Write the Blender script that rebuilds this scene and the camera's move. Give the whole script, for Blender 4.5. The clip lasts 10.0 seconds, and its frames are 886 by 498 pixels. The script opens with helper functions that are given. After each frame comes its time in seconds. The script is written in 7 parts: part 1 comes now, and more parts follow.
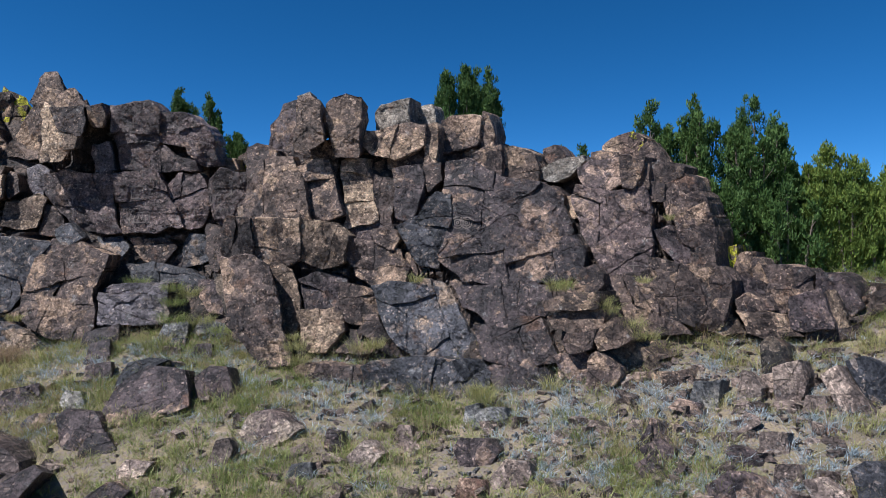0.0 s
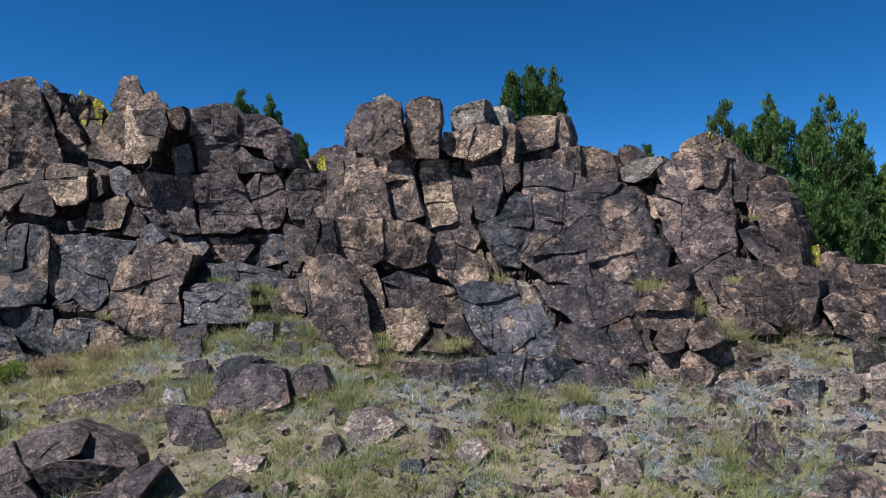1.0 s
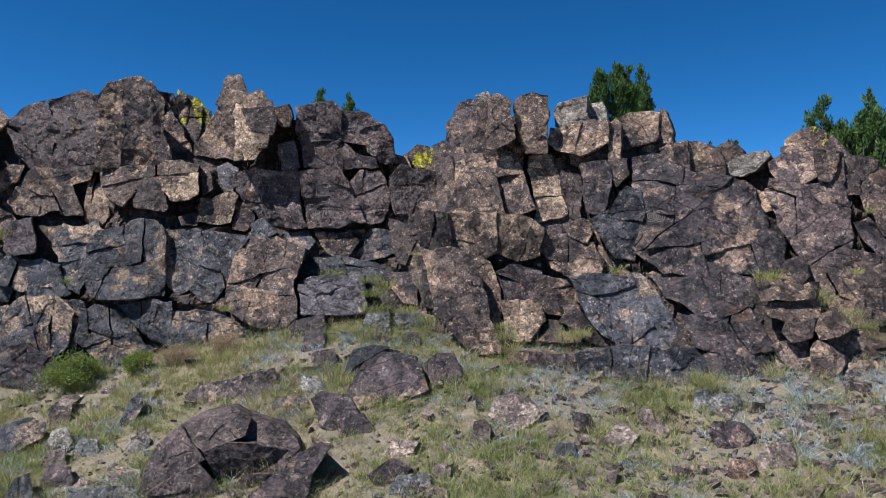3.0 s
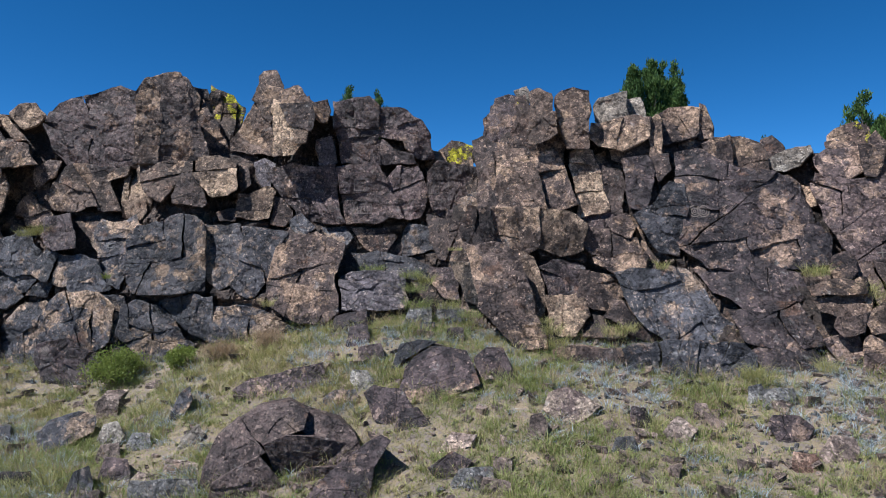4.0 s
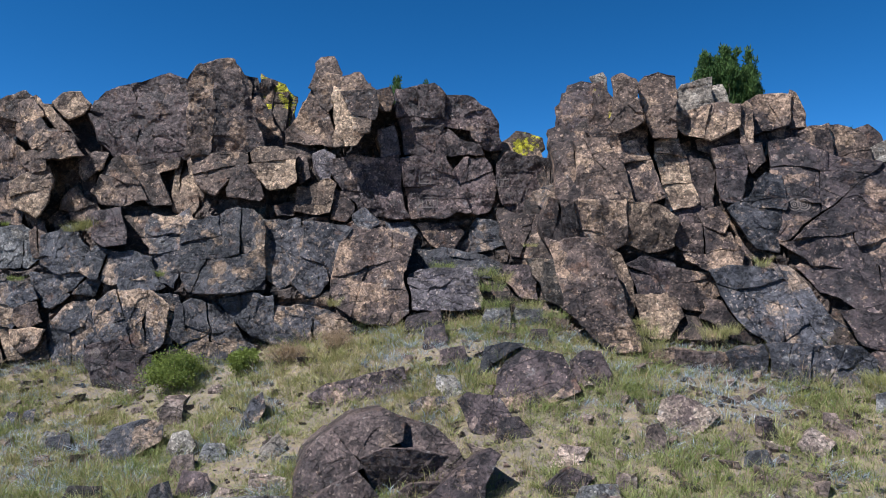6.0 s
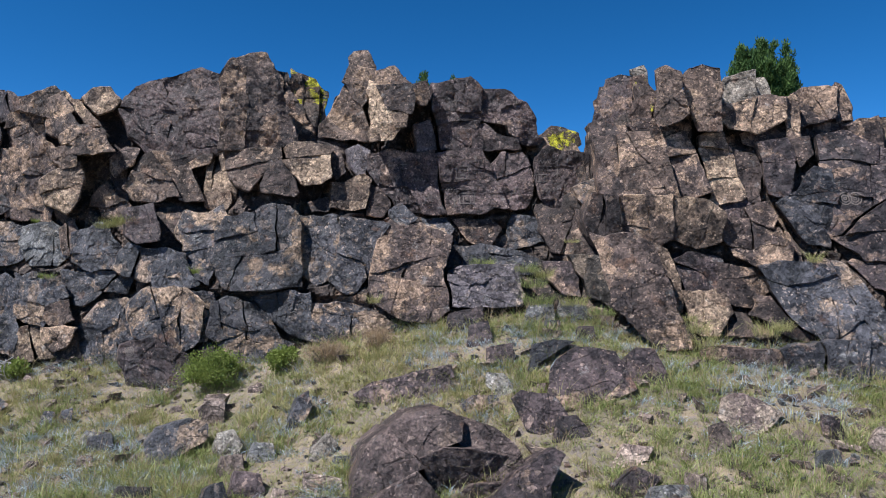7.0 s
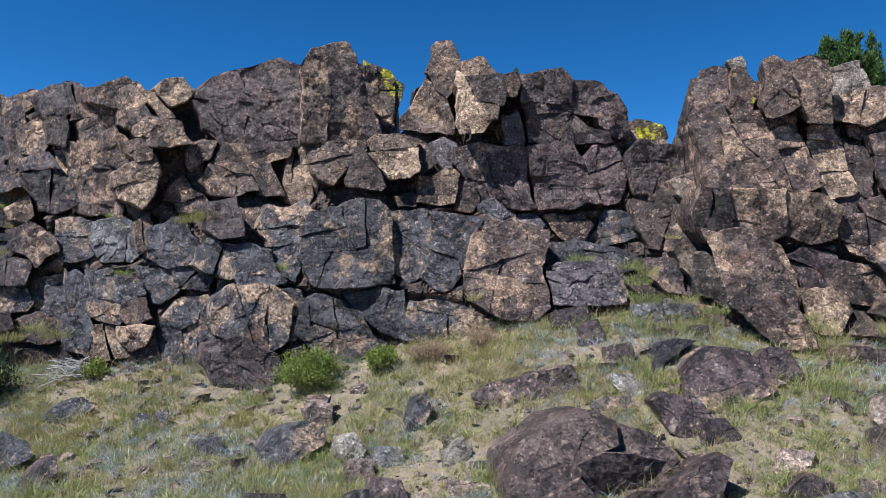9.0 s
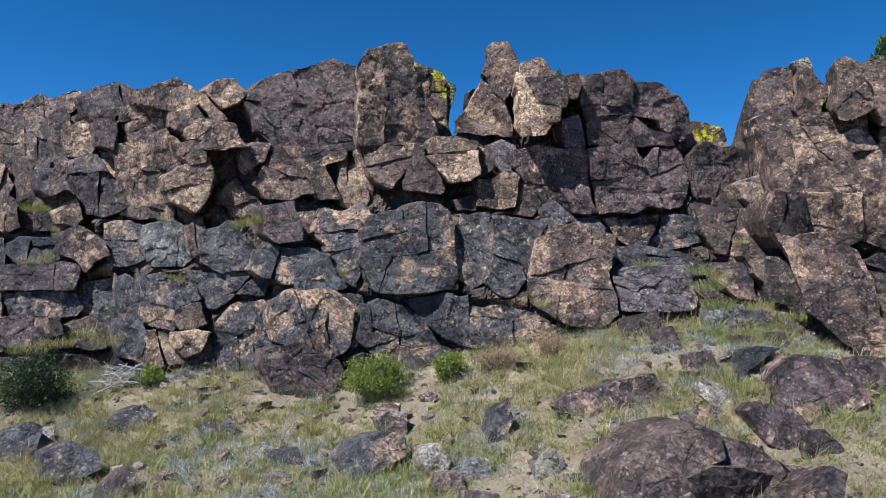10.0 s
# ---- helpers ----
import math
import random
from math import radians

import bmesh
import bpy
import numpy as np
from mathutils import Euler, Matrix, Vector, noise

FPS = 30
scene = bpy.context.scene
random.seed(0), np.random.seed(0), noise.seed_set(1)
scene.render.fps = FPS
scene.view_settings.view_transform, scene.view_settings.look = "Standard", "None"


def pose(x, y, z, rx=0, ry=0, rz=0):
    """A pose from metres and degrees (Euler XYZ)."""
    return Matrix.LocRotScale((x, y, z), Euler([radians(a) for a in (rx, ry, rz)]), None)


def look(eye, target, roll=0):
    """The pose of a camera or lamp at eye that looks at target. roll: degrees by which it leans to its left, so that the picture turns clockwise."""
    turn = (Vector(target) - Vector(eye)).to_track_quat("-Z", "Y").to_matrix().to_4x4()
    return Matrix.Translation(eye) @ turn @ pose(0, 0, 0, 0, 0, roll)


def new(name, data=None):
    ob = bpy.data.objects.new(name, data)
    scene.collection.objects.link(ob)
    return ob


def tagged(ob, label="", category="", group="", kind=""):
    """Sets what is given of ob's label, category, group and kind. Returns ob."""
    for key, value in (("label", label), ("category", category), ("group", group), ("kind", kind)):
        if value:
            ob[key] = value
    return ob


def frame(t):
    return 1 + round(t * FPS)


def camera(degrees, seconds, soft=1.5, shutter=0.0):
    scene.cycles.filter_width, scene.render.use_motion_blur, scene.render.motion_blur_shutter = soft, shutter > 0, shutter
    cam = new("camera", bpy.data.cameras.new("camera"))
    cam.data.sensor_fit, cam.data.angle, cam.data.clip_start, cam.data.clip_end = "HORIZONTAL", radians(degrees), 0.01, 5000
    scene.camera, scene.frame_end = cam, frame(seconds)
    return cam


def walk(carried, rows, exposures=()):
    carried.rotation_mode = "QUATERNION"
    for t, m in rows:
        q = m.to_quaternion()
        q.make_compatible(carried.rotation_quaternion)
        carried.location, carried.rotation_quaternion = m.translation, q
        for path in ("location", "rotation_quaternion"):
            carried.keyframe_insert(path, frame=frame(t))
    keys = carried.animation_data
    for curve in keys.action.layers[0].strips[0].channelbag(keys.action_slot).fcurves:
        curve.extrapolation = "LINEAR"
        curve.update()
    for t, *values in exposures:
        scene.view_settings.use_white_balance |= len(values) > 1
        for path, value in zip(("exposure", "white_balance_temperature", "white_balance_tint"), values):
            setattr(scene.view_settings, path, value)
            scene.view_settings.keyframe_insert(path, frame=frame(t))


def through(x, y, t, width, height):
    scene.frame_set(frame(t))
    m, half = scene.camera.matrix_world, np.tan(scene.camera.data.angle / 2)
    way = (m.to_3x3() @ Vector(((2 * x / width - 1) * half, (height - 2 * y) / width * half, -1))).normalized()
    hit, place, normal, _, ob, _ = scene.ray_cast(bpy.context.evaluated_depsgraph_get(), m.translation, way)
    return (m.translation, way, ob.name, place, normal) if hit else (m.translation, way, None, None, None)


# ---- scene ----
cam = camera(66.0, 10.0, soft=0.6)
ROWS = [
    (0.0, 0.000, 0.000, 2.500, -0.000, 0.059, -0.024),
    (0.5, -0.531, -0.068, 2.507, 0.777, 0.013, -0.018),
    (1.0, -1.036, -0.144, 2.527, 1.402, -0.085, -0.017),
    (1.5, -1.493, -0.223, 2.514, 1.871, -0.065, -0.020),
    (2.0, -1.915, -0.317, 2.477, 2.162, -0.003, -0.040),
    (2.5, -2.310, -0.415, 2.435, 2.350, 0.034, 0.006),
    (4.0, -3.350, -0.449, 2.297, 2.647, 0.095, 0.008),
    (4.5, -3.660, -0.308, 2.280, 2.809, 0.035, 0.006),
    (5.0, -3.983, -0.105, 2.264, 2.879, 0.061, 0.022),
    (6.5, -4.821, 0.332, 2.218, 3.191, 0.035, -0.003),
    (7.0, -5.146, 0.390, 2.183, 3.302, 0.032, 0.069),
    (7.5, -5.522, 0.413, 2.174, 3.152, -0.061, 0.069),
    (8.0, -5.936, 0.472, 2.148, 3.001, -0.040, 0.003),
    (8.5, -6.315, 0.572, 2.124, 3.054, -0.014, 0.004),
    (9.0, -6.744, 0.673, 2.132, 3.007, -0.030, 0.013),
    (9.5, -7.219, 0.757, 2.163, 3.057, -0.004, -0.006),
    (10.0, -7.724, 0.815, 2.194, 3.072, 0.028, -0.019),
]
walk(cam, [(t, pose(x, y, z, 90 + pitch, roll, yaw)) for t, x, y, z, yaw, pitch, roll in ROWS],
     exposures=[(0.0, 0.32, 5750, 10), (5.0, 0.42, 5750, 10), (10.0, 0.56, 5750, 10)])

# ---- world, sun and exposure ----
SUN = Vector((-0.48, -0.29, 0.83)).normalized()
world = bpy.data.worlds.new("sky")
scene.world = world
world.use_nodes = True
wn, wl = world.node_tree.nodes, world.node_tree.links
sky = wn.new("ShaderNodeTexSky")
sky.sky_type, sky.sun_disc = "NISHITA", False
sky.sun_elevation = math.asin(SUN.z)
sky.sun_rotation = math.atan2(SUN.x, SUN.y)
sky.altitude, sky.air_density, sky.dust_density, sky.ozone_density = 3000, 0.6, 0.0, 4.0
deep = wn.new("ShaderNodeHueSaturation")
deep.inputs["Saturation"].default_value = 1.25
deep.inputs["Hue"].default_value = 0.4945
wl.new(sky.outputs[0], deep.inputs["Color"])
wl.new(deep.outputs[0], wn["Background"].inputs["Color"])
wn["Background"].inputs["Strength"].default_value = 0.10
lamp = bpy.data.lights.new("sun", "SUN")
lamp.energy, lamp.angle, lamp.color = 5.8, radians(0.53), (1.0, 0.95, 0.88)
sun = new("sun", lamp)
sun.matrix_world = look(SUN * 60, (0, 0, 0))

# ---- number helpers ----
RNG = np.random.default_rng(7)


def lattice(ix, iy, iz, seed):
    """A repeatable random number between 0 and 1 for each lattice cell."""
    h = (ix * 374761393 + iy * 668265263 + iz * 2147483647 + seed * 974711) & 0xFFFFFFFF
    h = ((h ^ (h >> 13)) * 1274126177) & 0xFFFFFFFF
    h = ((h ^ (h >> 16)) * 2246822519) & 0xFFFFFFFF
    return ((h ^ (h >> 15)) & 0xFFFFFF) / float(0xFFFFFF)


def value_noise(p, seed=0):
    """Smooth noise, -1 to 1, of an array of places."""
    i = np.floor(p).astype(np.int64)
    f = p - i
    f = f * f * (3 - 2 * f)
    out = 0
    for a in (0, 1):
        for b in (0, 1):
            for c in (0, 1):
                w = (f[:, 0] if a else 1 - f[:, 0]) * (f[:, 1] if b else 1 - f[:, 1]) * (f[:, 2] if c else 1 - f[:, 2])
                out = out + w * lattice(i[:, 0] + a, i[:, 1] + b, i[:, 2] + c, seed)
    return out * 2 - 1


def fbm(p, octaves=4, seed=0):
    total, gain = 0, 1.0
    for k in range(octaves):
        total = total + gain * value_noise(p * 2.03 ** k + 17.3 * k, seed + k)
        gain *= 0.5
    return total


def cells(p, seed=0):
    """The random number of the nearest cell seed, the gap to the second nearest, and a plane of random tilt in each cell: flakes and facets with sharp edges."""
    i = np.floor(p).astype(np.int64)
    best = np.full(len(p), 9.0)
    second = np.full(len(p), 9.0)
    value = np.zeros(len(p))
    tilt = np.zeros(len(p))
    for a in (-1, 0, 1):
        for b in (-1, 0, 1):
            for c in (-1, 0, 1):
                j = i + np.array((a, b, c))
                q = np.stack([j[:, k] + lattice(j[:, 0], j[:, 1], j[:, 2], seed + k + 1) for k in range(3)], 1)
                d = ((q - p) ** 2).sum(1)
                nearer = d < best
                second = np.where(nearer, best, np.minimum(second, d))
                value = np.where(nearer, lattice(j[:, 0], j[:, 1], j[:, 2], seed + 9), value)
                way = np.stack([lattice(j[:, 0], j[:, 1], j[:, 2], seed + 30 + k) - 0.5 for k in range(3)], 1)
                tilt = np.where(nearer, ((p - q) * way).sum(1), tilt)
                best = np.where(nearer, d, best)
    return value, np.sqrt(second) - np.sqrt(best), tilt


def facet_noise(p, seed=0):
    """Noise, -1 to 1, that is flat within tetrahedra: continuous, with straight creases like broken stone."""
    turn = np.array(Euler((0.61 + seed * 0.37, 1.13 + seed * 0.71, 0.27 + seed * 0.53)).to_matrix())
    p = p @ turn.T
    i = np.floor(p).astype(np.int64)
    f = p - i
    order = np.argsort(-f, axis=1)
    g = np.take_along_axis(f, order, 1)
    weights = (1 - g[:, 0], g[:, 0] - g[:, 1], g[:, 1] - g[:, 2], g[:, 2])
    rows = np.arange(len(p))
    j = i.copy()
    out = weights[0] * lattice(j[:, 0], j[:, 1], j[:, 2], seed)
    for k in range(3):
        j[rows, order[:, k]] += 1
        out = out + weights[k + 1] * lattice(j[:, 0], j[:, 1], j[:, 2], seed)
    return out * 2 - 1


def smooth(a, b, x):
    t = np.clip((x - a) / (b - a), 0, 1)
    return t * t * (3 - 2 * t)


def mesh_of(name, verts, faces, material, sharp=None, flat=False):
    me = bpy.data.meshes.new(name)
    me.from_pydata(np.asarray(verts).tolist(), [], faces)
    me.materials.append(material)
    if not flat:
        me.shade_smooth()
        if sharp:
            me.set_sharp_from_angle(angle=radians(sharp))
    return me


def tri_mesh(name, verts, tris, material, smooth_shaded=False):
    """A mesh of triangles, straight from arrays."""
    me = bpy.data.meshes.new(name)
    n, m = len(verts), len(tris)
    me.vertices.add(n)
    me.vertices.foreach_set("co", np.asarray(verts, np.float32).ravel())
    me.loops.add(3 * m)
    me.loops.foreach_set("vertex_index", np.asarray(tris, np.int32).ravel())
    me.polygons.add(m)
    me.polygons.foreach_set("loop_start", np.arange(0, 3 * m, 3, dtype=np.int32))
    me.polygons.foreach_set("use_smooth", np.full(m, smooth_shaded))
    me.update(calc_edges=True)
    me.materials.append(material)
    return me


# ---- materials ----
class Nodes:
    def __init__(self, name):
        self.mat = bpy.data.materials.new(name)
        self.mat.use_nodes = True
        self.n, self.l = self.mat.node_tree.nodes, self.mat.node_tree.links
        self.bsdf = self.n["Principled BSDF"]

    def add(self, kind, **sockets):
        node = self.n.new(kind)
        for key, value in sockets.items():
            self.put(node, key.replace("_", " "), value)
        return node

    def put(self, node, key, value):
        socket = node.inputs[int(key)] if key.isdigit() else node.inputs[key]
        if isinstance(value, bpy.types.NodeSocket):
            self.l.new(value, socket)
        else:
            socket.default_value = value

    def noise(self, vector, scale, detail=6, rough=0.6, distortion=0.0):
        return self.add("ShaderNodeTexNoise", Vector=vector, Scale=scale, Detail=detail, Roughness=rough, Distortion=distortion).outputs["Fac"]

    def ramp(self, fac, a, b, lo=0.0, hi=1.0):
        r = self.n.new("ShaderNodeMapRange")
        self.put(r, "Value", fac)
        for key, value in (("From Min", a), ("From Max", b), ("To Min", lo), ("To Max", hi)):
            self.put(r, key, value)
        return r.outputs[0]

    def mix(self, fac, a, b, mode="MIX"):
        m = self.n.new("ShaderNodeMix")
        m.data_type, m.blend_type = "RGBA", mode
        for key, value in (("0", fac), ("6", a), ("7", b)):
            self.put(m, key, value if isinstance(value, (float, int, bpy.types.NodeSocket)) else (*value, 1))
        return m.outputs[2]

    def math(self, op, a, b=0.0):
        m = self.n.new("ShaderNodeMath")
        m.operation = op
        self.put(m, "0", a)
        self.put(m, "1", b)
        return m.outputs[0]

    def bump(self, height, distance, strength=1.0, normal=None):
        b = self.add("ShaderNodeBump", Height=height, Distance=distance, Strength=strength)
        if normal:
            self.put(b, "Normal", normal)
        return b.outputs[0]


def rock_material(name, dark, mid, chip, chips=0.5, rough=0.72, lichen=0.0, spots=0.5):
    """Weathered basalt: a dark varnish over a paler stone that shows in worn zones and where small flakes have broken off."""
    s = Nodes(name)
    info = s.n.new("ShaderNodeObjectInfo")
    geo = s.n.new("ShaderNodeNewGeometry")

    def vec(op, a, b):
        m = s.n.new("ShaderNodeVectorMath")
        m.operation = op
        for k, value in enumerate((a, b)):
            key = "Scale" if op == "SCALE" and k else str(k)
            s.put(m, key, value)
        return m.outputs["Value"] if op == "DOT_PRODUCT" else m.outputs[0]

    v = vec("ADD", geo.outputs["Position"], vec("SCALE", (31.0, 17.0, 43.0), info.outputs["Random"]))
    wob = s.add("ShaderNodeTexNoise", Vector=v, Scale=6.0, Detail=8.0, Roughness=0.7)
    w = vec("ADD", v, vec("SCALE", vec("SUBTRACT", wob.outputs["Color"], (0.5, 0.5, 0.5)), 0.05))
    broad = s.noise(v, 1.3, 8, 0.62)
    medium = s.noise(v, 9.0, 9, 0.7)
    grain = s.noise(v, 34, 9, 0.75)
    fine = s.noise(v, 140, 4, 0.7)

    def cell(scale, vector=w):
        c = s.add("ShaderNodeTexVoronoi", Vector=vector, Scale=scale)
        return c.outputs["Position"], s.add("ShaderNodeSeparateColor", Color=c.outputs["Color"]), c.outputs["Color"]

    big, mids, small, tiny = cell(2.6), cell(7.0), cell(17.0), cell(42.0)
    # varnish, thicker and thinner from one broken facet to the next
    thick = s.math("ADD", s.math("MULTIPLY", broad, 0.8), s.math("ADD", s.math("MULTIPLY", big[1].outputs[0], 0.12), s.math("MULTIPLY", mids[1].outputs[0], 0.08)))
    colour = s.mix(s.ramp(thick, 0.40, 0.68), [0.72 * d for d in dark], mid)
    # fresh breaks: angular scars where plates have lost their varnish, with ragged rims
    zone = s.math("ADD", s.math("MULTIPLY", s.noise(v, 1.6, 9, 0.58), 0.62), s.math("MULTIPLY", s.noise(mids[0], 1.9, 3, 0.6), 0.38))
    zone = s.math("ADD", zone, s.math("MULTIPLY", s.math("SUBTRACT", small[1].outputs[1], 0.5), 0.035))
    zone = s.math("ADD", zone, s.ramp(info.outputs["Random"], 0, 1, -0.028, 0.028))
    edge = 0.622 - 0.15 * chips
    bare = s.ramp(zone, edge, edge + 0.006)
    fresh = s.mix(s.ramp(medium, 0.35, 0.65), [0.66 * c + 0.25 * m for c, m in zip(chip, mid)], [min(0.75, 1.15 * c) for c in chip])
    fresh = s.mix(s.ramp(s.noise(v, 5.0, 6, 0.65), 0.54, 0.60, 0, 0.5), fresh, mid)
    colour = s.mix(s.math("MULTIPLY", bare, 0.9), colour, fresh)
    # a thin worn rim round the scars
    rim = s.math("MULTIPLY", s.ramp(zone, edge - 0.022, edge - 0.016), s.math("SUBTRACT", 1.0, bare))
    colour = s.mix(s.math("MULTIPLY", rim, 0.45), colour, [0.5 * m + 0.5 * c for c, m in zip(chip, mid)])
    # small flecks where grains have flaked away
    pale = [min(1.0, 0.7 * c + 0.6 * m + 0.03) for c, m in zip(chip, mid)]
    flakes = None
    for c, share in ((mids, 0.015), (small, 0.05), (tiny, 0.09)):
        spot = s.ramp(c[1].outputs[2], 1.0 - share * (0.5 + spots), 1.004 - share * (0.5 + spots))
        flakes = spot if flakes is None else s.math("MAXIMUM", flakes, spot)
    flakes = s.math("MULTIPLY", flakes, s.ramp(s.noise(v, 2.6, 6, 0.7), 0.44, 0.52))
    colour = s.mix(s.math("MULTIPLY", flakes, 0.62), colour, pale)
    # rust and grey films
    colour = s.mix(s.ramp(s.noise(v, 2.3, 7, 0.68), 0.60, 0.66, 0, 0.5), colour, (0.16, 0.082, 0.047))
    colour = s.mix(s.ramp(s.noise(v, 4.0, 9, 0.72), 0.61, 0.65, 0, 0.4), colour, (0.27, 0.26, 0.245))
    if lichen:
        l = s.math("MULTIPLY", s.ramp(s.noise(v, 2.8, 9, 0.72), 0.62 - lichen * 0.25, 0.66 - lichen * 0.25), s.ramp(grain, 0.3, 0.42))
        colour = s.mix(l, colour, (0.40, 0.37, 0.02))
    tint = s.math("MULTIPLY", s.ramp(medium, 0.30, 0.70, 0.86, 1.16), s.ramp(grain, 0.32, 0.68, 0.58, 1.48))
    tint = s.math("MULTIPLY", tint, s.math("MULTIPLY", s.ramp(mids[1].outputs[0], 0, 1, 0.86, 1.14), s.math("MULTIPLY", s.ramp(small[1].outputs[0], 0, 1, 0.78, 1.24), s.ramp(tiny[1].outputs[0], 0, 1, 0.64, 1.42))))
    tint = s.math("MULTIPLY", tint, s.ramp(info.outputs["Random"], 0, 1, 0.82, 1.25))

    # relief: thin plates with sharp steps, tilted facets, hairline cracks, pits and grain
    def facets(c):
        return vec("DOT_PRODUCT", vec("SUBTRACT", w, c[0]), vec("SUBTRACT", c[2], (0.5, 0.5, 0.5)))

    def cracks(scale, stretch, width, share):
        c = s.add("ShaderNodeTexVoronoi", Vector=vec("MULTIPLY", vec("ADD", v, vec("SCALE", vec("SUBTRACT", wob.outputs["Color"], (0.5, 0.5, 0.5)), 0.018)), stretch), Scale=scale)
        c.feature = "DISTANCE_TO_EDGE"
        gate = s.ramp(s.noise(v, scale * 0.9, 3, 0.5), share, share + 0.05)
        return s.math("MULTIPLY", s.ramp(c.outputs["Distance"], 0.0, width, 1.0, 0.0), gate)

    plates = s.add("ShaderNodeTexVoronoi", Vector=vec("MULTIPLY", w, (1.0, 1.0, 2.2)), Scale=2.6)
    thin = s.add("ShaderNodeTexVoronoi", Vector=vec("MULTIPLY", w, (1.0, 1.0, 2.6)), Scale=7.0)
    steps = s.math("ADD", s.add("ShaderNodeSeparateColor", Color=plates.outputs["Color"]).outputs[0], s.math("MULTIPLY", s.add("ShaderNodeSeparateColor", Color=thin.outputs["Color"]).outputs[0], 0.5))
    lines = s.math("MAXIMUM", cracks(1.6, (1.0, 1.0, 1.5), 0.012, 0.50), s.math("MAXIMUM", cracks(3.1, (1.0, 1.0, 1.8), 0.018, 0.50), s.math("MULTIPLY", cracks(8.0, (1.0, 1.0, 1.6), 0.04, 0.58), 0.5)))
    # shade of the cracks painted into the colour as dark lines
    colour = s.mix(s.math("MULTIPLY", lines, 0.7), colour, [0.35 * c for c in dark])
    colour = s.mix(1.0, colour, s.add("ShaderNodeCombineColor", Red=tint, Green=tint, Blue=tint).outputs[0], "MULTIPLY")
    s.l.new(colour, s.bsdf.inputs["Base Color"])
    s.put(s.bsdf, "Roughness", s.ramp(bare, 0, 1, rough, 0.9))
    s.put(s.bsdf, "Specular IOR Level", 0.4)
    n0 = s.bump(s.math("ADD", s.math("MULTIPLY", facets(big), 0.8), s.math("ADD", facets(mids), s.math("ADD", facets(small), s.math("MULTIPLY", facets(tiny), 1.2)))), 1.0, 0.8)
    n1 = s.bump(s.math("SUBTRACT", steps, s.math("ADD", s.math("MULTIPLY", lines, 1.6), s.math("ADD", s.math("MULTIPLY", flakes, 0.25), s.math("MULTIPLY", bare, 0.6)))), 0.034, 1.0, n0)
    n2 = s.bump(s.math("ADD", medium, s.math("MULTIPLY", s.noise(v, 16, 10, 0.75), 0.8)), 0.02, 0.8, n1)
    n3 = s.bump(s.math("ADD", grain, s.math("MULTIPLY", fine, 0.5)), 0.014, 1.0, n2)
    s.l.new(n3, s.bsdf.inputs["Normal"])
    return s.mat


BROWN = rock_material("brown_varnish", (0.046, 0.033, 0.031), (0.125, 0.085, 0.069), (0.34, 0.230, 0.155), 0.44)
PURPLE = rock_material("purple_varnish", (0.042, 0.031, 0.032), (0.110, 0.076, 0.073), (0.30, 0.205, 0.148), 0.25, 0.55)
BLUE = rock_material("blue_black_varnish", (0.031, 0.031, 0.037), (0.095, 0.090, 0.099), (0.32, 0.225, 0.155), 0.40, 0.48)
TANB = rock_material("tan_brown_stone", (0.070, 0.048, 0.038), (0.19, 0.128, 0.096), (0.40, 0.275, 0.182), 0.56)
TAN = rock_material("tan_stone", (0.11, 0.076, 0.057), (0.28, 0.193, 0.132), (0.44, 0.315, 0.21), 0.60, 0.8)
GREY = rock_material("grey_stone", (0.17, 0.142, 0.115), (0.29, 0.25, 0.205), (0.32, 0.285, 0.24), 0.4, 0.8)
PALE = rock_material("pale_stone", (0.21, 0.175, 0.14), (0.34, 0.285, 0.23), (0.35, 0.30, 0.245), 0.4, 0.85)
MAUVE = rock_material("mauve_varnish", (0.095, 0.079, 0.084), (0.185, 0.154, 0.160), (0.32, 0.24, 0.18), 0.25, 0.5)
BLUEGREY = rock_material("blue_grey_stone", (0.085, 0.083, 0.085), (0.19, 0.182, 0.175), (0.26, 0.23, 0.195), 0.45, 0.7)
PINK = rock_material("pinkish_stone", (0.17, 0.127, 0.107), (0.28, 0.21, 0.17), (0.31, 0.24, 0.195), 0.4, 0.8)
RED = rock_material("reddish_stone", (0.12, 0.066, 0.048), (0.23, 0.13, 0.092), (0.34, 0.23, 0.165), 0.4, 0.8)
# blackish loose stones, and the painted shade of one recessed cliff block
DARK = rock_material("blackish_stone_and_shade", (0.020, 0.017, 0.015), (0.048, 0.038, 0.032), (0.2, 0.15, 0.11), 0.25, 0.7)
BLUETAN = rock_material("blue_black_varnish_over_tan_stone", (0.028, 0.027, 0.033), (0.085, 0.077, 0.082), (0.34, 0.235, 0.155), 0.62, 0.48)
CHIP = rock_material("chipped_stone", (0.09, 0.064, 0.057), (0.16, 0.112, 0.098), (0.38, 0.295, 0.225), 0.9, 0.7)
LICHEN = rock_material("lichened_stone", (0.075, 0.053, 0.038), (0.15, 0.10, 0.068), (0.26, 0.185, 0.115), 0.4, 0.85, 0.45)
LICHENRIM = rock_material("stone_rimmed_with_lichen", (0.075, 0.053, 0.042), (0.15, 0.10, 0.075), (0.28, 0.195, 0.13), 0.4, 0.85, 0.30)
BIGBOULDER = rock_material("boulder_varnish", (0.066, 0.047, 0.043), (0.135, 0.094, 0.082), (0.24, 0.175, 0.13), 0.2, 0.6)
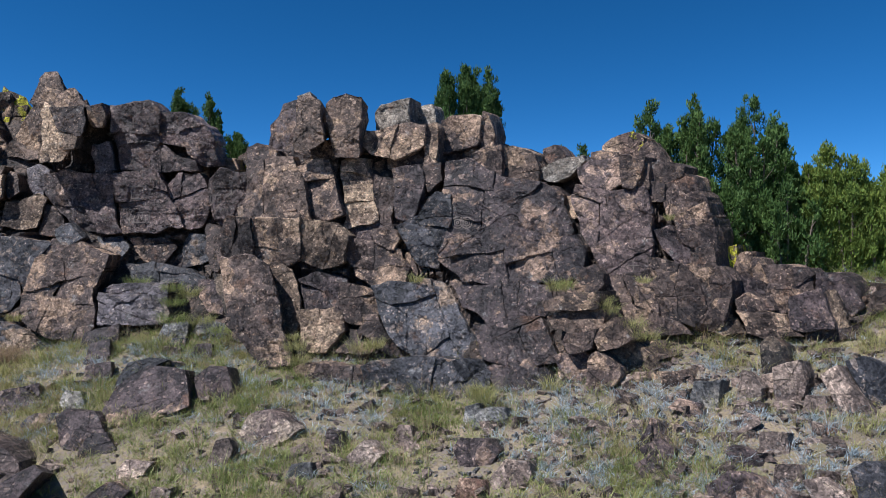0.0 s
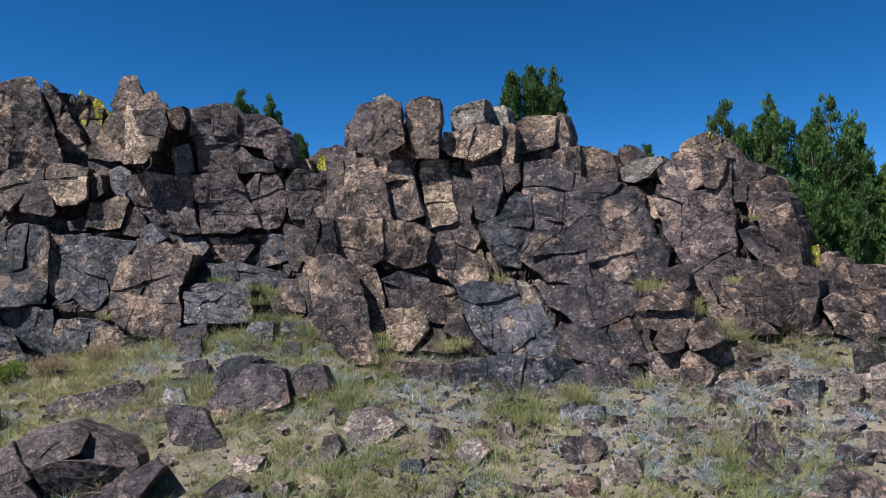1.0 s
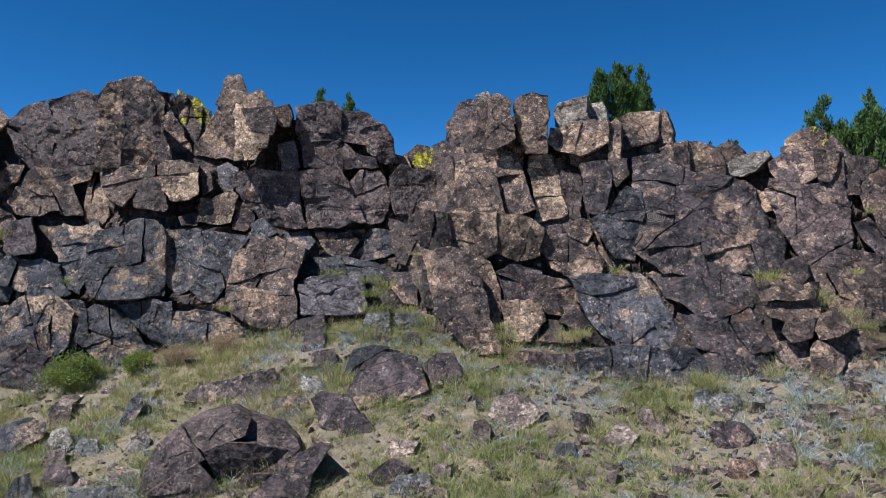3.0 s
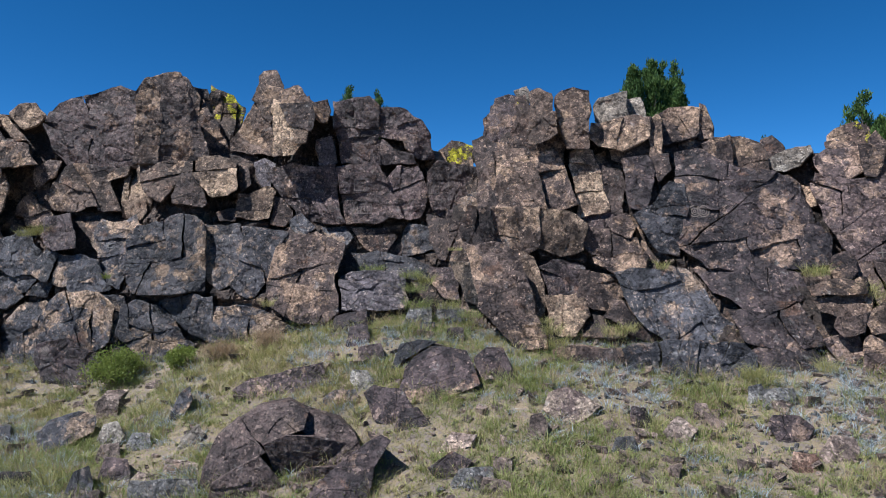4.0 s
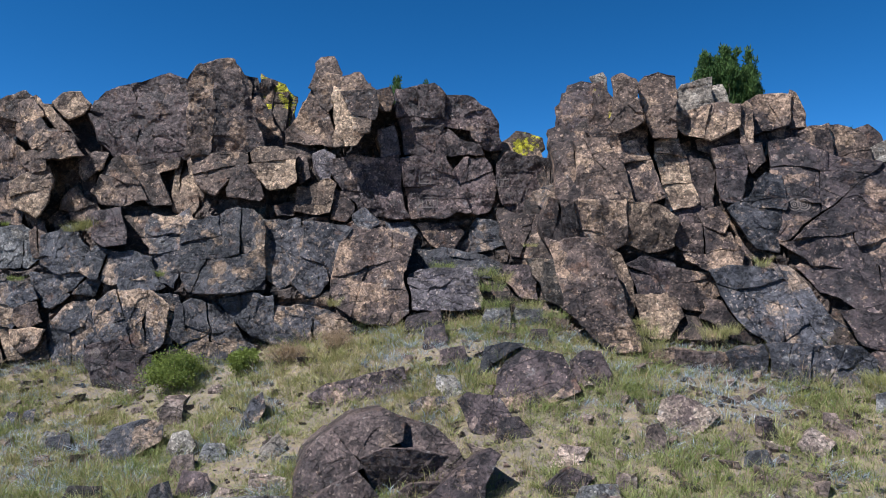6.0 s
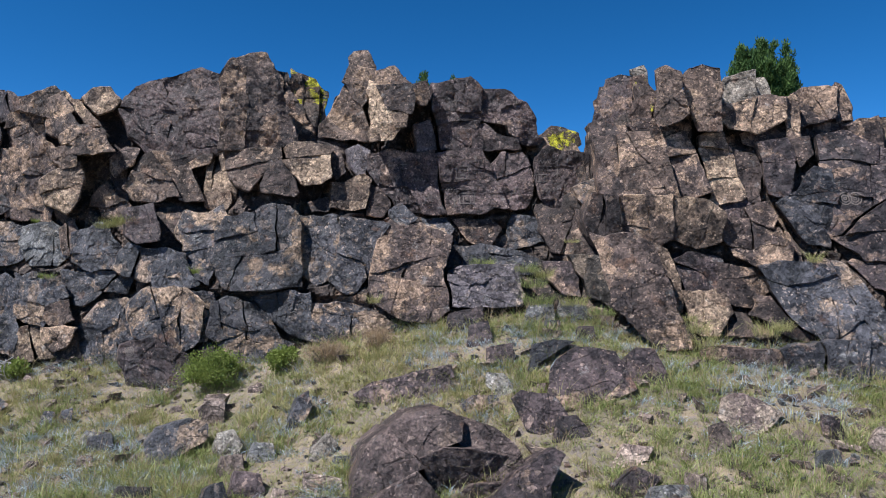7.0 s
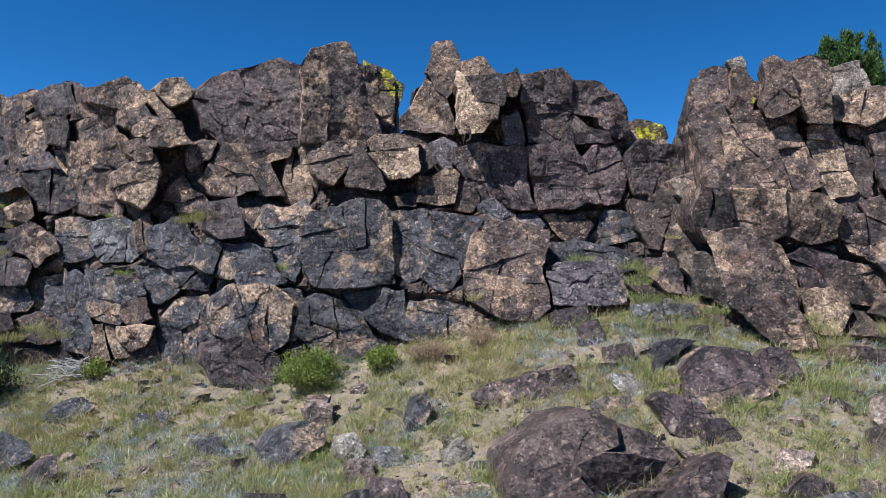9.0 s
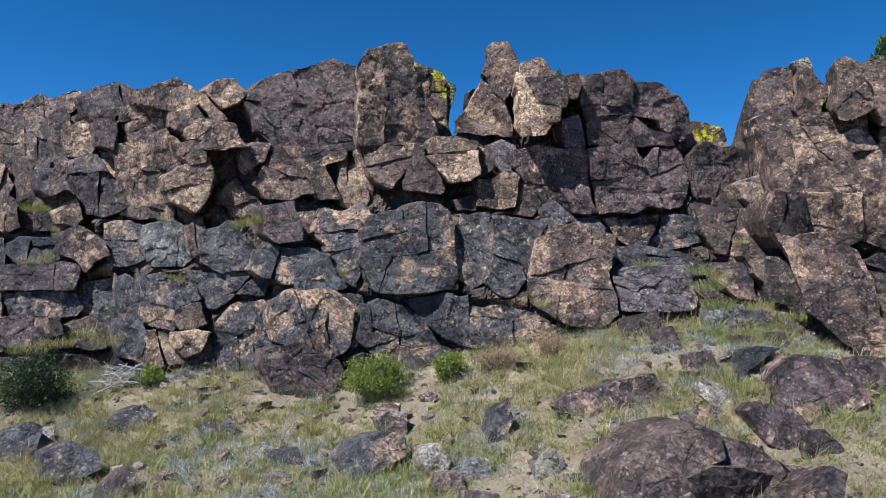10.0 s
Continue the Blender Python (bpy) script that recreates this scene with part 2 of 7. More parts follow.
PLUM = rock_material("plum_brown_varnish", (0.066, 0.047, 0.045), (0.160, 0.109, 0.099), (0.33, 0.228, 0.168), 0.28, 0.6)
DEEP = rock_material("deep_purple_varnish", (0.030, 0.0235, 0.025), (0.080, 0.057, 0.056), (0.28, 0.19, 0.135), 0.20, 0.5)
STONE = rock_material("brown_field_stone", (0.12, 0.088, 0.074), (0.27, 0.197, 0.163), (0.40, 0.30, 0.235), 0.36, 0.75)
LICHENBIT = rock_material("stone_with_lichen_bits", (0.07, 0.048, 0.04), (0.17, 0.11, 0.084), (0.32, 0.22, 0.145), 0.4, 0.8, 0.18)
CORE = rock_material("cliff_core", (0.046, 0.034, 0.029), (0.125, 0.086, 0.066), (0.30, 0.20, 0.13), 0.35)


def soil_material():
    s = Nodes("gravelly_soil")
    v = s.n.new("ShaderNodeNewGeometry").outputs["Position"]
    a = s.noise(v, 0.9, 6, 0.6)
    b = s.noise(v, 14, 8, 0.75)
    colour = s.mix(s.ramp(a, 0.35, 0.65), (0.20, 0.158, 0.11), (0.37, 0.288, 0.19))
    colour = s.mix(s.ramp(s.noise(v, 2.2, 8, 0.7), 0.40, 0.58, 0, 0.6), colour, (0.115, 0.115, 0.055))
    stones = s.add("ShaderNodeTexVoronoi", Vector=v, Scale=26.0)
    pick = s.add("ShaderNodeSeparateColor", Color=stones.outputs["Color"]).outputs[0]
    colour = s.mix(s.math("MULTIPLY", s.ramp(pick, 0.6, 0.62), 0.7), colour, (0.20, 0.165, 0.15))
    colour = s.mix(1.0, colour, s.mix(b, (0.6, 0.6, 0.6), (1.35, 1.3, 1.25)), "MULTIPLY")
    s.l.new(colour, s.bsdf.inputs["Base Color"])
    s.put(s.bsdf, "Roughness", 0.95)
    n1 = s.bump(s.ramp(stones.outputs["Distance"], 0.0, 0.6, 1.0, 0.0), 0.02, 0.7)
    n2 = s.bump(s.math("ADD", b, s.noise(v, 60, 5, 0.7)), 0.02, 0.8, n1)
    s.l.new(n2, s.bsdf.inputs["Normal"])
    return s.mat


def leaf_material(name, stops, rough=0.6, through=0.25, grain=0.0):
    """Leaves and blades: each island takes one of the colours."""
    s = Nodes(name)
    geo = s.n.new("ShaderNodeNewGeometry")
    r = s.n.new("ShaderNodeValToRGB")
    while len(r.color_ramp.elements) < len(stops):
        r.color_ramp.elements.new(0.5)
    for k, colour in enumerate(stops):
        e = r.color_ramp.elements[k]
        e.position, e.color = k / (len(stops) - 1), (*colour, 1)
    mixed = s.math("ADD", s.math("MULTIPLY", geo.outputs["Random Per Island"], 0.6), s.ramp(s.noise(geo.outputs["Position"], 0.8, 4), 0.3, 0.7, 0.0, 0.4))
    s.l.new(mixed, r.inputs[0])
    s.l.new(r.outputs[0], s.bsdf.inputs["Base Color"])
    s.put(s.bsdf, "Roughness", rough)
    s.put(s.bsdf, "Specular IOR Level", 0.25)
    if through:
        tr = s.add("ShaderNodeBsdfTranslucent", Color=r.outputs[0])
        mx = s.add("ShaderNodeMixShader", Fac=through)
        s.l.new(s.bsdf.outputs[0], mx.inputs[1])
        s.l.new(tr.outputs[0], mx.inputs[2])
        s.l.new(mx.outputs[0], s.n["Material Output"].inputs["Surface"])
    return s.mat


def bark_material(name, a, b):
    s = Nodes(name)
    v = s.n.new("ShaderNodeNewGeometry").outputs["Position"]
    g = s.noise(v, 30, 8, 0.7)
    s.l.new(s.mix(g, a, b), s.bsdf.inputs["Base Color"])
    s.put(s.bsdf, "Roughness", 0.9)
    s.l.new(s.bump(g, 0.01), s.bsdf.inputs["Normal"])
    return s.mat


SOIL = soil_material()
GRASS = leaf_material("dry_green_grass", [(0.13, 0.145, 0.045), (0.25, 0.25, 0.085), (0.40, 0.365, 0.155), (0.60, 0.51, 0.29)])
LUSH = leaf_material("green_grass", [(0.095, 0.130, 0.038), (0.18, 0.22, 0.065), (0.31, 0.325, 0.115), (0.47, 0.45, 0.22)])
SAGE = leaf_material("silver_sage", [(0.18, 0.22, 0.23), (0.33, 0.38, 0.40), (0.55, 0.60, 0.63)], 0.8)
SHRUB = leaf_material("green_shrub", [(0.10, 0.135, 0.028), (0.20, 0.245, 0.052), (0.33, 0.37, 0.10)])
DARKBUSH = leaf_material("dark_bush_leaves", [(0.018, 0.035, 0.014), (0.035, 0.06, 0.025), (0.06, 0.09, 0.04)])
JUNIPER = leaf_material("juniper_foliage", [(0.030, 0.066, 0.016), (0.066, 0.122, 0.030), (0.14, 0.21, 0.052)], 0.7, 0.2)
YELLOWJUNIPER = leaf_material("yellowish_juniper_foliage", [(0.065, 0.115, 0.020), (0.13, 0.185, 0.034), (0.25, 0.285, 0.056)], 0.7, 0.2)
DRYWEED = leaf_material("dry_weed", [(0.26, 0.18, 0.11), (0.36, 0.26, 0.16), (0.44, 0.34, 0.22)], 0.9)
BARK = bark_material("juniper_bark", (0.10, 0.075, 0.055), (0.24, 0.19, 0.15))
DEADWOOD = bark_material("grey_dead_wood", (0.26, 0.25, 0.24), (0.48, 0.46, 0.43))


G_LEVEL, G_EAST, G_RISE, G_TWIST = 0.540, 0.0728, 0.3723, 0.0145
MOUNDS = [(-5.0, 10.7, 1.1, 0.32), (-7.2, 10.9, 0.9, 0.16), (-4.0, 8.9, 0.9, 0.16), (-9.2, 9.0, 1.2, -0.20), (-13.0, 9.3, 1.3, -0.24), (-0.2, 9.4, 0.9, -0.22), (5.7, 9.9, 1.2, -0.15), (-10.4, 10.7, 0.7, -0.27)]

# ---- the ground: one sheet from the slope to the horizon ----
def slope(x, y):
    """The height of the hillside in front of the cliff."""
    x, y = np.asarray(x, float), np.asarray(y, float)
    s = 5.5 + np.logaddexp(0, (y - 5.5) * 2.5) / 2.5
    xx = np.clip(x, -22, 14)
    z = G_LEVEL + G_EAST * xx + G_RISE * (s - 9) + G_TWIST * xx * (s - 9)
    for cx, cy, r, h in MOUNDS:
        z = z + h * np.exp(-((x - cx) ** 2 + (y - cy) ** 2) / (2 * r * r))
    return z


def cliff_line(x):
    """Where the foot of the cliff runs."""
    return np.interp(x, (-22, -16, -12, -8, -4, 0, 3, 6, 12), (14.2, 13.2, 12.3, 11.8, 11.6, 10.9, 10.8, 11.2, 13.5))


def ground_height(x, y):
    x, y = np.asarray(x, float), np.asarray(y, float)
    low = slope(x, np.minimum(y, cliff_line(x) + 0.6))
    top = np.interp(x, (-30, -16, -8, -2, 1.5, 3.2, 4.6, 9, 30), (3.2, 3.6, 4.0, 3.9, 3.4, 2.7, 1.5, 1.4, 1.6))
    behind = y - cliff_line(x)
    z = low + (np.maximum(top, low) - low) * smooth(0.75, 1.9, behind)
    z = z + 0.012 * np.clip(behind - 2, 0, 60) * smooth(0, 3, behind)
    p = np.stack([x.ravel(), y.ravel(), np.zeros(x.size)], 1)
    z = z + (0.05 * fbm(p * 0.9, 3, 3) + 0.018 * fbm(p * 4.0, 3, 5)).reshape(x.shape)
    return z


def build_ground():
    def steps(lo, hi, fine, far):
        mid = np.arange(lo, hi + fine / 2, fine)
        out = [hi]
        while out[-1] < far:
            out.append(out[-1] + max(fine, (out[-1] - hi) * 0.35 + fine * 2))
        back = [lo]
        while back[-1] > -far:
            back.append(back[-1] - max(fine, (lo - back[-1]) * 0.35 + fine * 2))
        return np.array(back[:0:-1] + mid.tolist() + out[1:])
    xs, ys = steps(-18, 9, 0.1, 1500), steps(4.5, 14, 0.09, 1500)
    gx, gy = np.meshgrid(xs, ys)
    v = np.stack([gx.ravel(), gy.ravel(), ground_height(gx, gy).ravel()], 1)
    w, h = len(xs), len(ys)
    i = (np.arange(h - 1)[:, None] * w + np.arange(w - 1)).ravel()
    tris = np.concatenate([np.stack([i, i + 1, i + w + 1], 1), np.stack([i, i + w + 1, i + w], 1)])
    ob = new("ground", tri_mesh("ground", v, tris, SOIL, True))
    tagged(ob, "dry hillside of tan gravelly soil below the cliff", "ground", kind="structure")


build_ground()

# ---- rock building ----
COUNT = [0]


def rock_shape(corners, y0, slant, lean, depth, spacing=0.031, rounding=0.013, rough=1.0, grow=0.0, taper=0.04, cut=1.0):
    """A block of broken stone: an outline in x and z on a leaning plane, with rounded, chipped edges, facets, plates and sides
    that run back into the rock. Returns places, faces and the middle."""
    COUNT[0] += 1
    seed = COUNT[0] * 13
    rng = np.random.default_rng(seed)
    c = np.array(corners, float)
    nxt = np.roll(c, -1, 0)
    cross = c[:, 0] * nxt[:, 1] - nxt[:, 0] * c[:, 1]
    area = cross.sum() / 2
    mid = ((c + nxt) * cross[:, None]).sum(0) / (6 * area)
    if area < 0:
        c = c[::-1]
    size = math.sqrt(abs(area))
    # outline with softened corners
    ring = []
    for k in range(len(c)):
        a, b = c[k], c[(k + 1) % len(c)]
        n = max(2, int(np.hypot(*(b - a)) / spacing))
        for j in range(n):
            ring.append(a + (b - a) * j / n)
    ring = np.array(ring)
    for _ in range(1):
        ring = 0.8 * ring + 0.1 * (np.roll(ring, 1, 0) + np.roll(ring, -1, 0))
    ring = mid + (ring - mid) * (1 + (0.034 + grow) / max(size, 0.1))
    n = len(ring)
    radius = np.hypot(*(ring - mid).T)
    rounding = min(rounding, 0.22 * size)
    m = max(4, int(np.median(radius) / spacing))
    inner = 1 - rounding / np.median(radius)
    ss = np.concatenate([np.linspace(0, inner, m + 1)[1:], inner + (1 - inner) * np.array((0.45, 0.8, 1.0))])
    pts, back = [], []
    for s in ss:
        pts.append(mid + (ring - mid) * s)
        e = max(0.0, (s - inner) / (1 - inner))
        back.append(np.full(n, rounding * (1 - math.sqrt(max(0.0, 1 - e * e)))))
    for d in (0.08, 0.35, 1.0):
        pts.append(mid + (ring - mid) * (1 - taper * d))
        back.append(np.full(n, rounding + d * (depth - rounding)))
    xz = np.concatenate([[mid]] + pts)
    yb = np.concatenate([[0.0]] + back)
    front = np.clip(1 - yb / max(depth * 0.5, 0.05), 0, 1)
    u = (xz - mid) / size
    # broad facets on the face and chipped corners
    h = np.zeros(len(u))
    for _ in range(4):
        ang, tilt = rng.uniform(0, 2 * math.pi), rng.uniform(0.03, 0.16) * cut
        h = np.minimum(h, -(u @ np.array((math.cos(ang), math.sin(ang))) - rng.uniform(0.05, 0.4)) * tilt)
    for _ in range(4):
        ang = rng.uniform(0, 2 * math.pi)
        h = np.minimum(h, -(u @ np.array((math.cos(ang), math.sin(ang))) - rng.uniform(0.60, 0.85)) * rng.uniform(0.3, 0.9))
    y = yb - h * size * 0.5 * rough * front
    p = np.stack([xz[:, 0], y0 + slant * (xz[:, 0] - mid[0]) + lean * (xz[:, 1] - mid[1]) + y, xz[:, 1]], 1)
    fan = np.array((mid[0] + 3.7, mid[1] - 2.3)) / y0
    p[:, 0] += fan[0] * yb
    p[:, 2] += fan[1] * yb * 0.6
    # flat broken planes meeting at straight creases
    q = p * np.array((1.0, 1.0, 1.5)) + 0.05 * np.stack([value_noise(p * 4, seed + k) for k in range(3)], 1)
    plate = 0.044 * facet_noise(q * 1.5, seed) + 0.018 * facet_noise(q * 4.0, seed + 1) + 0.009 * facet_noise(q * 9.5, seed + 2)
    plate = plate + 0.009 * facet_noise(p * np.array((1.6, 1.6, 7.0)), seed + 4)
    value, _, tilt = cells(q * np.array((1.7, 1.7, 1.5)), seed + 60)
    plate = plate + 0.022 * (value - 0.5) + 0.045 * tilt
    lump = 0.006 * fbm(p * 2.2 + seed, 4, seed + 5)
    out = np.stack([(xz[:, 0] - mid[0]), np.full(len(xz), -0.0), (xz[:, 1] - mid[1])], 1)
    out /= np.maximum(np.linalg.norm(out, axis=1), 1e-6)[:, None]
    side = smooth(0, rounding * 1.5, yb)[:, None]
    normal = out * side + np.array((0, -1.0, 0)) * (1 - side)
    strength = min(1.0, size * 1.3) * rough
    p = p + normal * ((plate + lump) * strength * (1 - 0.45 * side[:, 0]))[:, None]
    p = p + 0.007 * strength * np.stack([facet_noise(p * 16 + 9 * k + seed, seed + 20 + k) for k in range(3)], 1)
    faces = []
    rings = len(ss) + 3
    for j in range(n):
        faces.append((0, 1 + j, 1 + (j + 1) % n))
    for r in range(rings - 1):
        a = 1 + r * n
        for j in range(n):
            k = (j + 1) % n
            faces.append((a + j, a + n + j, a + n + k, a + k))
    last = 1 + (rings - 1) * n
    faces.append(tuple(last + j for j in range(n))[::-1])
    return p, faces, np.array((mid[0], y0 + depth * 0.3, mid[1]))


BLOCKS = []
PLANS = []


def block(material, y0, slant, lean, *corners, depth=0.9, rough=1.0, taper=0.04, label=""):
    """One block of the cliff, by the corners of its face in x and z; it is cut once all are known."""
    PLANS.append((material, y0, slant, lean, np.array(corners, float), depth, rough, taper, label))


def along(c, step):
    """An outline with places every step along its edges."""
    out = []
    for k in range(len(c)):
        a, b = c[k], c[(k + 1) % len(c)]
        n = max(1, int(np.hypot(*(b - a)) / step))
        out += [a + (b - a) * j / n for j in range(n)]
    return np.array(out)


def inside(c, p):
    """Which of the places p lie within the outline c."""
    hit = np.zeros(len(p), bool)
    for k in range(len(c)):
        a, b = c[k], c[(k + 1) % len(c)]
        if a[1] != b[1]:
            hit ^= ((a[1] > p[:, 1]) != (b[1] > p[:, 1])) & (p[:, 0] < (b[0] - a[0]) * (p[:, 1] - a[1]) / (b[1] - a[1]) + a[0])
    return hit


def fitted(index):
    """The outline of a block, grown towards its neighbours until only a narrow joint is left."""
    _, y0, slant, lean, c, *_ = PLANS[index]
    p = along(c, 0.13)
    mid = c.mean(0)
    best = np.full(len(p), 0.36)
    to = p.copy()
    covered = np.zeros(len(p), bool)
    y = y0 + slant * (p[:, 0] - mid[0]) + lean * (p[:, 1] - mid[1])
    for k, (_, v0, vs, vl, other, *_) in enumerate(PLANS):
        if k == index or (np.abs(other.mean(0) - mid) > (np.ptp(other, 0) + np.ptp(c, 0)) / 2 + 0.4).any():
            continue
        m = other.mean(0)
        near = np.abs(v0 + vs * (p[:, 0] - m[0]) + vl * (p[:, 1] - m[1]) - y) < 0.45
        covered |= inside(other, p) & near
        for a, b in zip(other, np.roll(other, -1, 0)):
            t = np.clip(((p - a) @ (b - a)) / max(1e-9, (b - a) @ (b - a)), 0, 1)
            q = a + t[:, None] * (b - a)
            d = np.hypot(*(q - p).T)
            # only outwards, away from the middle of the block
            better = near & (d < best) & (((q - p) * (p - mid)).sum(1) > 0.2 * d * np.hypot(*(p - mid).T))
            best, to = np.where(better, d, best), np.where(better[:, None], q, to)
    way = (to - p) / np.maximum(np.hypot(*(to - p).T), 1e-6)[:, None]
    # upright joints are tight, the bedding joints stand open
    joint = 0.075 + 0.045 * np.abs(way[:, 1])
    move = np.where(covered | (best > 0.35), 0.0, np.clip((best - joint) / 2, 0, 0.13))
    return p + way * move[:, None]


def halved(c, at, way):
    """The two parts of an outline on either side of a straight line."""
    side = (c - at) @ way
    parts = []
    for sign in (1, -1):
        out = []
        for k in range(len(c)):
            j = (k + 1) % len(c)
            if side[k] * sign >= 0:
                out.append(c[k])
            if side[k] * side[j] < 0:
                out.append(c[k] + (c[j] - c[k]) * side[k] / (side[k] - side[j]))
        parts.append(np.array(out))
    return parts


def area_and_middle(c):
    n = np.roll(c, -1, 0)
    cross = c[:, 0] * n[:, 1] - n[:, 0] * c[:, 1]
    area = cross.sum() / 2
    return abs(area), ((c + n) * cross[:, None]).sum(0) / (6 * area)


def ragged(c, by=1.0):
    """An outline whose edges run in short straight breaks; neighbours share the same breaks."""
    c = along(c, 0.07)
    p = np.stack([c[:, 0], np.zeros(len(c)), c[:, 1]], 1)
    shift = [0.045 * facet_noise(p * 3.1 + 5 * k, 300 + k) + 0.022 * facet_noise(p * 8.0 + 9 * k, 310 + k) for k in range(2)]
    return c + by * np.stack(shift, 1)


def fractured(c, rng, largest):
    """An outline broken along straight fractures, upright or along the bedding, into pieces no larger than that."""
    area, mid = area_and_middle(c)
    reach = np.ptp(c, 0)
    if area < largest * rng.uniform(0.6, 1.5):
        return [c]
    upright = rng.uniform() < reach[0] / (reach[0] + 1.15 * reach[1])
    ang = rng.normal(0, 0.28) + (0 if upright else math.pi / 2)
    way = np.array((math.cos(ang), math.sin(ang)))
    at = mid + rng.uniform(-0.22, 0.22, 2) * reach
    pieces = halved(c, at, way)
    if min(len(p) for p in pieces) < 3 or min(area_and_middle(p)[0] for p in pieces) < 0.22 * area:
        return [c]
    return [q for p in pieces for q in fractured(p, rng, largest)]


def cut_blocks():
    for k, (material, y0, slant, lean, c, depth, rough, taper, label) in enumerate(PLANS):
        rng = np.random.default_rng(900 + k)
        size = math.sqrt(np.ptp(c[:, 0]) * np.ptp(c[:, 1]))
        whole = fitted(k)
        _, mid = area_and_middle(whole)
        whole = mid + (whole - mid) * (1 + 0.034 / max(size, 0.1))
        # the thin stones of the skyline stay whole
        pieces = [ragged(q) for q in (fractured(whole, rng, 0.32) if depth > 0.65 else [whole])]
        places, sheets, first = [], [], 0
        for c2 in pieces:
            area2, m = area_and_middle(c2)
            loose_by = 1.0 if len(pieces) > 1 else 0.0
            y = y0 + slant * (m[0] - mid[0]) + lean * (m[1] - mid[1]) + loose_by * rng.normal(0, 0.014)
            p, faces, _ = rock_shape(c2, y, slant + loose_by * rng.normal(0, 0.05), lean + loose_by * rng.normal(0, 0.05), min(depth, 0.35 + size * 0.8), rough=rough, taper=taper, grow=-0.034 - 0.003 * loose_by)
            places.append(p)
            sheets += [tuple(i + first for i in f) for f in faces]
            first += len(p)
        at = np.array((mid[0], y0 + depth * 0.3, mid[1]))
        ob = new("block", mesh_of("block", np.concatenate(places) - at, sheets, material, flat=True))
        ob.location = at
        if label:
            tagged(ob, label)
        BLOCKS.append((ob, c, y0, slant, lean, at, depth))


def loose(kind, material, y0, lean, label, *corners):
    """A loose stone on the slope, bedded in the soil."""
    c = np.array(corners)
    w, h = np.ptp(c[:, 0]), np.ptp(c[:, 1])
    depth = (0.55 if kind == "slab" else 0.75) * math.sqrt(w * h) * (1 + 0.4 * lean)
    low = c[:, 1].min()
    # the lower corners reach into the soil
    sunk = [(x, z - 0.10 * max(0.0, 1 - (z - low) / (0.5 * h))) for x, z in corners]
    p, faces, mid = rock_shape(ragged(np.array(sunk), 0.5), y0, 0.0, lean, depth, 0.024, 0.010, 0.8, taper=0.15, cut=2.2)
    mid = mid + np.array((0, 0, -h * 0.4))
    me = mesh_of(kind, p - mid, faces, material, flat=True)
    ob = new(kind, me)
    ob.location = mid
    return tagged(ob, label, "boulder" if kind == "boulder" else "rock", "loose rocks on the slope", "")


def great_boulder():
    """The root of the great boulder, whose broken faces are its parts."""
    root = new("boulder")
    root.location = (-5.5, 7.7, -0.5)
    return tagged(root, "great purple-brown boulder with a broken dark front", "boulder")


def boulder_part(name, parent, material, y0, slant, lean, depth, *corners):
    p, faces, mid = rock_shape(corners, y0, slant, lean, depth, 0.02, 0.012, 0.8, grow=-0.02, cut=0.8)
    at = np.array(parent.location[:])
    ob = new(name, mesh_of(name, p - at, faces, material, flat=True))
    ob.parent = parent


# ---- the blocks of the cliff ----
block(BROWN, 11.94, -0.13, 0.37, (1.77, 4.28), (1.95, 4.34), (2.09, 4.15), (2.12, 4.00), (1.88, 3.90), (1.79, 4.06))
block(BLUE, 10.83, -0.15, 0.33, (-0.72, 2.88), (-0.40, 3.06), (-0.08, 3.43), (0.12, 3.38), (0.14, 2.97), (0.05, 2.65), (-0.01, 2.47), (-0.08, 2.26), (-0.39, 2.27), (-0.57, 2.61))
block(DEEP, 10.69, -0.15, 0.42, (0.05, 3.50), (0.07, 3.94), (0.38, 4.00), (0.72, 3.79), (1.07, 3.66), (1.80, 3.51), (1.93, 3.18), (2.05, 2.80), (2.12, 2.45), (2.11, 2.10), (1.74, 2.03), (1.24, 2.01), (0.83, 2.00), (0.26, 2.04), (-0.10, 2.33), (0.04, 2.60), (0.11, 3.00), rough=0.8)
block(PLUM, 10.44, -0.15, 0.28, (2.09, 3.48), (2.73, 3.44), (3.17, 3.48), (3.16, 2.86), (3.13, 2.33), (3.17, 2.13), (2.61, 2.01), (2.33, 2.39), (2.14, 2.87), (2.06, 3.14))
block(BROWN, 10.07, -0.15, 0.28, (2.51, 2.08), (3.06, 2.21), (3.14, 1.89), (3.16, 1.57), (3.57, 1.28), (2.85, 1.27), (2.67, 1.52), (2.57, 1.81))
block(BROWN, 10.03, -0.15, 0.28, (3.09, 2.38), (3.57, 2.25), (3.76, 2.02), (3.84, 1.66), (3.63, 1.38), (3.16, 1.56), (3.14, 1.89))
block(BROWN, 10.00, -0.15, 0.28, (3.67, 2.27), (3.76, 2.52), (4.02, 2.59), (4.04, 2.19), (4.12, 1.70), (4.04, 1.34), (3.63, 1.36), (3.86, 1.66), (3.77, 2.02))
block(TANB, 10.90, -0.13, 0.48, (1.80, 3.31), (2.19, 3.30), (2.27, 3.04), (1.93, 2.99), (1.81, 3.15))
block(BROWN, 9.96, 0.01, 0.48, (2.05, 2.20), (2.19, 2.27), (2.35, 2.11), (2.16, 1.82), (2.04, 1.78), (1.87, 1.97))
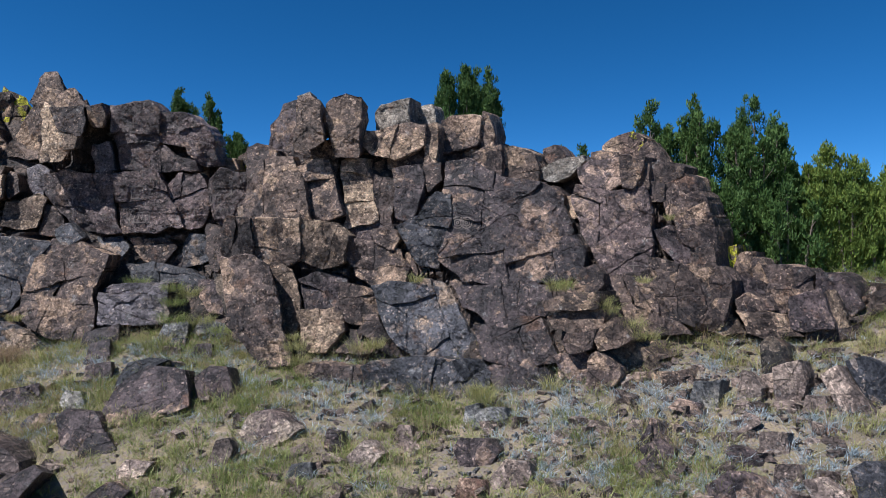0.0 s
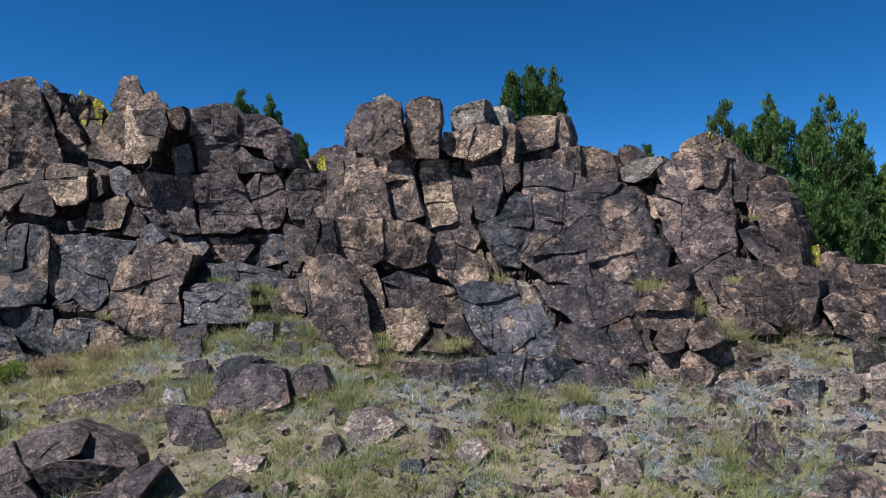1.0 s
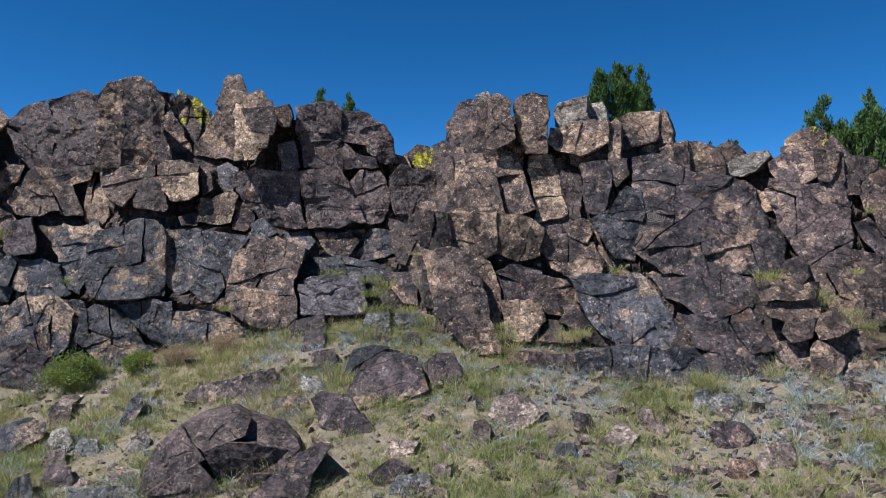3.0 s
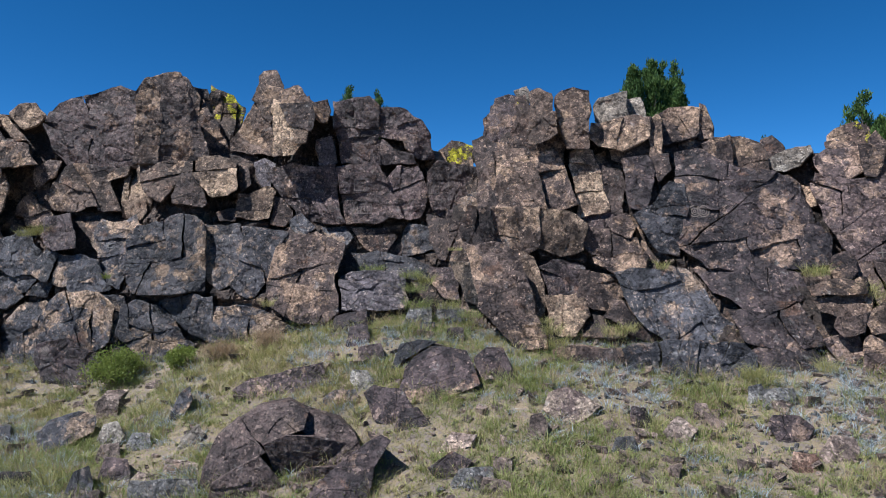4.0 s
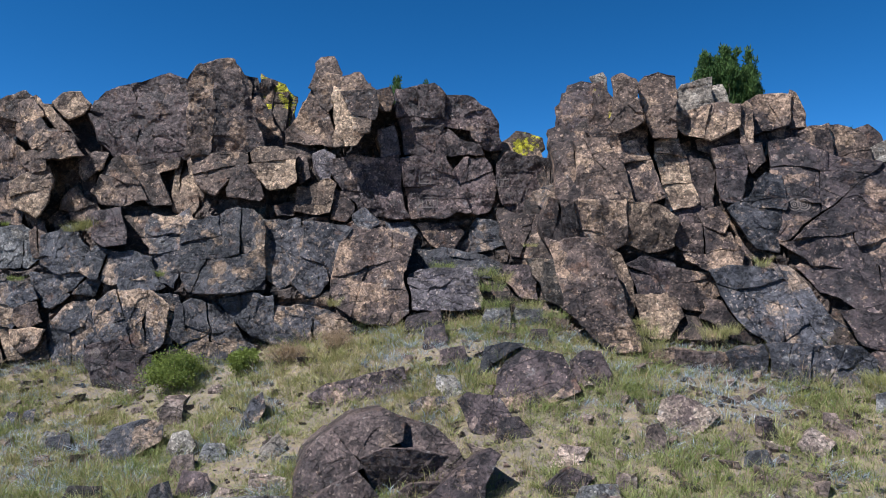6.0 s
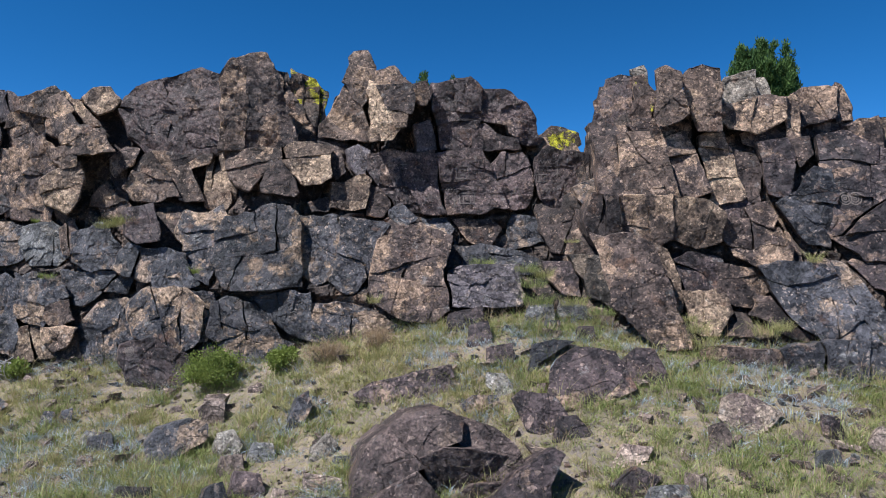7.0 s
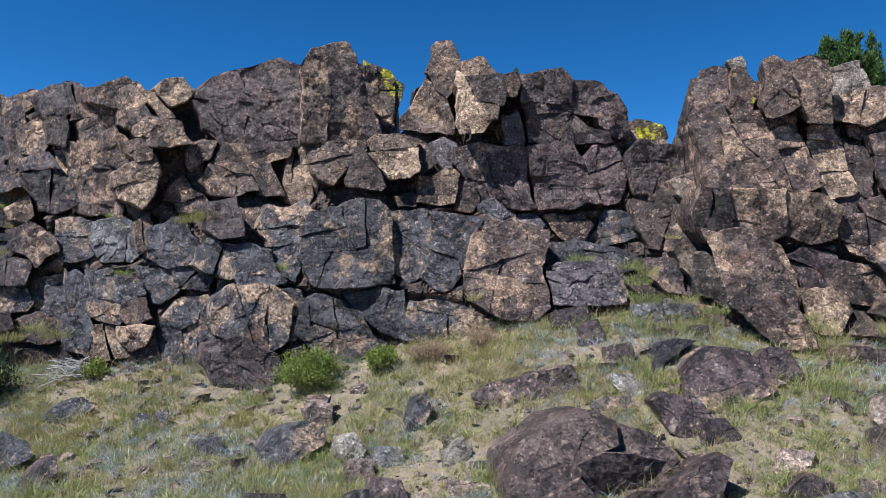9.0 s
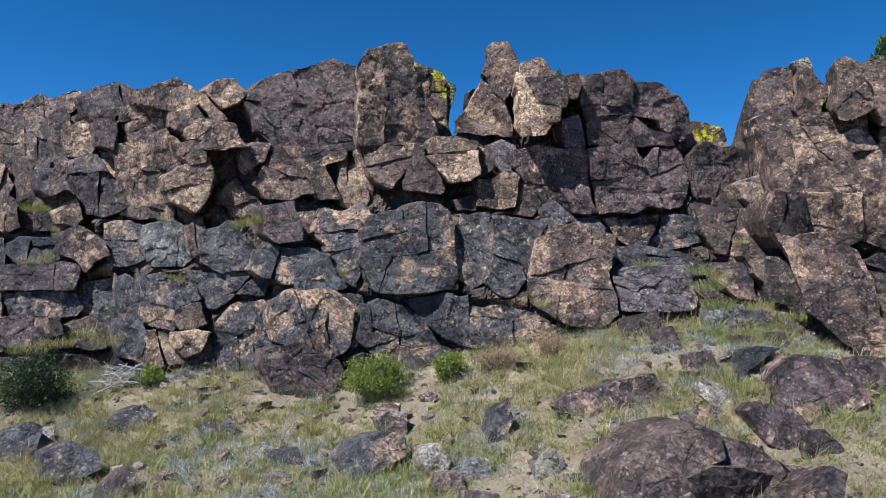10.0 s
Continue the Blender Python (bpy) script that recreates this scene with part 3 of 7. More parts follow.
block(BROWN, 10.32, -0.18, 0.25, (-3.47, 2.34), (-3.01, 2.40), (-2.68, 2.26), (-2.56, 1.83), (-2.45, 1.42), (-2.36, 1.01), (-2.30, 0.81), (-2.71, 0.78), (-3.00, 1.08), (-3.26, 1.49), (-3.38, 1.82), depth=0.45, taper=0.30)
block(TAN, 10.66, -0.08, 0.27, (-2.80, 2.12), (-2.55, 2.31), (-2.34, 2.16), (-2.27, 1.81), (-2.21, 1.47), (-2.24, 1.28), (-2.51, 1.17), (-2.67, 1.46), (-2.73, 1.76), depth=0.45, taper=0.30)
block(BROWN, 10.88, -0.05, 0.01, (-3.45, 3.03), (-3.10, 2.99), (-3.03, 2.52), (-3.07, 2.15), (-3.37, 2.20), (-3.62, 2.61))
block(TANB, 10.87, -0.05, 0.01, (-3.06, 2.99), (-2.27, 3.02), (-2.26, 2.37), (-2.93, 2.13), (-3.04, 2.52))
block(TAN, 10.82, -0.05, 0.01, (-2.28, 3.00), (-1.83, 2.92), (-1.49, 2.70), (-1.59, 2.28), (-1.92, 2.19), (-2.28, 2.37))
block(PURPLE, 10.73, 0.10, 0.39, (-2.28, 2.03), (-2.01, 2.14), (-1.74, 2.07), (-1.59, 1.98), (-1.67, 1.49), (-1.89, 1.43), (-2.15, 1.50))
block(TAN, 10.47, 0.10, 0.39, (-2.24, 1.57), (-1.60, 1.57), (-1.54, 1.26), (-1.78, 0.93), (-2.02, 0.93), (-2.15, 1.22))
block(BROWN, 10.71, 0.10, 0.39, (-1.62, 1.98), (-0.96, 1.87), (-0.87, 1.57), (-1.17, 1.28), (-1.57, 1.40), (-1.66, 1.52))
block(BROWN, 10.83, -0.05, 0.31, (-1.49, 2.66), (-1.12, 2.61), (-0.76, 2.47), (-0.55, 2.23), (-0.63, 1.89), (-0.93, 1.85), (-1.37, 2.10), (-1.51, 2.38))
block(BROWN, 10.95, -0.07, 0.31, (-1.18, 2.79), (-0.84, 2.90), (-0.70, 2.70), (-0.83, 2.50), (-1.10, 2.59))
block(BROWN, 10.86, -0.13, 0.33, (-0.78, 2.45), (-0.52, 2.45), (-0.42, 2.16), (-0.46, 1.80), (-0.64, 1.88))
block(BLUE, 10.22, -0.19, 0.40, (-1.09, 1.95), (-0.56, 2.00), (-0.12, 2.00), (0.14, 1.67), (0.38, 1.27), (0.70, 1.09), (0.18, 0.83), (-0.09, 0.79), (-0.39, 0.80), (-0.73, 1.15), (-1.00, 1.53))
block(BROWN, 10.28, -0.12, 0.40, (-1.27, 1.48), (-1.02, 1.46), (-0.74, 1.12), (-0.45, 0.79), (-0.65, 0.83), (-1.21, 1.22))
block(DEEP, 10.16, -0.19, 0.73, (0.12, 2.04), (0.83, 2.12), (1.32, 2.03), (1.49, 1.85), (1.58, 1.68), (0.97, 1.38), (0.72, 1.38), (0.41, 1.68), (0.25, 1.90))
block(DEEP, 9.65, -0.19, 0.73, (0.49, 1.43), (1.39, 1.54), (1.46, 1.32), (1.63, 0.99), (1.13, 0.89), (0.86, 0.87), (0.60, 0.99), (0.52, 1.22))
block(BROWN, 9.77, -0.08, 0.35, (-2.07, 0.77), (-1.83, 0.85), (-1.04, 0.80), (-0.88, 0.83), (-0.87, 0.51), (-2.00, 0.45))
block(BLUE, 9.51, -0.18, 0.34, (-1.16, 0.83), (-0.67, 0.95), (-0.19, 0.98), (0.46, 0.95), (0.62, 0.80), (0.64, 0.59), (0.51, 0.38), (-0.66, 0.43), (-1.06, 0.48))
block(DEEP, 9.30, -0.19, 0.73, (0.61, 0.85), (0.76, 0.94), (1.28, 1.01), (1.45, 0.82), (1.54, 0.63), (1.52, 0.45), (0.88, 0.50), (0.70, 0.65))
block(BROWN, 9.51, -0.19, 0.27, (1.28, 1.00), (1.47, 1.04), (1.69, 0.92), (1.68, 0.81), (1.38, 0.79))
block(TANB, 9.37, -0.11, 0.48, (1.37, 1.78), (1.76, 1.89), (2.16, 1.94), (2.10, 1.73), (1.75, 1.69), (1.40, 1.65))
block(TANB, 9.37, -0.09, 0.43, (1.71, 1.66), (2.13, 1.74), (2.24, 1.63), (2.14, 1.42), (1.82, 1.35), (1.54, 1.43), (1.44, 1.58))
block(BROWN, 9.18, -0.12, 0.37, (1.67, 1.37), (2.05, 1.45), (1.99, 1.18), (1.71, 1.14), (1.63, 1.26))
block(PURPLE, 9.23, -0.14, 0.28, (1.55, 1.05), (1.78, 1.16), (1.98, 1.15), (1.99, 0.84), (1.94, 0.65), (1.76, 0.68), (1.60, 0.87))
block(BROWN, 9.00, -0.08, 0.29, (1.94, 1.02), (2.04, 1.13), (2.30, 0.92), (2.33, 0.83), (2.04, 0.65), (1.82, 0.61), (1.91, 0.87))
block(TANB, 9.19, 0.02, 0.42, (2.10, 1.45), (2.32, 1.57), (2.43, 1.41), (2.53, 1.29), (2.32, 1.22), (2.08, 1.15), (2.04, 1.30))
block(TAN, 9.29, 0.03, 0.38, (2.17, 1.01), (2.58, 1.23), (2.78, 1.12), (3.02, 0.83), (2.74, 0.75), (2.42, 0.63), (2.26, 0.83), (2.18, 0.91))
block(TANB, 9.03, 0.03, 0.36, (2.58, 0.83), (2.79, 0.86), (2.89, 0.72), (2.74, 0.57), (2.54, 0.64))
block(TANB, 8.89, 0.10, 0.41, (2.81, 0.90), (3.25, 0.94), (3.27, 0.81), (3.12, 0.64), (2.89, 0.68))
block(TAN, 9.23, -0.15, 0.22, (1.57, 0.86), (1.70, 0.83), (1.95, 0.68), (1.79, 0.49), (1.63, 0.56))
block(BROWN, 9.04, -0.06, 0.27, (2.29, 0.79), (2.46, 0.72), (2.48, 0.49), (2.21, 0.52), (2.06, 0.63))
block(LICHEN, 10.61, 0.08, 0.29, (4.19, 2.40), (4.58, 2.57), (4.61, 2.26), (4.53, 2.00), (4.22, 1.91), (4.17, 2.07))
block(PLUM, 12.55, -0.04, 0.07, (-11.83, 4.78), (-11.50, 5.16), (-10.93, 5.39), (-10.30, 5.49), (-9.91, 5.39), (-9.84, 4.95), (-9.82, 3.88), (-10.47, 3.93), (-11.24, 3.89), (-11.64, 4.38))
block(TANB, 12.16, 0.24, 0.08, (-9.77, 5.44), (-9.57, 5.59), (-9.37, 5.38), (-9.28, 4.84), (-9.34, 3.96), (-9.78, 3.90), (-9.71, 4.83), depth=0.50, taper=0.30)
block(BROWN, 12.32, 0.24, 0.08, (-9.55, 5.59), (-9.00, 5.71), (-8.86, 5.41), (-8.68, 4.87), (-8.39, 4.07), (-9.35, 3.97), (-9.29, 4.85), (-9.37, 5.39), depth=0.50, taper=0.50)
block(BROWN, 13.00, 0.16, 0.35, (-9.34, 5.86), (-9.14, 5.72), (-8.83, 5.30), (-8.56, 4.88), (-8.22, 4.21), (-8.63, 4.14), (-8.95, 4.99))
block(LICHEN, 13.77, -0.00, 0.31, (-9.02, 5.83), (-8.44, 5.57), (-8.18, 5.31), (-8.18, 5.15), (-8.83, 5.25), depth=0.47, taper=0.30)
block(LICHEN, 13.61, 0.01, 0.38, (-8.89, 5.23), (-8.21, 5.13), (-8.31, 4.51), (-8.44, 4.38), (-8.86, 4.82), depth=0.47, taper=0.30)
block(TANB, 12.77, -0.21, 0.16, (-7.59, 5.72), (-7.50, 5.81), (-7.23, 5.82), (-7.13, 5.63), (-7.09, 5.44), (-7.30, 5.44), (-7.56, 5.58), depth=0.47, taper=0.40)
block(TANB, 12.62, -0.21, 0.16, (-7.68, 5.23), (-7.52, 5.58), (-7.10, 5.44), (-7.01, 5.24), (-7.20, 4.92), (-7.29, 4.74), (-7.61, 5.15), depth=0.47, taper=0.40)
block(TANB, 12.65, -0.21, 0.16, (-7.88, 4.82), (-7.66, 5.21), (-7.31, 4.76), (-7.23, 4.51), (-7.15, 4.12), (-8.18, 4.23), (-8.08, 4.49), depth=0.50, taper=0.40)
block(TANB, 12.32, -0.08, 0.18, (-7.04, 5.33), (-6.70, 5.41), (-6.50, 5.14), (-6.39, 5.03), (-6.96, 5.03), depth=0.47, taper=0.30)
block(BROWN, 11.97, -0.08, 0.18, (-6.92, 4.99), (-6.40, 5.00), (-6.28, 4.76), (-6.31, 4.53), (-6.40, 4.51), (-6.77, 4.59), depth=0.50, taper=0.30)
block(TAN, 11.98, -0.08, 0.18, (-7.14, 5.02), (-6.93, 5.02), (-6.81, 4.62), (-6.59, 4.51), (-6.53, 4.27), (-6.67, 4.14), (-7.02, 4.07), (-7.08, 4.41), depth=0.47, taper=0.30)
block(TAN, 11.94, -0.08, 0.18, (-6.71, 4.51), (-6.39, 4.53), (-6.43, 4.32), (-6.61, 4.27), depth=0.47, taper=0.30)
block(BROWN, 12.20, 0.03, -0.04, (-6.41, 5.01), (-6.20, 5.07), (-6.05, 4.91), (-6.10, 4.73), (-6.36, 4.79))
block(MAUVE, 12.35, 0.10, 0.03, (-6.30, 4.41), (-6.10, 4.44), (-5.98, 4.18), (-5.94, 3.97), (-6.30, 3.95))
block(PLUM, 12.39, 0.10, -0.02, (-5.99, 5.10), (-5.70, 5.16), (-5.37, 5.16), (-5.16, 5.00), (-5.16, 4.45), (-5.37, 3.97), (-5.86, 3.97), (-5.94, 4.41), (-6.00, 4.78))
block(PLUM, 12.50, 0.10, -0.02, (-5.18, 5.00), (-4.70, 4.98), (-4.31, 4.75), (-4.21, 4.54), (-4.18, 4.14), (-4.44, 4.09), (-4.65, 4.24), (-4.70, 4.46), (-5.18, 4.45))
block(PLUM, 12.40, 0.08, 0.12, (-5.30, 4.41), (-5.07, 4.40), (-4.75, 4.17), (-4.52, 4.14), (-4.46, 3.97), (-5.29, 3.91))
block(PLUM, 12.25, 0.05, 0.01, (-5.92, 3.87), (-5.26, 3.95), (-5.14, 3.92), (-4.98, 3.55), (-4.87, 3.29), (-4.72, 2.90), (-5.16, 2.85), (-5.73, 2.80), (-5.84, 3.34))
block(PLUM, 12.37, 0.05, 0.01, (-5.03, 3.61), (-4.80, 3.88), (-4.43, 3.90), (-4.30, 3.67), (-4.25, 3.25), (-4.36, 2.91), (-4.59, 2.86), (-4.82, 2.91), (-4.98, 3.40))
block(PLUM, 12.35, 0.05, 0.01, (-4.24, 3.76), (-4.01, 3.93), (-3.27, 3.85), (-3.18, 3.62), (-3.17, 3.27), (-3.73, 2.81), (-4.00, 2.84), (-4.24, 3.35))
block(BLUE, 11.82, -0.32, 0.40, (-3.58, 3.21), (-3.18, 3.43), (-3.18, 2.92), (-3.41, 2.80))
block(LICHENRIM, 13.46, -0.32, 0.28, (-4.09, 4.36), (-3.81, 4.52), (-3.36, 4.38), (-3.28, 4.16), (-3.36, 4.05), (-4.04, 4.05))
block(PLUM, 12.05, -0.32, 0.38, (-3.23, 3.80), (-2.79, 3.87), (-2.75, 3.66), (-2.76, 3.41), (-2.80, 3.27), (-3.20, 3.34))
block(PLUM, 12.23, 0.05, 0.01, (-7.12, 3.85), (-6.52, 3.87), (-5.98, 3.94), (-5.93, 3.66), (-5.98, 3.33), (-6.42, 3.27), (-6.94, 3.27), (-7.12, 3.56))
block(PLUM, 12.23, 0.05, 0.01, (-6.92, 3.26), (-5.98, 3.33), (-5.77, 2.82), (-6.43, 2.81), (-6.63, 2.93))
block(BLUE, 11.75, 0.09, 0.30, (-6.69, 2.85), (-6.48, 2.94), (-6.29, 2.75), (-6.45, 2.37))
block(BROWN, 12.36, -0.05, 0.16, (-12.18, 3.28), (-11.82, 3.35), (-11.54, 3.16), (-11.40, 2.77), (-12.02, 2.87))
block(PURPLE, 11.57, -0.08, 0.29, (-11.16, 2.91), (-10.71, 2.94), (-10.53, 2.40), (-10.91, 2.28), (-11.15, 2.55))
block(BROWN, 12.24, -0.05, 0.32, (-11.16, 2.80), (-10.52, 2.91), (-10.26, 2.42), (-10.79, 2.38))
block(BLUETAN, 11.62, -0.05, 0.33, (-10.23, 2.76), (-9.58, 2.85), (-9.31, 2.53), (-9.52, 2.02), (-9.62, 1.63), (-10.05, 1.78), (-10.22, 2.40))
block(BLUETAN, 11.38, -0.02, 0.30, (-9.56, 2.50), (-9.12, 2.81), (-8.40, 2.84), (-8.17, 2.65), (-8.08, 1.81), (-8.08, 1.60), (-8.64, 1.55), (-9.30, 1.59), (-9.54, 2.00))
block(BLUETAN, 11.54, 0.00, 0.33, (-8.23, 2.70), (-7.55, 2.75), (-7.47, 2.40), (-7.47, 1.80), (-7.77, 1.68), (-8.07, 1.78), (-8.22, 2.20))
block(BLUETAN, 11.45, -0.03, 0.25, (-7.49, 2.71), (-7.00, 2.66), (-6.66, 2.54), (-6.87, 2.20), (-7.02, 1.69), (-7.31, 1.49), (-7.56, 1.71), (-7.48, 2.20))
block(BROWN, 11.27, -0.03, 0.37, (-6.90, 2.15), (-6.63, 2.58), (-6.05, 2.56), (-5.63, 2.40), (-5.69, 2.01), (-5.78, 1.72), (-5.66, 1.24), (-5.94, 1.01), (-6.31, 1.06), (-6.86, 1.35), (-6.95, 1.72))
block(BLUETAN, 11.14, -0.06, 0.14, (-9.54, 1.37), (-8.85, 1.34), (-8.61, 1.13), (-8.23, 0.66), (-8.21, 0.36), (-8.88, 0.26), (-9.27, 0.53), (-9.60, 0.83))
block(BLUE, 11.18, -0.06, 0.14, (-8.89, 1.42), (-8.26, 1.53), (-7.93, 1.38), (-7.86, 0.93), (-7.92, 0.74), (-8.22, 0.83), (-8.51, 1.04))
block(BLUETAN, 11.07, -0.06, 0.14, (-7.91, 1.33), (-7.34, 1.31), (-6.82, 1.20), (-6.42, 0.95), (-6.53, 0.81), (-7.11, 0.75), (-7.66, 0.70), (-7.93, 0.76))
block(MAUVE, 11.14, -0.01, 0.42, (-5.66, 1.82), (-5.22, 1.94), (-4.57, 1.92), (-4.51, 1.46), (-4.55, 1.28), (-4.98, 1.26), (-5.57, 1.30))
block(BLUE, 11.97, -0.04, 0.44, (-5.99, 2.08), (-5.14, 2.31), (-4.28, 2.09), (-4.06, 1.81), (-4.86, 1.72), (-5.11, 1.77), (-5.43, 1.71))
block(BROWN, 12.26, 0.05, 0.29, (-5.60, 2.68), (-5.16, 2.64), (-4.82, 2.56), (-5.02, 2.21), (-5.38, 2.31))
block(BLUE, 12.28, -0.25, 0.34, (-4.61, 2.78), (-4.03, 2.68), (-4.01, 2.35), (-4.70, 2.17), (-4.71, 2.51))
block(BROWN, 11.81, -0.32, 0.37, (-4.17, 2.91), (-3.46, 2.80), (-3.37, 2.69), (-3.16, 1.96), (-3.99, 2.23), (-4.17, 2.50))
block(BLUE, 12.21, 0.13, 0.30, (-6.17, 2.72), (-5.79, 2.75), (-5.65, 2.51), (-6.07, 2.17))
block(BROWN, 12.35, -0.09, 0.35, (-5.12, 2.22), (-4.70, 2.51), (-4.75, 2.15), (-4.97, 2.11))
block(PURPLE, 11.35, -0.32, 0.35, (-4.10, 1.95), (-3.72, 1.96), (-3.62, 1.78), (-3.67, 1.42), (-3.88, 1.46), (-4.05, 1.71))
# blackened to paint in the deep shade left of the leaning buttress
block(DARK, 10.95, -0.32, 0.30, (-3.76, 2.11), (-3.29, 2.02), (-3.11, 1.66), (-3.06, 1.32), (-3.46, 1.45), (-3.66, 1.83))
block(BLUE, 12.04, -0.13, 0.17, (-12.45, 2.46), (-11.84, 2.59), (-11.54, 2.30), (-11.39, 1.90), (-11.98, 1.81), (-12.44, 1.96))
block(BLUE, 11.51, -0.15, 0.24, (-11.15, 2.22), (-10.08, 2.12), (-9.95, 1.73), (-10.58, 1.68), (-11.13, 1.72), (-11.39, 1.89))
block(BLUE, 12.02, -0.12, 0.15, (-12.61, 1.77), (-11.49, 1.83), (-11.73, 1.49), (-12.52, 1.34))
block(BLUE, 11.87, -0.18, 0.15, (-11.42, 1.76), (-11.14, 1.76), (-11.26, 1.45), (-11.73, 1.44))
block(BLUE, 11.41, -0.10, 0.24, (-10.64, 1.95), (-10.09, 2.01), (-9.85, 1.63), (-10.13, 1.53), (-10.58, 1.53))
block(BLUE, 11.78, -0.14, 0.11, (-11.82, 1.26), (-11.25, 1.39), (-10.93, 0.84), (-11.08, 0.29), (-11.93, 0.16), (-12.32, 0.20), (-12.19, 0.74))
block(BLUETAN, 11.22, -0.12, 0.16, (-10.76, 1.50), (-9.98, 1.58), (-9.67, 1.32), (-9.67, 0.73), (-9.99, 0.53), (-10.32, 0.62), (-10.84, 0.75), (-10.94, 1.21))
block(PURPLE, 11.07, -0.13, 0.12, (-11.01, 0.63), (-10.51, 0.78), (-9.98, 0.56), (-9.75, 0.33), (-9.99, -0.02), (-10.54, -0.14), (-10.84, -0.05), (-11.04, 0.34))
block(BLUE, 11.29, -0.04, 0.16, (-9.95, 1.52), (-9.54, 1.41), (-9.59, 0.71), (-9.78, 0.71))
block(BROWN, 12.90, -0.19, 0.16, (-7.33, 4.92), (-7.21, 5.37), (-6.93, 4.37), (-7.46, 4.04))
block(BROWN, 13.00, -0.16, 0.28, (-4.71, 4.25), (-3.97, 4.23), (-3.89, 3.50), (-4.46, 3.51))
block(BROWN, 12.80, 0.08, -0.01, (-6.58, 4.91), (-5.91, 4.92), (-6.16, 3.84), (-6.38, 4.05))
block(BROWN, 12.85, 0.09, 0.10, (-5.20, 4.46), (-4.44, 4.51), (-4.46, 3.79), (-5.34, 3.80))
block(BROWN, 14.10, -0.05, 0.10, (-18.56, 5.07), (-17.36, 5.09), (-17.30, 3.65), (-18.28, 3.63))
block(BROWN, 13.60, -0.09, 0.18, (-18.24, 3.83), (-16.94, 3.84), (-16.85, 3.12), (-17.07, 2.23), (-17.84, 2.25))
block(BLUE, 13.10, -0.08, 0.19, (-17.79, 2.48), (-16.64, 2.31), (-16.37, 1.44), (-17.48, 1.23))
block(BROWN, 12.70, -0.10, 0.14, (-17.45, 1.43), (-16.38, 1.41), (-16.25, 0.34), (-17.31, 0.26))
block(BROWN, 13.30, -0.13, 0.17, (-16.90, 3.34), (-16.49, 3.09), (-16.40, 2.61), (-16.80, 2.61))
block(BROWN, 13.54, -0.20, 0.16, (-16.41, 2.98), (-16.03, 3.29), (-15.67, 2.88), (-15.43, 2.47), (-16.23, 2.62))
block(BROWN, 12.62, -0.11, 0.16, (-15.35, 2.41), (-14.90, 2.62), (-14.35, 2.31), (-14.28, 2.11), (-14.72, 1.89), (-15.15, 2.09))
block(BLUE, 12.61, -0.14, 0.18, (-14.47, 2.61), (-13.96, 2.72), (-13.64, 2.61), (-13.65, 2.11), (-14.04, 1.94), (-14.36, 2.09))
block(BLUEGREY, 12.48, -0.20, 0.17, (-13.65, 2.61), (-13.07, 2.71), (-12.66, 2.43), (-12.39, 2.19), (-12.84, 1.94), (-13.45, 1.94), (-13.73, 2.31))
block(TANB, 12.17, -0.14, 0.16, (-12.75, 2.55), (-12.40, 2.65), (-12.33, 2.30), (-12.43, 2.05), (-12.61, 2.09))
block(PURPLE, 12.66, -0.13, 0.19, (-16.46, 1.90), (-15.77, 1.96), (-14.88, 1.91), (-14.85, 1.61), (-14.89, 1.47), (-16.39, 1.47))
block(BLUE, 12.67, -0.08, 0.18, (-16.40, 1.39), (-15.66, 1.45), (-14.97, 1.40), (-14.77, 1.15), (-14.92, 1.03), (-16.13, 0.92))
block(BLUE, 12.66, -0.12, 0.14, (-15.01, 1.54), (-14.19, 1.66), (-14.02, 0.86), (-14.51, 0.85), (-14.92, 1.12))
block(BLUE, 12.32, -0.20, 0.17, (-14.13, 1.71), (-13.41, 1.58), (-13.52, 0.93), (-13.58, 0.82), (-13.92, 0.94))
block(BLUE, 11.96, -0.19, 0.13, (-13.79, 1.01), (-13.37, 0.98), (-13.29, 0.61), (-13.32, 0.31), (-13.74, 0.39), (-13.88, 0.77))
block(BLUETAN, 11.96, -0.16, 0.16, (-13.39, 1.25), (-12.89, 1.45), (-12.75, 0.99), (-12.82, 0.83), (-13.18, 0.91), (-13.43, 1.07))
block(TAN, 11.89, -0.13, 0.10, (-13.31, 0.79), (-12.96, 0.90), (-12.84, 0.52), (-12.53, 0.34), (-12.85, 0.24), (-13.33, 0.26))
block(BLUE, 11.95, -0.14, 0.17, (-13.42, 1.73), (-12.43, 1.61), (-12.36, 1.37), (-12.77, 1.20), (-13.33, 1.38))
block(BROWN, 11.80, -0.10, 0.14, (-12.72, 1.18), (-12.34, 1.32), (-12.22, 1.00), (-12.53, 0.84), (-12.76, 1.00))
block(TANB, 11.73, -0.09, 0.11, (-12.79, 0.81), (-12.38, 0.88), (-12.11, 0.83), (-12.29, 0.53), (-12.55, 0.44))
block(BLUE, 11.95, -0.11, 0.14, (-12.35, 1.45), (-12.04, 1.56), (-11.81, 1.41), (-12.11, 1.20), (-12.34, 1.25))
block(BROWN, 11.78, -0.08, 0.09, (-12.56, 0.42), (-12.16, 0.72), (-12.08, 0.34), (-12.46, 0.24))
block(PURPLE, 12.45, -0.08, 0.15, (-16.25, 0.95), (-15.65, 1.02), (-15.53, 0.62), (-15.75, 0.45), (-16.19, 0.49))
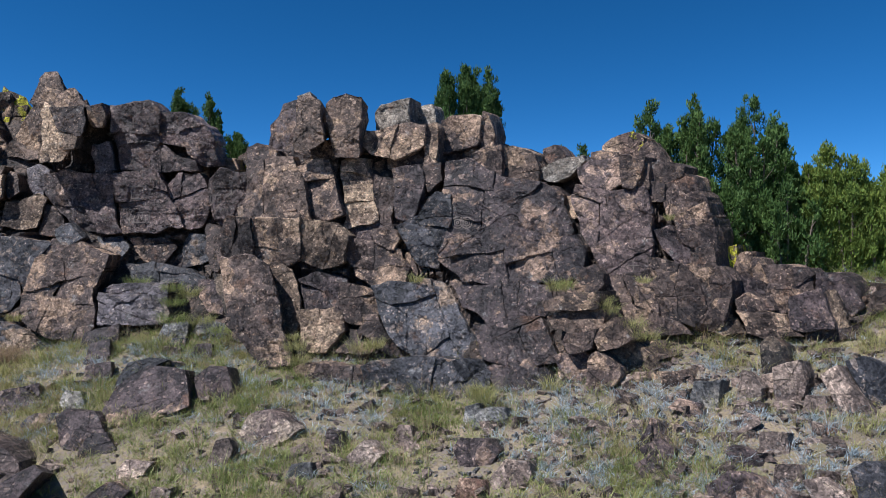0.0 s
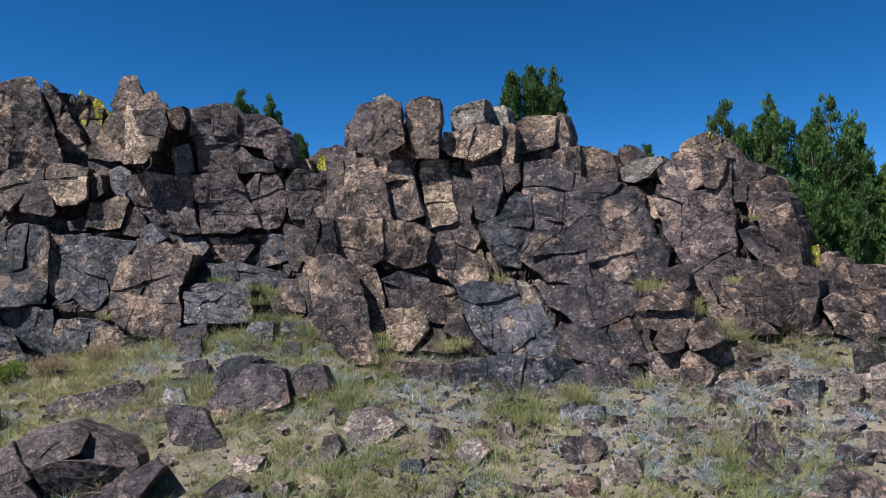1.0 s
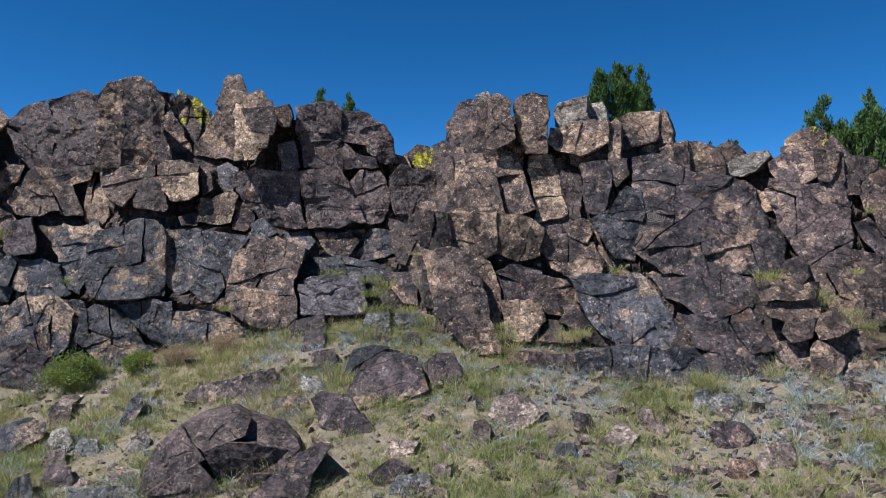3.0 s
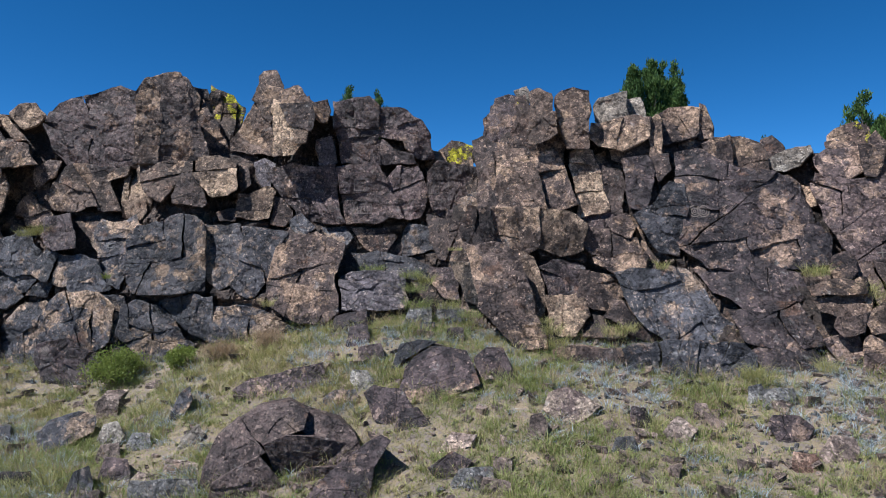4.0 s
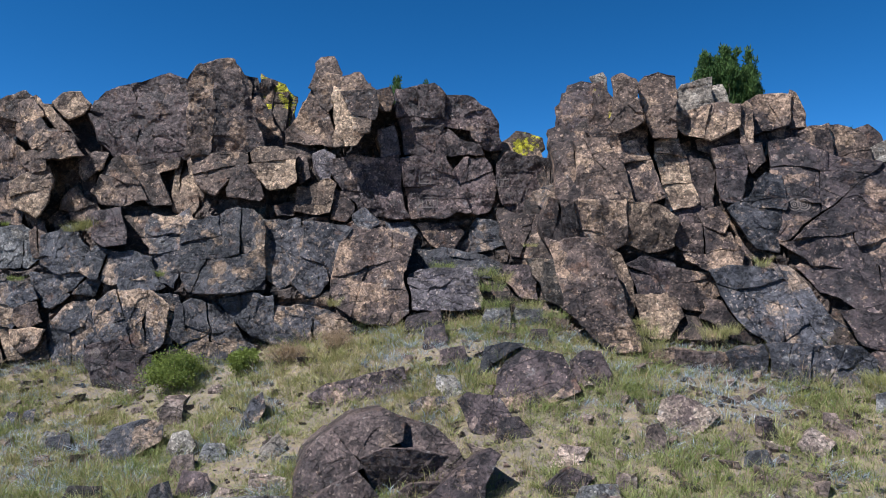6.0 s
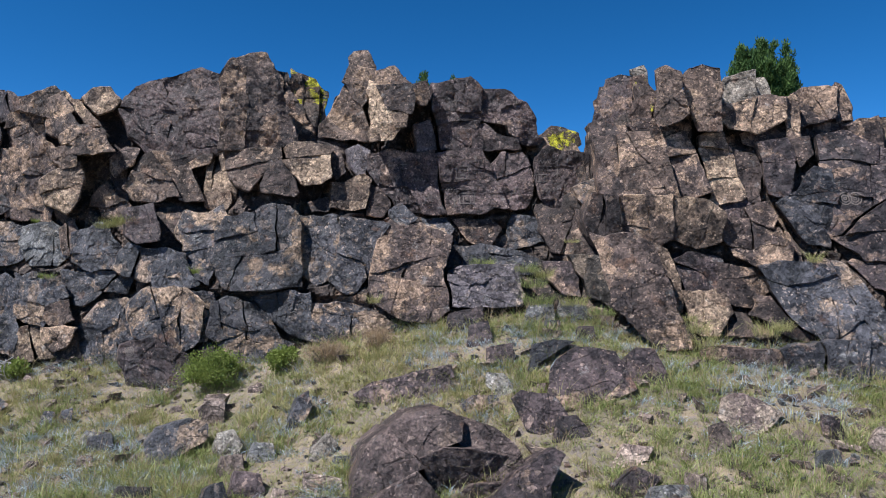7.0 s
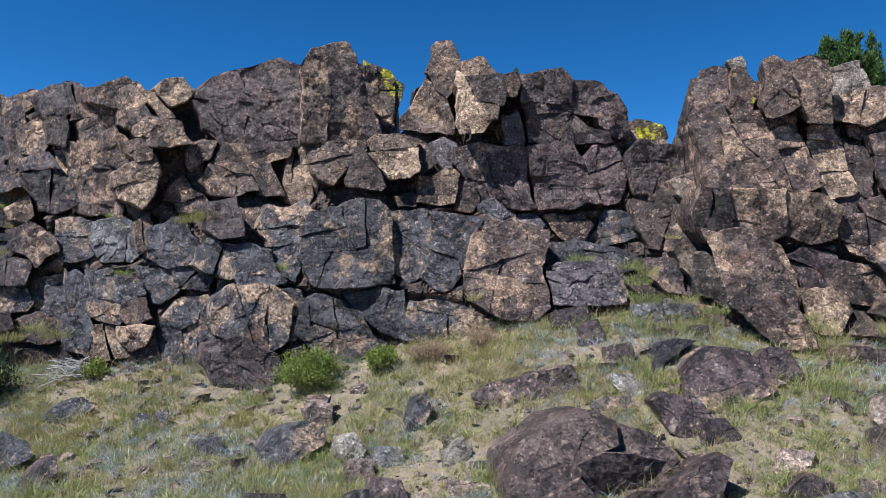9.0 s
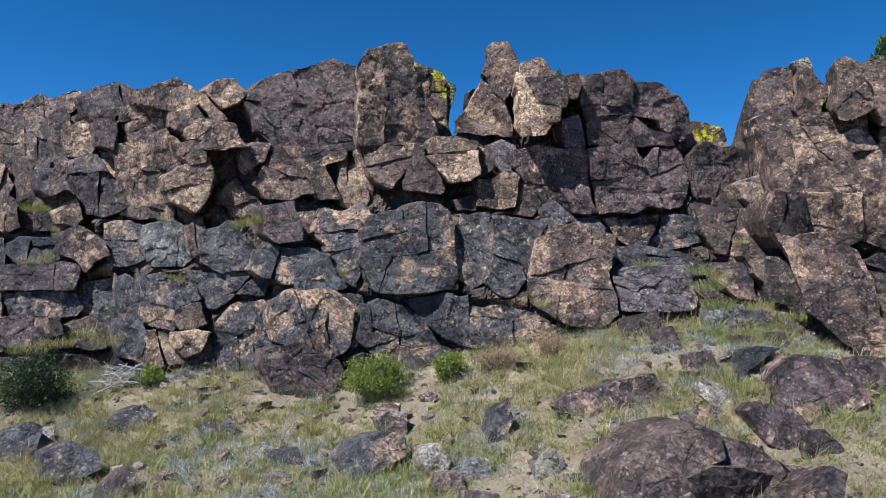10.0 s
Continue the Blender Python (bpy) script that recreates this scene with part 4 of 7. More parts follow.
block(PURPLE, 12.29, -0.06, 0.15, (-15.49, 0.73), (-15.47, 0.97), (-15.06, 1.04), (-14.97, 0.72), (-15.42, 0.52))
block(BROWN, 12.39, -0.12, 0.14, (-15.21, 0.81), (-14.53, 0.98), (-13.95, 0.82), (-13.88, 0.58), (-14.49, 0.42), (-15.07, 0.50))
block(BLUE, 13.00, -0.17, 0.20, (-16.19, 2.42), (-15.35, 2.41), (-15.12, 2.16), (-15.70, 1.84), (-16.28, 1.92), (-16.69, 2.21))
block(BROWN, 12.30, -0.01, 0.15, (-11.83, 3.81), (-11.59, 4.00), (-11.31, 4.02), (-11.38, 3.70), (-11.62, 3.56), (-11.66, 3.46), (-11.79, 3.61))
block(TANB, 12.25, -0.01, 0.20, (-11.37, 3.66), (-11.24, 3.93), (-11.10, 3.95), (-10.78, 3.57), (-10.47, 3.11), (-11.34, 3.07), (-11.54, 3.26), (-11.46, 3.46))
block(BROWN, 12.42, 0.00, 0.15, (-11.13, 3.99), (-10.39, 3.91), (-10.22, 3.86), (-10.52, 3.66), (-10.79, 3.55), (-11.02, 3.72))
block(TANB, 12.30, -0.00, 0.26, (-10.81, 3.56), (-10.43, 3.71), (-10.26, 3.46), (-10.10, 3.17), (-10.05, 3.05), (-10.53, 3.07), (-10.64, 3.27))
block(TAN, 12.35, -0.05, 0.24, (-10.12, 3.92), (-9.85, 3.94), (-9.61, 3.58), (-9.54, 3.12), (-9.69, 2.70), (-10.06, 2.99), (-10.10, 3.37))
block(TANB, 12.40, -0.01, 0.15, (-10.52, 3.68), (-10.23, 3.88), (-10.02, 3.92), (-10.05, 3.71), (-10.28, 3.66), (-10.42, 3.56))
block(BROWN, 12.70, -0.02, 0.22, (-10.60, 3.62), (-9.99, 3.73), (-10.00, 3.12), (-10.36, 3.22))
block(TANB, 12.10, -0.05, 0.25, (-9.66, 3.90), (-9.13, 3.99), (-8.70, 4.00), (-8.63, 3.81), (-8.88, 3.61), (-9.11, 3.33), (-9.20, 3.19), (-9.39, 3.28), (-9.57, 3.53))
block(BROWN, 12.00, -0.04, 0.28, (-8.88, 3.61), (-8.65, 3.78), (-8.51, 3.70), (-8.31, 3.18), (-8.40, 3.11), (-8.96, 3.18), (-8.99, 3.32))
block(TAN, 11.95, -0.02, 0.28, (-8.55, 3.74), (-8.18, 3.86), (-7.76, 3.82), (-7.71, 3.40), (-7.94, 3.33), (-8.22, 3.33), (-8.40, 3.50))
block(TAN, 12.05, -0.05, 0.34, (-8.55, 3.99), (-8.42, 4.08), (-7.99, 4.06), (-7.79, 3.97), (-7.81, 3.84), (-8.27, 3.81), (-8.48, 3.81))
block(BROWN, 12.10, -0.01, 0.23, (-7.76, 3.88), (-7.62, 3.82), (-7.51, 3.51), (-7.67, 3.40), (-7.73, 3.51))
block(MAUVE, 12.30, -0.02, 0.18, (-7.54, 3.92), (-7.33, 3.99), (-7.13, 3.90), (-7.20, 3.48), (-7.37, 3.46), (-7.52, 3.71))
block(TAN, 12.04, 0.02, 0.25, (-7.76, 3.09), (-7.73, 3.33), (-7.55, 3.34), (-7.20, 3.49), (-7.08, 3.42), (-7.14, 2.90), (-7.53, 2.87), (-7.76, 2.93))
block(BROWN, 12.10, 0.04, 0.27, (-7.10, 3.35), (-6.92, 3.24), (-6.72, 2.95), (-6.88, 2.79), (-7.11, 2.82))
block(BROWN, 12.05, 0.01, 0.28, (-8.13, 3.00), (-7.90, 3.09), (-7.76, 3.05), (-7.81, 2.86), (-8.10, 2.88))
block(BROWN, 12.30, -0.05, 0.28, (-9.25, 3.07), (-9.15, 3.12), (-8.50, 3.21), (-8.26, 3.06), (-8.33, 2.95), (-8.95, 2.93), (-9.20, 2.97))
block(TANB, 12.32, -0.05, 0.15, (-12.18, 3.13), (-12.04, 3.33), (-11.89, 3.42), (-11.73, 3.18), (-11.50, 3.06), (-11.87, 2.94), (-12.14, 2.96))
block(BROWN, 12.40, -0.03, 0.16, (-11.89, 3.60), (-11.62, 3.56), (-11.41, 3.08), (-11.61, 3.08), (-11.79, 3.33))
block(BROWN, 12.75, -0.02, 0.35, (-9.53, 3.96), (-7.71, 4.27), (-7.50, 3.93), (-8.79, 3.88), (-9.50, 3.83))
block(BROWN, 12.55, 0.01, 0.21, (-7.94, 3.60), (-6.86, 3.62), (-6.83, 3.23), (-7.67, 3.25))
block(PURPLE, 12.45, -0.32, 0.24, (-3.20, 4.50), (-3.22, 4.80), (-3.07, 4.95), (-2.96, 5.19), (-2.71, 5.26), (-2.57, 5.21), (-2.55, 4.91), (-2.58, 4.53), (-2.69, 4.43), (-2.72, 4.21), (-3.03, 4.20), (-3.20, 4.35), depth=0.50, taper=0.30)
block(LICHENBIT, 11.95, -0.24, 0.21, (-2.62, 5.07), (-2.45, 5.09), (-2.36, 4.82), (-2.36, 4.24), (-2.57, 4.18), (-2.66, 4.40), (-2.58, 4.68), depth=0.50, taper=0.30)
block(GREY, 12.20, -0.21, 0.18, (-2.61, 5.27), (-2.41, 5.31), (-2.34, 5.20), (-2.34, 5.02), (-2.46, 4.92), (-2.58, 5.14), depth=0.47, taper=0.30)
block(TANB, 11.20, -0.13, 0.20, (-2.43, 4.95), (-2.26, 5.04), (-2.12, 4.94), (-2.08, 4.71), (-2.02, 4.51), (-2.00, 4.29), (-2.10, 4.23), (-2.39, 4.14), (-2.43, 4.33), depth=0.60, taper=0.30)
block(TANB, 11.35, -0.01, 0.19, (-1.88, 4.94), (-1.81, 5.04), (-1.62, 5.11), (-1.38, 5.07), (-1.37, 4.79), (-1.40, 4.54), (-1.38, 4.00), (-1.61, 3.98), (-1.80, 4.05), (-1.86, 4.35), (-1.83, 4.59), (-1.87, 4.74), depth=0.60, taper=0.25)
block(BROWN, 11.90, -0.04, 0.19, (-2.03, 4.79), (-1.72, 4.80), (-1.67, 4.68), (-1.67, 4.38), (-1.93, 3.91), (-2.01, 4.62))
block(PALE, 12.00, -0.00, 0.22, (-1.17, 4.92), (-1.06, 5.08), (-0.60, 5.17), (-0.61, 4.86), (-0.61, 4.68), (-0.99, 4.58), (-1.16, 4.64))
block(PALE, 12.60, -0.07, 0.24, (-0.52, 5.13), (-0.23, 5.16), (-0.13, 4.79), (-0.53, 4.80))
block(TANB, 11.50, -0.03, 0.25, (-1.31, 4.53), (-1.07, 4.51), (-0.69, 4.63), (-0.33, 4.62), (-0.33, 4.27), (-0.72, 4.04), (-0.82, 4.00), (-1.19, 4.11), (-1.33, 4.23))
block(BROWN, 11.65, -0.07, 0.28, (-0.95, 4.04), (-0.66, 4.08), (-0.27, 4.26), (-0.36, 3.80), (-0.63, 3.72), (-0.91, 3.89))
block(TANB, 11.55, -0.09, 0.27, (-0.29, 4.59), (-0.19, 4.66), (-0.06, 4.55), (-0.11, 3.87), (-0.37, 3.79), (-0.32, 4.18))
block(BROWN, 11.92, -0.11, 0.23, (-0.00, 4.69), (0.02, 4.80), (0.41, 4.89), (0.64, 4.86), (0.61, 4.57), (0.56, 4.31), (0.18, 4.22), (-0.04, 4.12))
block(TANB, 11.95, -0.08, 0.19, (0.66, 4.94), (0.76, 4.91), (0.89, 4.57), (0.89, 4.31), (0.61, 4.26))
block(BROWN, 11.20, -0.06, 0.30, (0.48, 4.08), (0.63, 4.16), (0.95, 4.22), (1.01, 3.97), (0.95, 3.55), (0.74, 3.59), (0.51, 3.91))
block(TANB, 11.25, -0.03, 0.35, (0.99, 4.21), (1.18, 4.23), (1.52, 4.08), (1.58, 3.88), (1.53, 3.42), (1.33, 3.51), (0.97, 3.55), (1.05, 3.99))
block(GREY, 11.30, -0.14, 0.42, (1.63, 3.85), (1.87, 3.95), (2.24, 4.09), (2.34, 3.96), (2.07, 3.69), (1.89, 3.60), (1.60, 3.68))
block(BROWN, 11.35, -0.32, 0.38, (-3.34, 4.09), (-3.06, 4.05), (-3.00, 3.64), (-2.91, 2.89), (-3.25, 2.87), (-3.31, 3.55))
block(BROWN, 11.60, -0.32, 0.33, (-3.37, 4.24), (-3.20, 4.32), (-2.68, 3.94), (-2.87, 3.87), (-3.26, 3.88))
block(TANB, 11.15, -0.21, 0.31, (-3.00, 4.02), (-2.50, 4.06), (-2.38, 3.81), (-2.28, 3.61), (-2.20, 3.23), (-2.12, 2.92), (-2.67, 2.93), (-2.95, 3.03))
block(BROWN, 11.20, -0.05, 0.28, (-2.40, 3.88), (-1.97, 4.04), (-1.87, 3.82), (-1.72, 3.33), (-1.64, 3.07), (-2.08, 2.92), (-2.18, 3.33), (-2.29, 3.63))
block(BROWN, 11.65, -0.11, 0.23, (-2.70, 4.28), (-1.76, 4.42), (-1.83, 3.81), (-2.51, 3.95))
block(TAN, 11.30, -0.00, 0.29, (-1.72, 3.95), (-1.33, 3.98), (-1.21, 3.73), (-1.10, 3.24), (-1.09, 2.98), (-1.66, 2.79), (-1.61, 3.34), (-1.70, 3.73))
block(PURPLE, 11.20, -0.01, 0.30, (-1.52, 2.94), (-1.06, 3.03), (-0.96, 2.77), (-1.05, 2.51), (-1.54, 2.62), (-1.63, 2.73))
block(BROWN, 11.30, -0.05, 0.30, (-1.19, 3.79), (-0.87, 3.65), (-0.78, 3.34), (-0.88, 2.87), (-1.08, 2.95), (-1.13, 3.34))
block(BROWN, 11.25, -0.07, 0.31, (-1.06, 2.96), (-0.80, 3.06), (-0.79, 2.77), (-0.99, 2.53), (-0.98, 2.74))
block(PURPLE, 11.20, -0.09, 0.31, (-0.86, 3.84), (-0.42, 3.91), (-0.31, 3.61), (-0.39, 3.23), (-0.51, 2.95), (-0.76, 3.02), (-0.80, 3.38), (-0.85, 3.62))
block(BROWN, 11.30, -0.10, 0.32, (-0.40, 3.89), (-0.04, 3.93), (-0.00, 3.66), (-0.26, 3.45), (-0.31, 3.62))
block(BROWN, 11.75, -0.04, 0.28, (-1.28, 3.96), (-0.68, 4.18), (-0.60, 3.60), (-1.05, 3.55))
block(LICHENBIT, 11.50, -0.14, 0.39, (2.72, 4.30), (2.89, 4.42), (3.22, 4.52), (3.35, 4.41), (3.37, 4.18), (3.26, 3.96), (2.90, 4.02), (2.73, 4.17))
block(BROWN, 11.30, -0.10, 0.38, (3.24, 4.20), (3.41, 4.32), (3.55, 4.02), (3.50, 3.90), (3.24, 3.92))
block(BROWN, 10.95, -0.20, 0.41, (2.41, 4.06), (2.59, 4.13), (2.80, 4.08), (2.83, 3.93), (2.43, 3.86))
block(PLUM, 10.80, -0.19, 0.43, (2.16, 3.78), (2.39, 3.93), (2.86, 3.96), (2.84, 3.56), (2.61, 3.46), (2.27, 3.50), (2.17, 3.64))
block(BROWN, 10.62, -0.15, 0.38, (2.81, 3.96), (3.06, 3.96), (3.05, 3.64), (2.93, 3.48), (2.79, 3.50))
block(TANB, 10.65, -0.12, 0.36, (3.05, 3.76), (3.25, 3.87), (3.22, 3.45), (3.02, 3.43))
block(BROWN, 10.74, -0.07, 0.35, (3.28, 3.91), (3.41, 3.93), (3.75, 3.86), (3.78, 3.69), (3.45, 3.52), (3.18, 3.47))
block(BROWN, 10.68, -0.03, 0.30, (3.45, 3.54), (3.79, 3.69), (3.96, 3.66), (4.00, 3.43), (3.48, 3.31))
block(BROWN, 10.60, -0.08, 0.33, (3.23, 3.58), (3.43, 3.53), (3.39, 3.27), (3.22, 3.25))
block(BROWN, 10.55, -0.00, 0.29, (3.40, 3.29), (3.51, 3.31), (4.00, 3.42), (4.07, 3.20), (3.71, 3.07), (3.45, 3.10))
block(BROWN, 10.45, 0.05, 0.27, (3.52, 3.08), (4.06, 3.22), (4.13, 2.99), (3.80, 2.85), (3.57, 2.85))
block(BROWN, 10.35, 0.08, 0.27, (3.55, 2.85), (3.83, 2.86), (4.13, 2.97), (4.10, 2.50), (3.90, 2.44), (3.61, 2.59))
block(PURPLE, 10.30, 0.07, 0.30, (3.22, 2.79), (3.45, 2.86), (3.66, 2.59), (3.77, 2.27), (3.55, 2.21), (3.37, 2.48))
block(PURPLE, 10.25, 0.11, 0.29, (3.63, 2.61), (3.91, 2.50), (3.91, 2.25), (3.75, 2.17), (3.54, 2.32))
block(BROWN, 10.61, 0.04, 0.30, (4.51, 2.19), (4.65, 2.39), (4.83, 2.45), (4.83, 2.15), (4.69, 2.07), (4.52, 2.08))
block(BROWN, 10.51, 0.01, 0.30, (4.77, 2.35), (4.93, 2.32), (5.05, 2.01), (4.76, 2.05))
block(PURPLE, 10.40, 0.05, 0.34, (4.39, 2.07), (4.64, 2.09), (4.88, 2.05), (5.02, 1.78), (4.58, 1.70), (4.52, 1.75))
block(BROWN, 9.99, 0.06, 0.36, (4.32, 1.77), (4.80, 1.81), (4.88, 1.63), (4.42, 1.59), (4.29, 1.60))
block(BROWN, 10.40, -0.03, 0.32, (4.90, 2.26), (5.33, 2.25), (5.35, 2.05), (5.15, 1.95), (4.95, 1.99))
block(BROWN, 10.26, -0.07, 0.29, (5.27, 2.22), (5.50, 2.25), (5.58, 2.14), (5.30, 2.01))
block(BROWN, 10.23, -0.06, 0.32, (5.25, 2.01), (5.58, 2.13), (5.57, 1.80), (5.35, 1.75), (5.18, 1.91))
block(PURPLE, 9.87, -0.05, 0.34, (5.06, 1.82), (5.25, 1.88), (5.53, 1.90), (5.57, 1.66), (5.61, 1.37), (5.39, 1.35), (5.02, 1.37), (5.04, 1.62))
block(TANB, 9.81, 0.04, 0.36, (4.28, 1.58), (4.63, 1.60), (4.93, 1.54), (5.02, 1.25), (4.65, 1.21), (4.40, 1.29))
block(PURPLE, 10.14, -0.08, 0.24, (5.62, 2.14), (5.84, 2.14), (6.06, 1.98), (6.23, 1.65), (6.05, 1.60), (5.85, 1.71), (5.60, 1.79))
block(TAN, 9.97, -0.07, 0.27, (5.65, 1.86), (5.77, 1.90), (5.85, 1.65), (5.92, 1.36), (5.71, 1.36), (5.64, 1.57))
block(BROWN, 9.87, -0.05, 0.25, (5.32, 1.35), (5.98, 1.38), (6.01, 1.22), (5.35, 1.16))
block(TAN, 9.96, 0.12, 0.37, (4.04, 1.54), (4.28, 1.51), (4.40, 1.27), (3.96, 1.26))
block(BROWN, 10.18, -0.05, 0.34, (4.89, 2.01), (5.64, 1.87), (5.58, 1.70), (4.83, 1.51))
block(BROWN, 13.99, -0.10, 0.19, (-17.44, 5.13), (-16.99, 5.06), (-16.82, 4.47), (-16.60, 3.71), (-17.31, 3.68))
block(BROWN, 14.07, -0.11, 0.21, (-16.97, 4.92), (-16.83, 5.18), (-16.60, 5.34), (-16.24, 5.18), (-16.15, 4.74), (-16.52, 4.79), (-16.92, 4.78))
block(PURPLE, 13.92, -0.18, 0.25, (-17.00, 4.80), (-16.54, 4.86), (-16.23, 4.72), (-16.15, 4.38), (-15.89, 3.71), (-16.68, 3.84), (-16.71, 3.93))
block(BROWN, 13.68, -0.26, 0.26, (-16.27, 4.90), (-15.91, 5.01), (-15.55, 4.46), (-15.40, 3.85), (-15.92, 3.72), (-16.18, 4.42))
block(TANB, 14.31, -0.20, 0.24, (-16.48, 5.27), (-16.10, 5.45), (-15.50, 5.32), (-15.52, 5.17), (-16.24, 4.90))
block(PURPLE, 13.30, -0.26, 0.09, (-15.28, 5.15), (-14.94, 5.32), (-14.43, 5.31), (-14.15, 5.18), (-14.12, 4.79), (-14.71, 4.67), (-15.08, 4.75))
block(BROWN, 12.91, -0.23, 0.02, (-14.11, 5.18), (-13.70, 5.09), (-13.70, 4.89), (-14.08, 4.85))
block(TANB, 13.38, -0.25, 0.18, (-15.75, 4.49), (-15.11, 4.70), (-14.94, 4.57), (-14.87, 4.34), (-14.97, 3.92), (-15.57, 3.99))
block(BROWN, 12.99, -0.20, 0.08, (-15.04, 4.74), (-14.47, 4.77), (-14.33, 4.37), (-14.35, 4.02), (-14.74, 4.14), (-14.85, 4.55))
block(BROWN, 12.98, -0.23, 0.01, (-14.32, 4.82), (-13.75, 4.94), (-13.52, 4.83), (-13.42, 4.20), (-13.79, 4.02), (-14.20, 4.07), (-14.35, 4.50))
block(TANB, 12.62, -0.19, 0.03, (-13.82, 5.04), (-13.37, 5.17), (-13.09, 5.25), (-12.87, 5.11), (-12.89, 4.72), (-13.19, 4.63), (-13.53, 4.75), (-13.76, 4.81))
block(TANB, 12.54, -0.13, 0.07, (-13.19, 5.00), (-12.85, 5.11), (-12.62, 4.71), (-12.96, 4.62), (-13.18, 4.63))
block(TAN, 12.60, -0.05, 0.11, (-12.89, 5.17), (-12.70, 5.03), (-12.14, 4.47), (-12.31, 4.42), (-12.66, 4.68), (-12.82, 4.89))
block(TAN, 12.70, 0.01, 0.12, (-12.55, 5.07), (-12.39, 5.23), (-12.08, 5.19), (-11.92, 4.99), (-12.04, 4.74), (-12.26, 4.69), (-12.49, 4.88))
block(BROWN, 12.45, -0.13, 0.07, (-13.17, 4.59), (-12.67, 4.67), (-12.37, 4.34), (-12.69, 4.26), (-13.11, 4.34))
block(TANB, 12.12, -0.01, 0.13, (-12.71, 4.27), (-12.50, 4.41), (-12.14, 4.41), (-11.83, 4.16), (-11.63, 3.92), (-11.89, 3.88), (-12.23, 3.88), (-12.60, 3.96))
block(BROWN, 12.42, -0.23, 0.03, (-13.42, 4.14), (-13.17, 4.28), (-12.87, 3.99), (-12.79, 3.81), (-12.88, 3.49), (-13.27, 3.59), (-13.42, 3.89))
block(TANB, 12.12, -0.11, 0.07, (-12.90, 3.99), (-12.59, 4.00), (-12.31, 3.92), (-12.35, 3.66), (-12.63, 3.64), (-12.81, 3.77))
block(TAN, 12.12, -0.13, 0.08, (-13.03, 3.46), (-12.70, 3.62), (-12.32, 3.71), (-12.21, 3.35), (-12.30, 3.09), (-12.52, 2.87), (-12.85, 3.00), (-12.97, 3.20))
block(DEEP, 13.05, -0.25, 0.04, (-14.01, 3.67), (-13.51, 3.87), (-13.18, 3.41), (-13.25, 3.34), (-13.94, 3.39))
block(DEEP, 12.94, -0.24, 0.01, (-14.05, 3.97), (-13.49, 4.00), (-13.42, 3.82), (-13.92, 3.63))
block(DEEP, 12.89, -0.08, 0.13, (-15.27, 3.56), (-14.63, 3.68), (-14.20, 3.34), (-13.85, 3.05), (-14.35, 2.85), (-14.81, 2.82), (-15.06, 3.14))
block(DEEP, 12.99, -0.14, 0.13, (-15.30, 3.83), (-14.74, 3.94), (-14.49, 3.63), (-15.23, 3.59))
block(DEEP, 12.85, -0.21, 0.16, (-15.89, 3.66), (-15.43, 3.69), (-15.11, 3.26), (-15.50, 3.19), (-15.78, 3.32))
block(TAN, 12.80, -0.14, 0.16, (-15.45, 2.88), (-15.02, 3.10), (-14.83, 2.75), (-14.99, 2.62), (-15.33, 2.68))
block(TANB, 13.11, -0.13, 0.06, (-14.73, 4.00), (-14.24, 3.98), (-14.09, 3.65), (-14.18, 3.46), (-14.63, 3.56))
block(DEEP, 13.24, -0.14, 0.10, (-14.29, 3.48), (-14.02, 3.39), (-13.86, 3.13), (-14.23, 3.12))
block(BROWN, 12.75, -0.24, 0.05, (-14.42, 4.12), (-13.02, 4.03), (-13.15, 2.70), (-14.19, 2.82))
block(BROWN, 13.35, -0.23, 0.16, (-16.73, 3.97), (-15.20, 3.89), (-15.08, 2.47), (-16.55, 2.64))
block(BROWN, 12.70, -0.04, 0.11, (-12.68, 4.00), (-12.00, 4.08), (-11.87, 3.13), (-12.64, 3.20))
block(BROWN, 12.95, 0.01, 0.14, (-12.32, 4.89), (-11.61, 4.66), (-11.85, 3.92), (-12.35, 4.11))
block(BROWN, 11.95, -0.10, 0.29, (-0.26, 4.24), (0.90, 4.38), (0.95, 3.75), (-0.30, 3.69))
block(BROWN, 12.00, -0.00, 0.24, (-2.07, 4.33), (-1.01, 4.32), (-1.04, 3.70), (-2.09, 3.71))
block(BROWN, 11.80, -0.18, 0.44, (1.78, 4.01), (2.64, 3.91), (2.56, 3.50), (1.69, 3.55))
block(BROWN, 12.85, 0.11, 0.04, (-6.50, 4.47), (-5.51, 4.48), (-5.51, 3.78), (-6.49, 3.77))

cut_blocks()


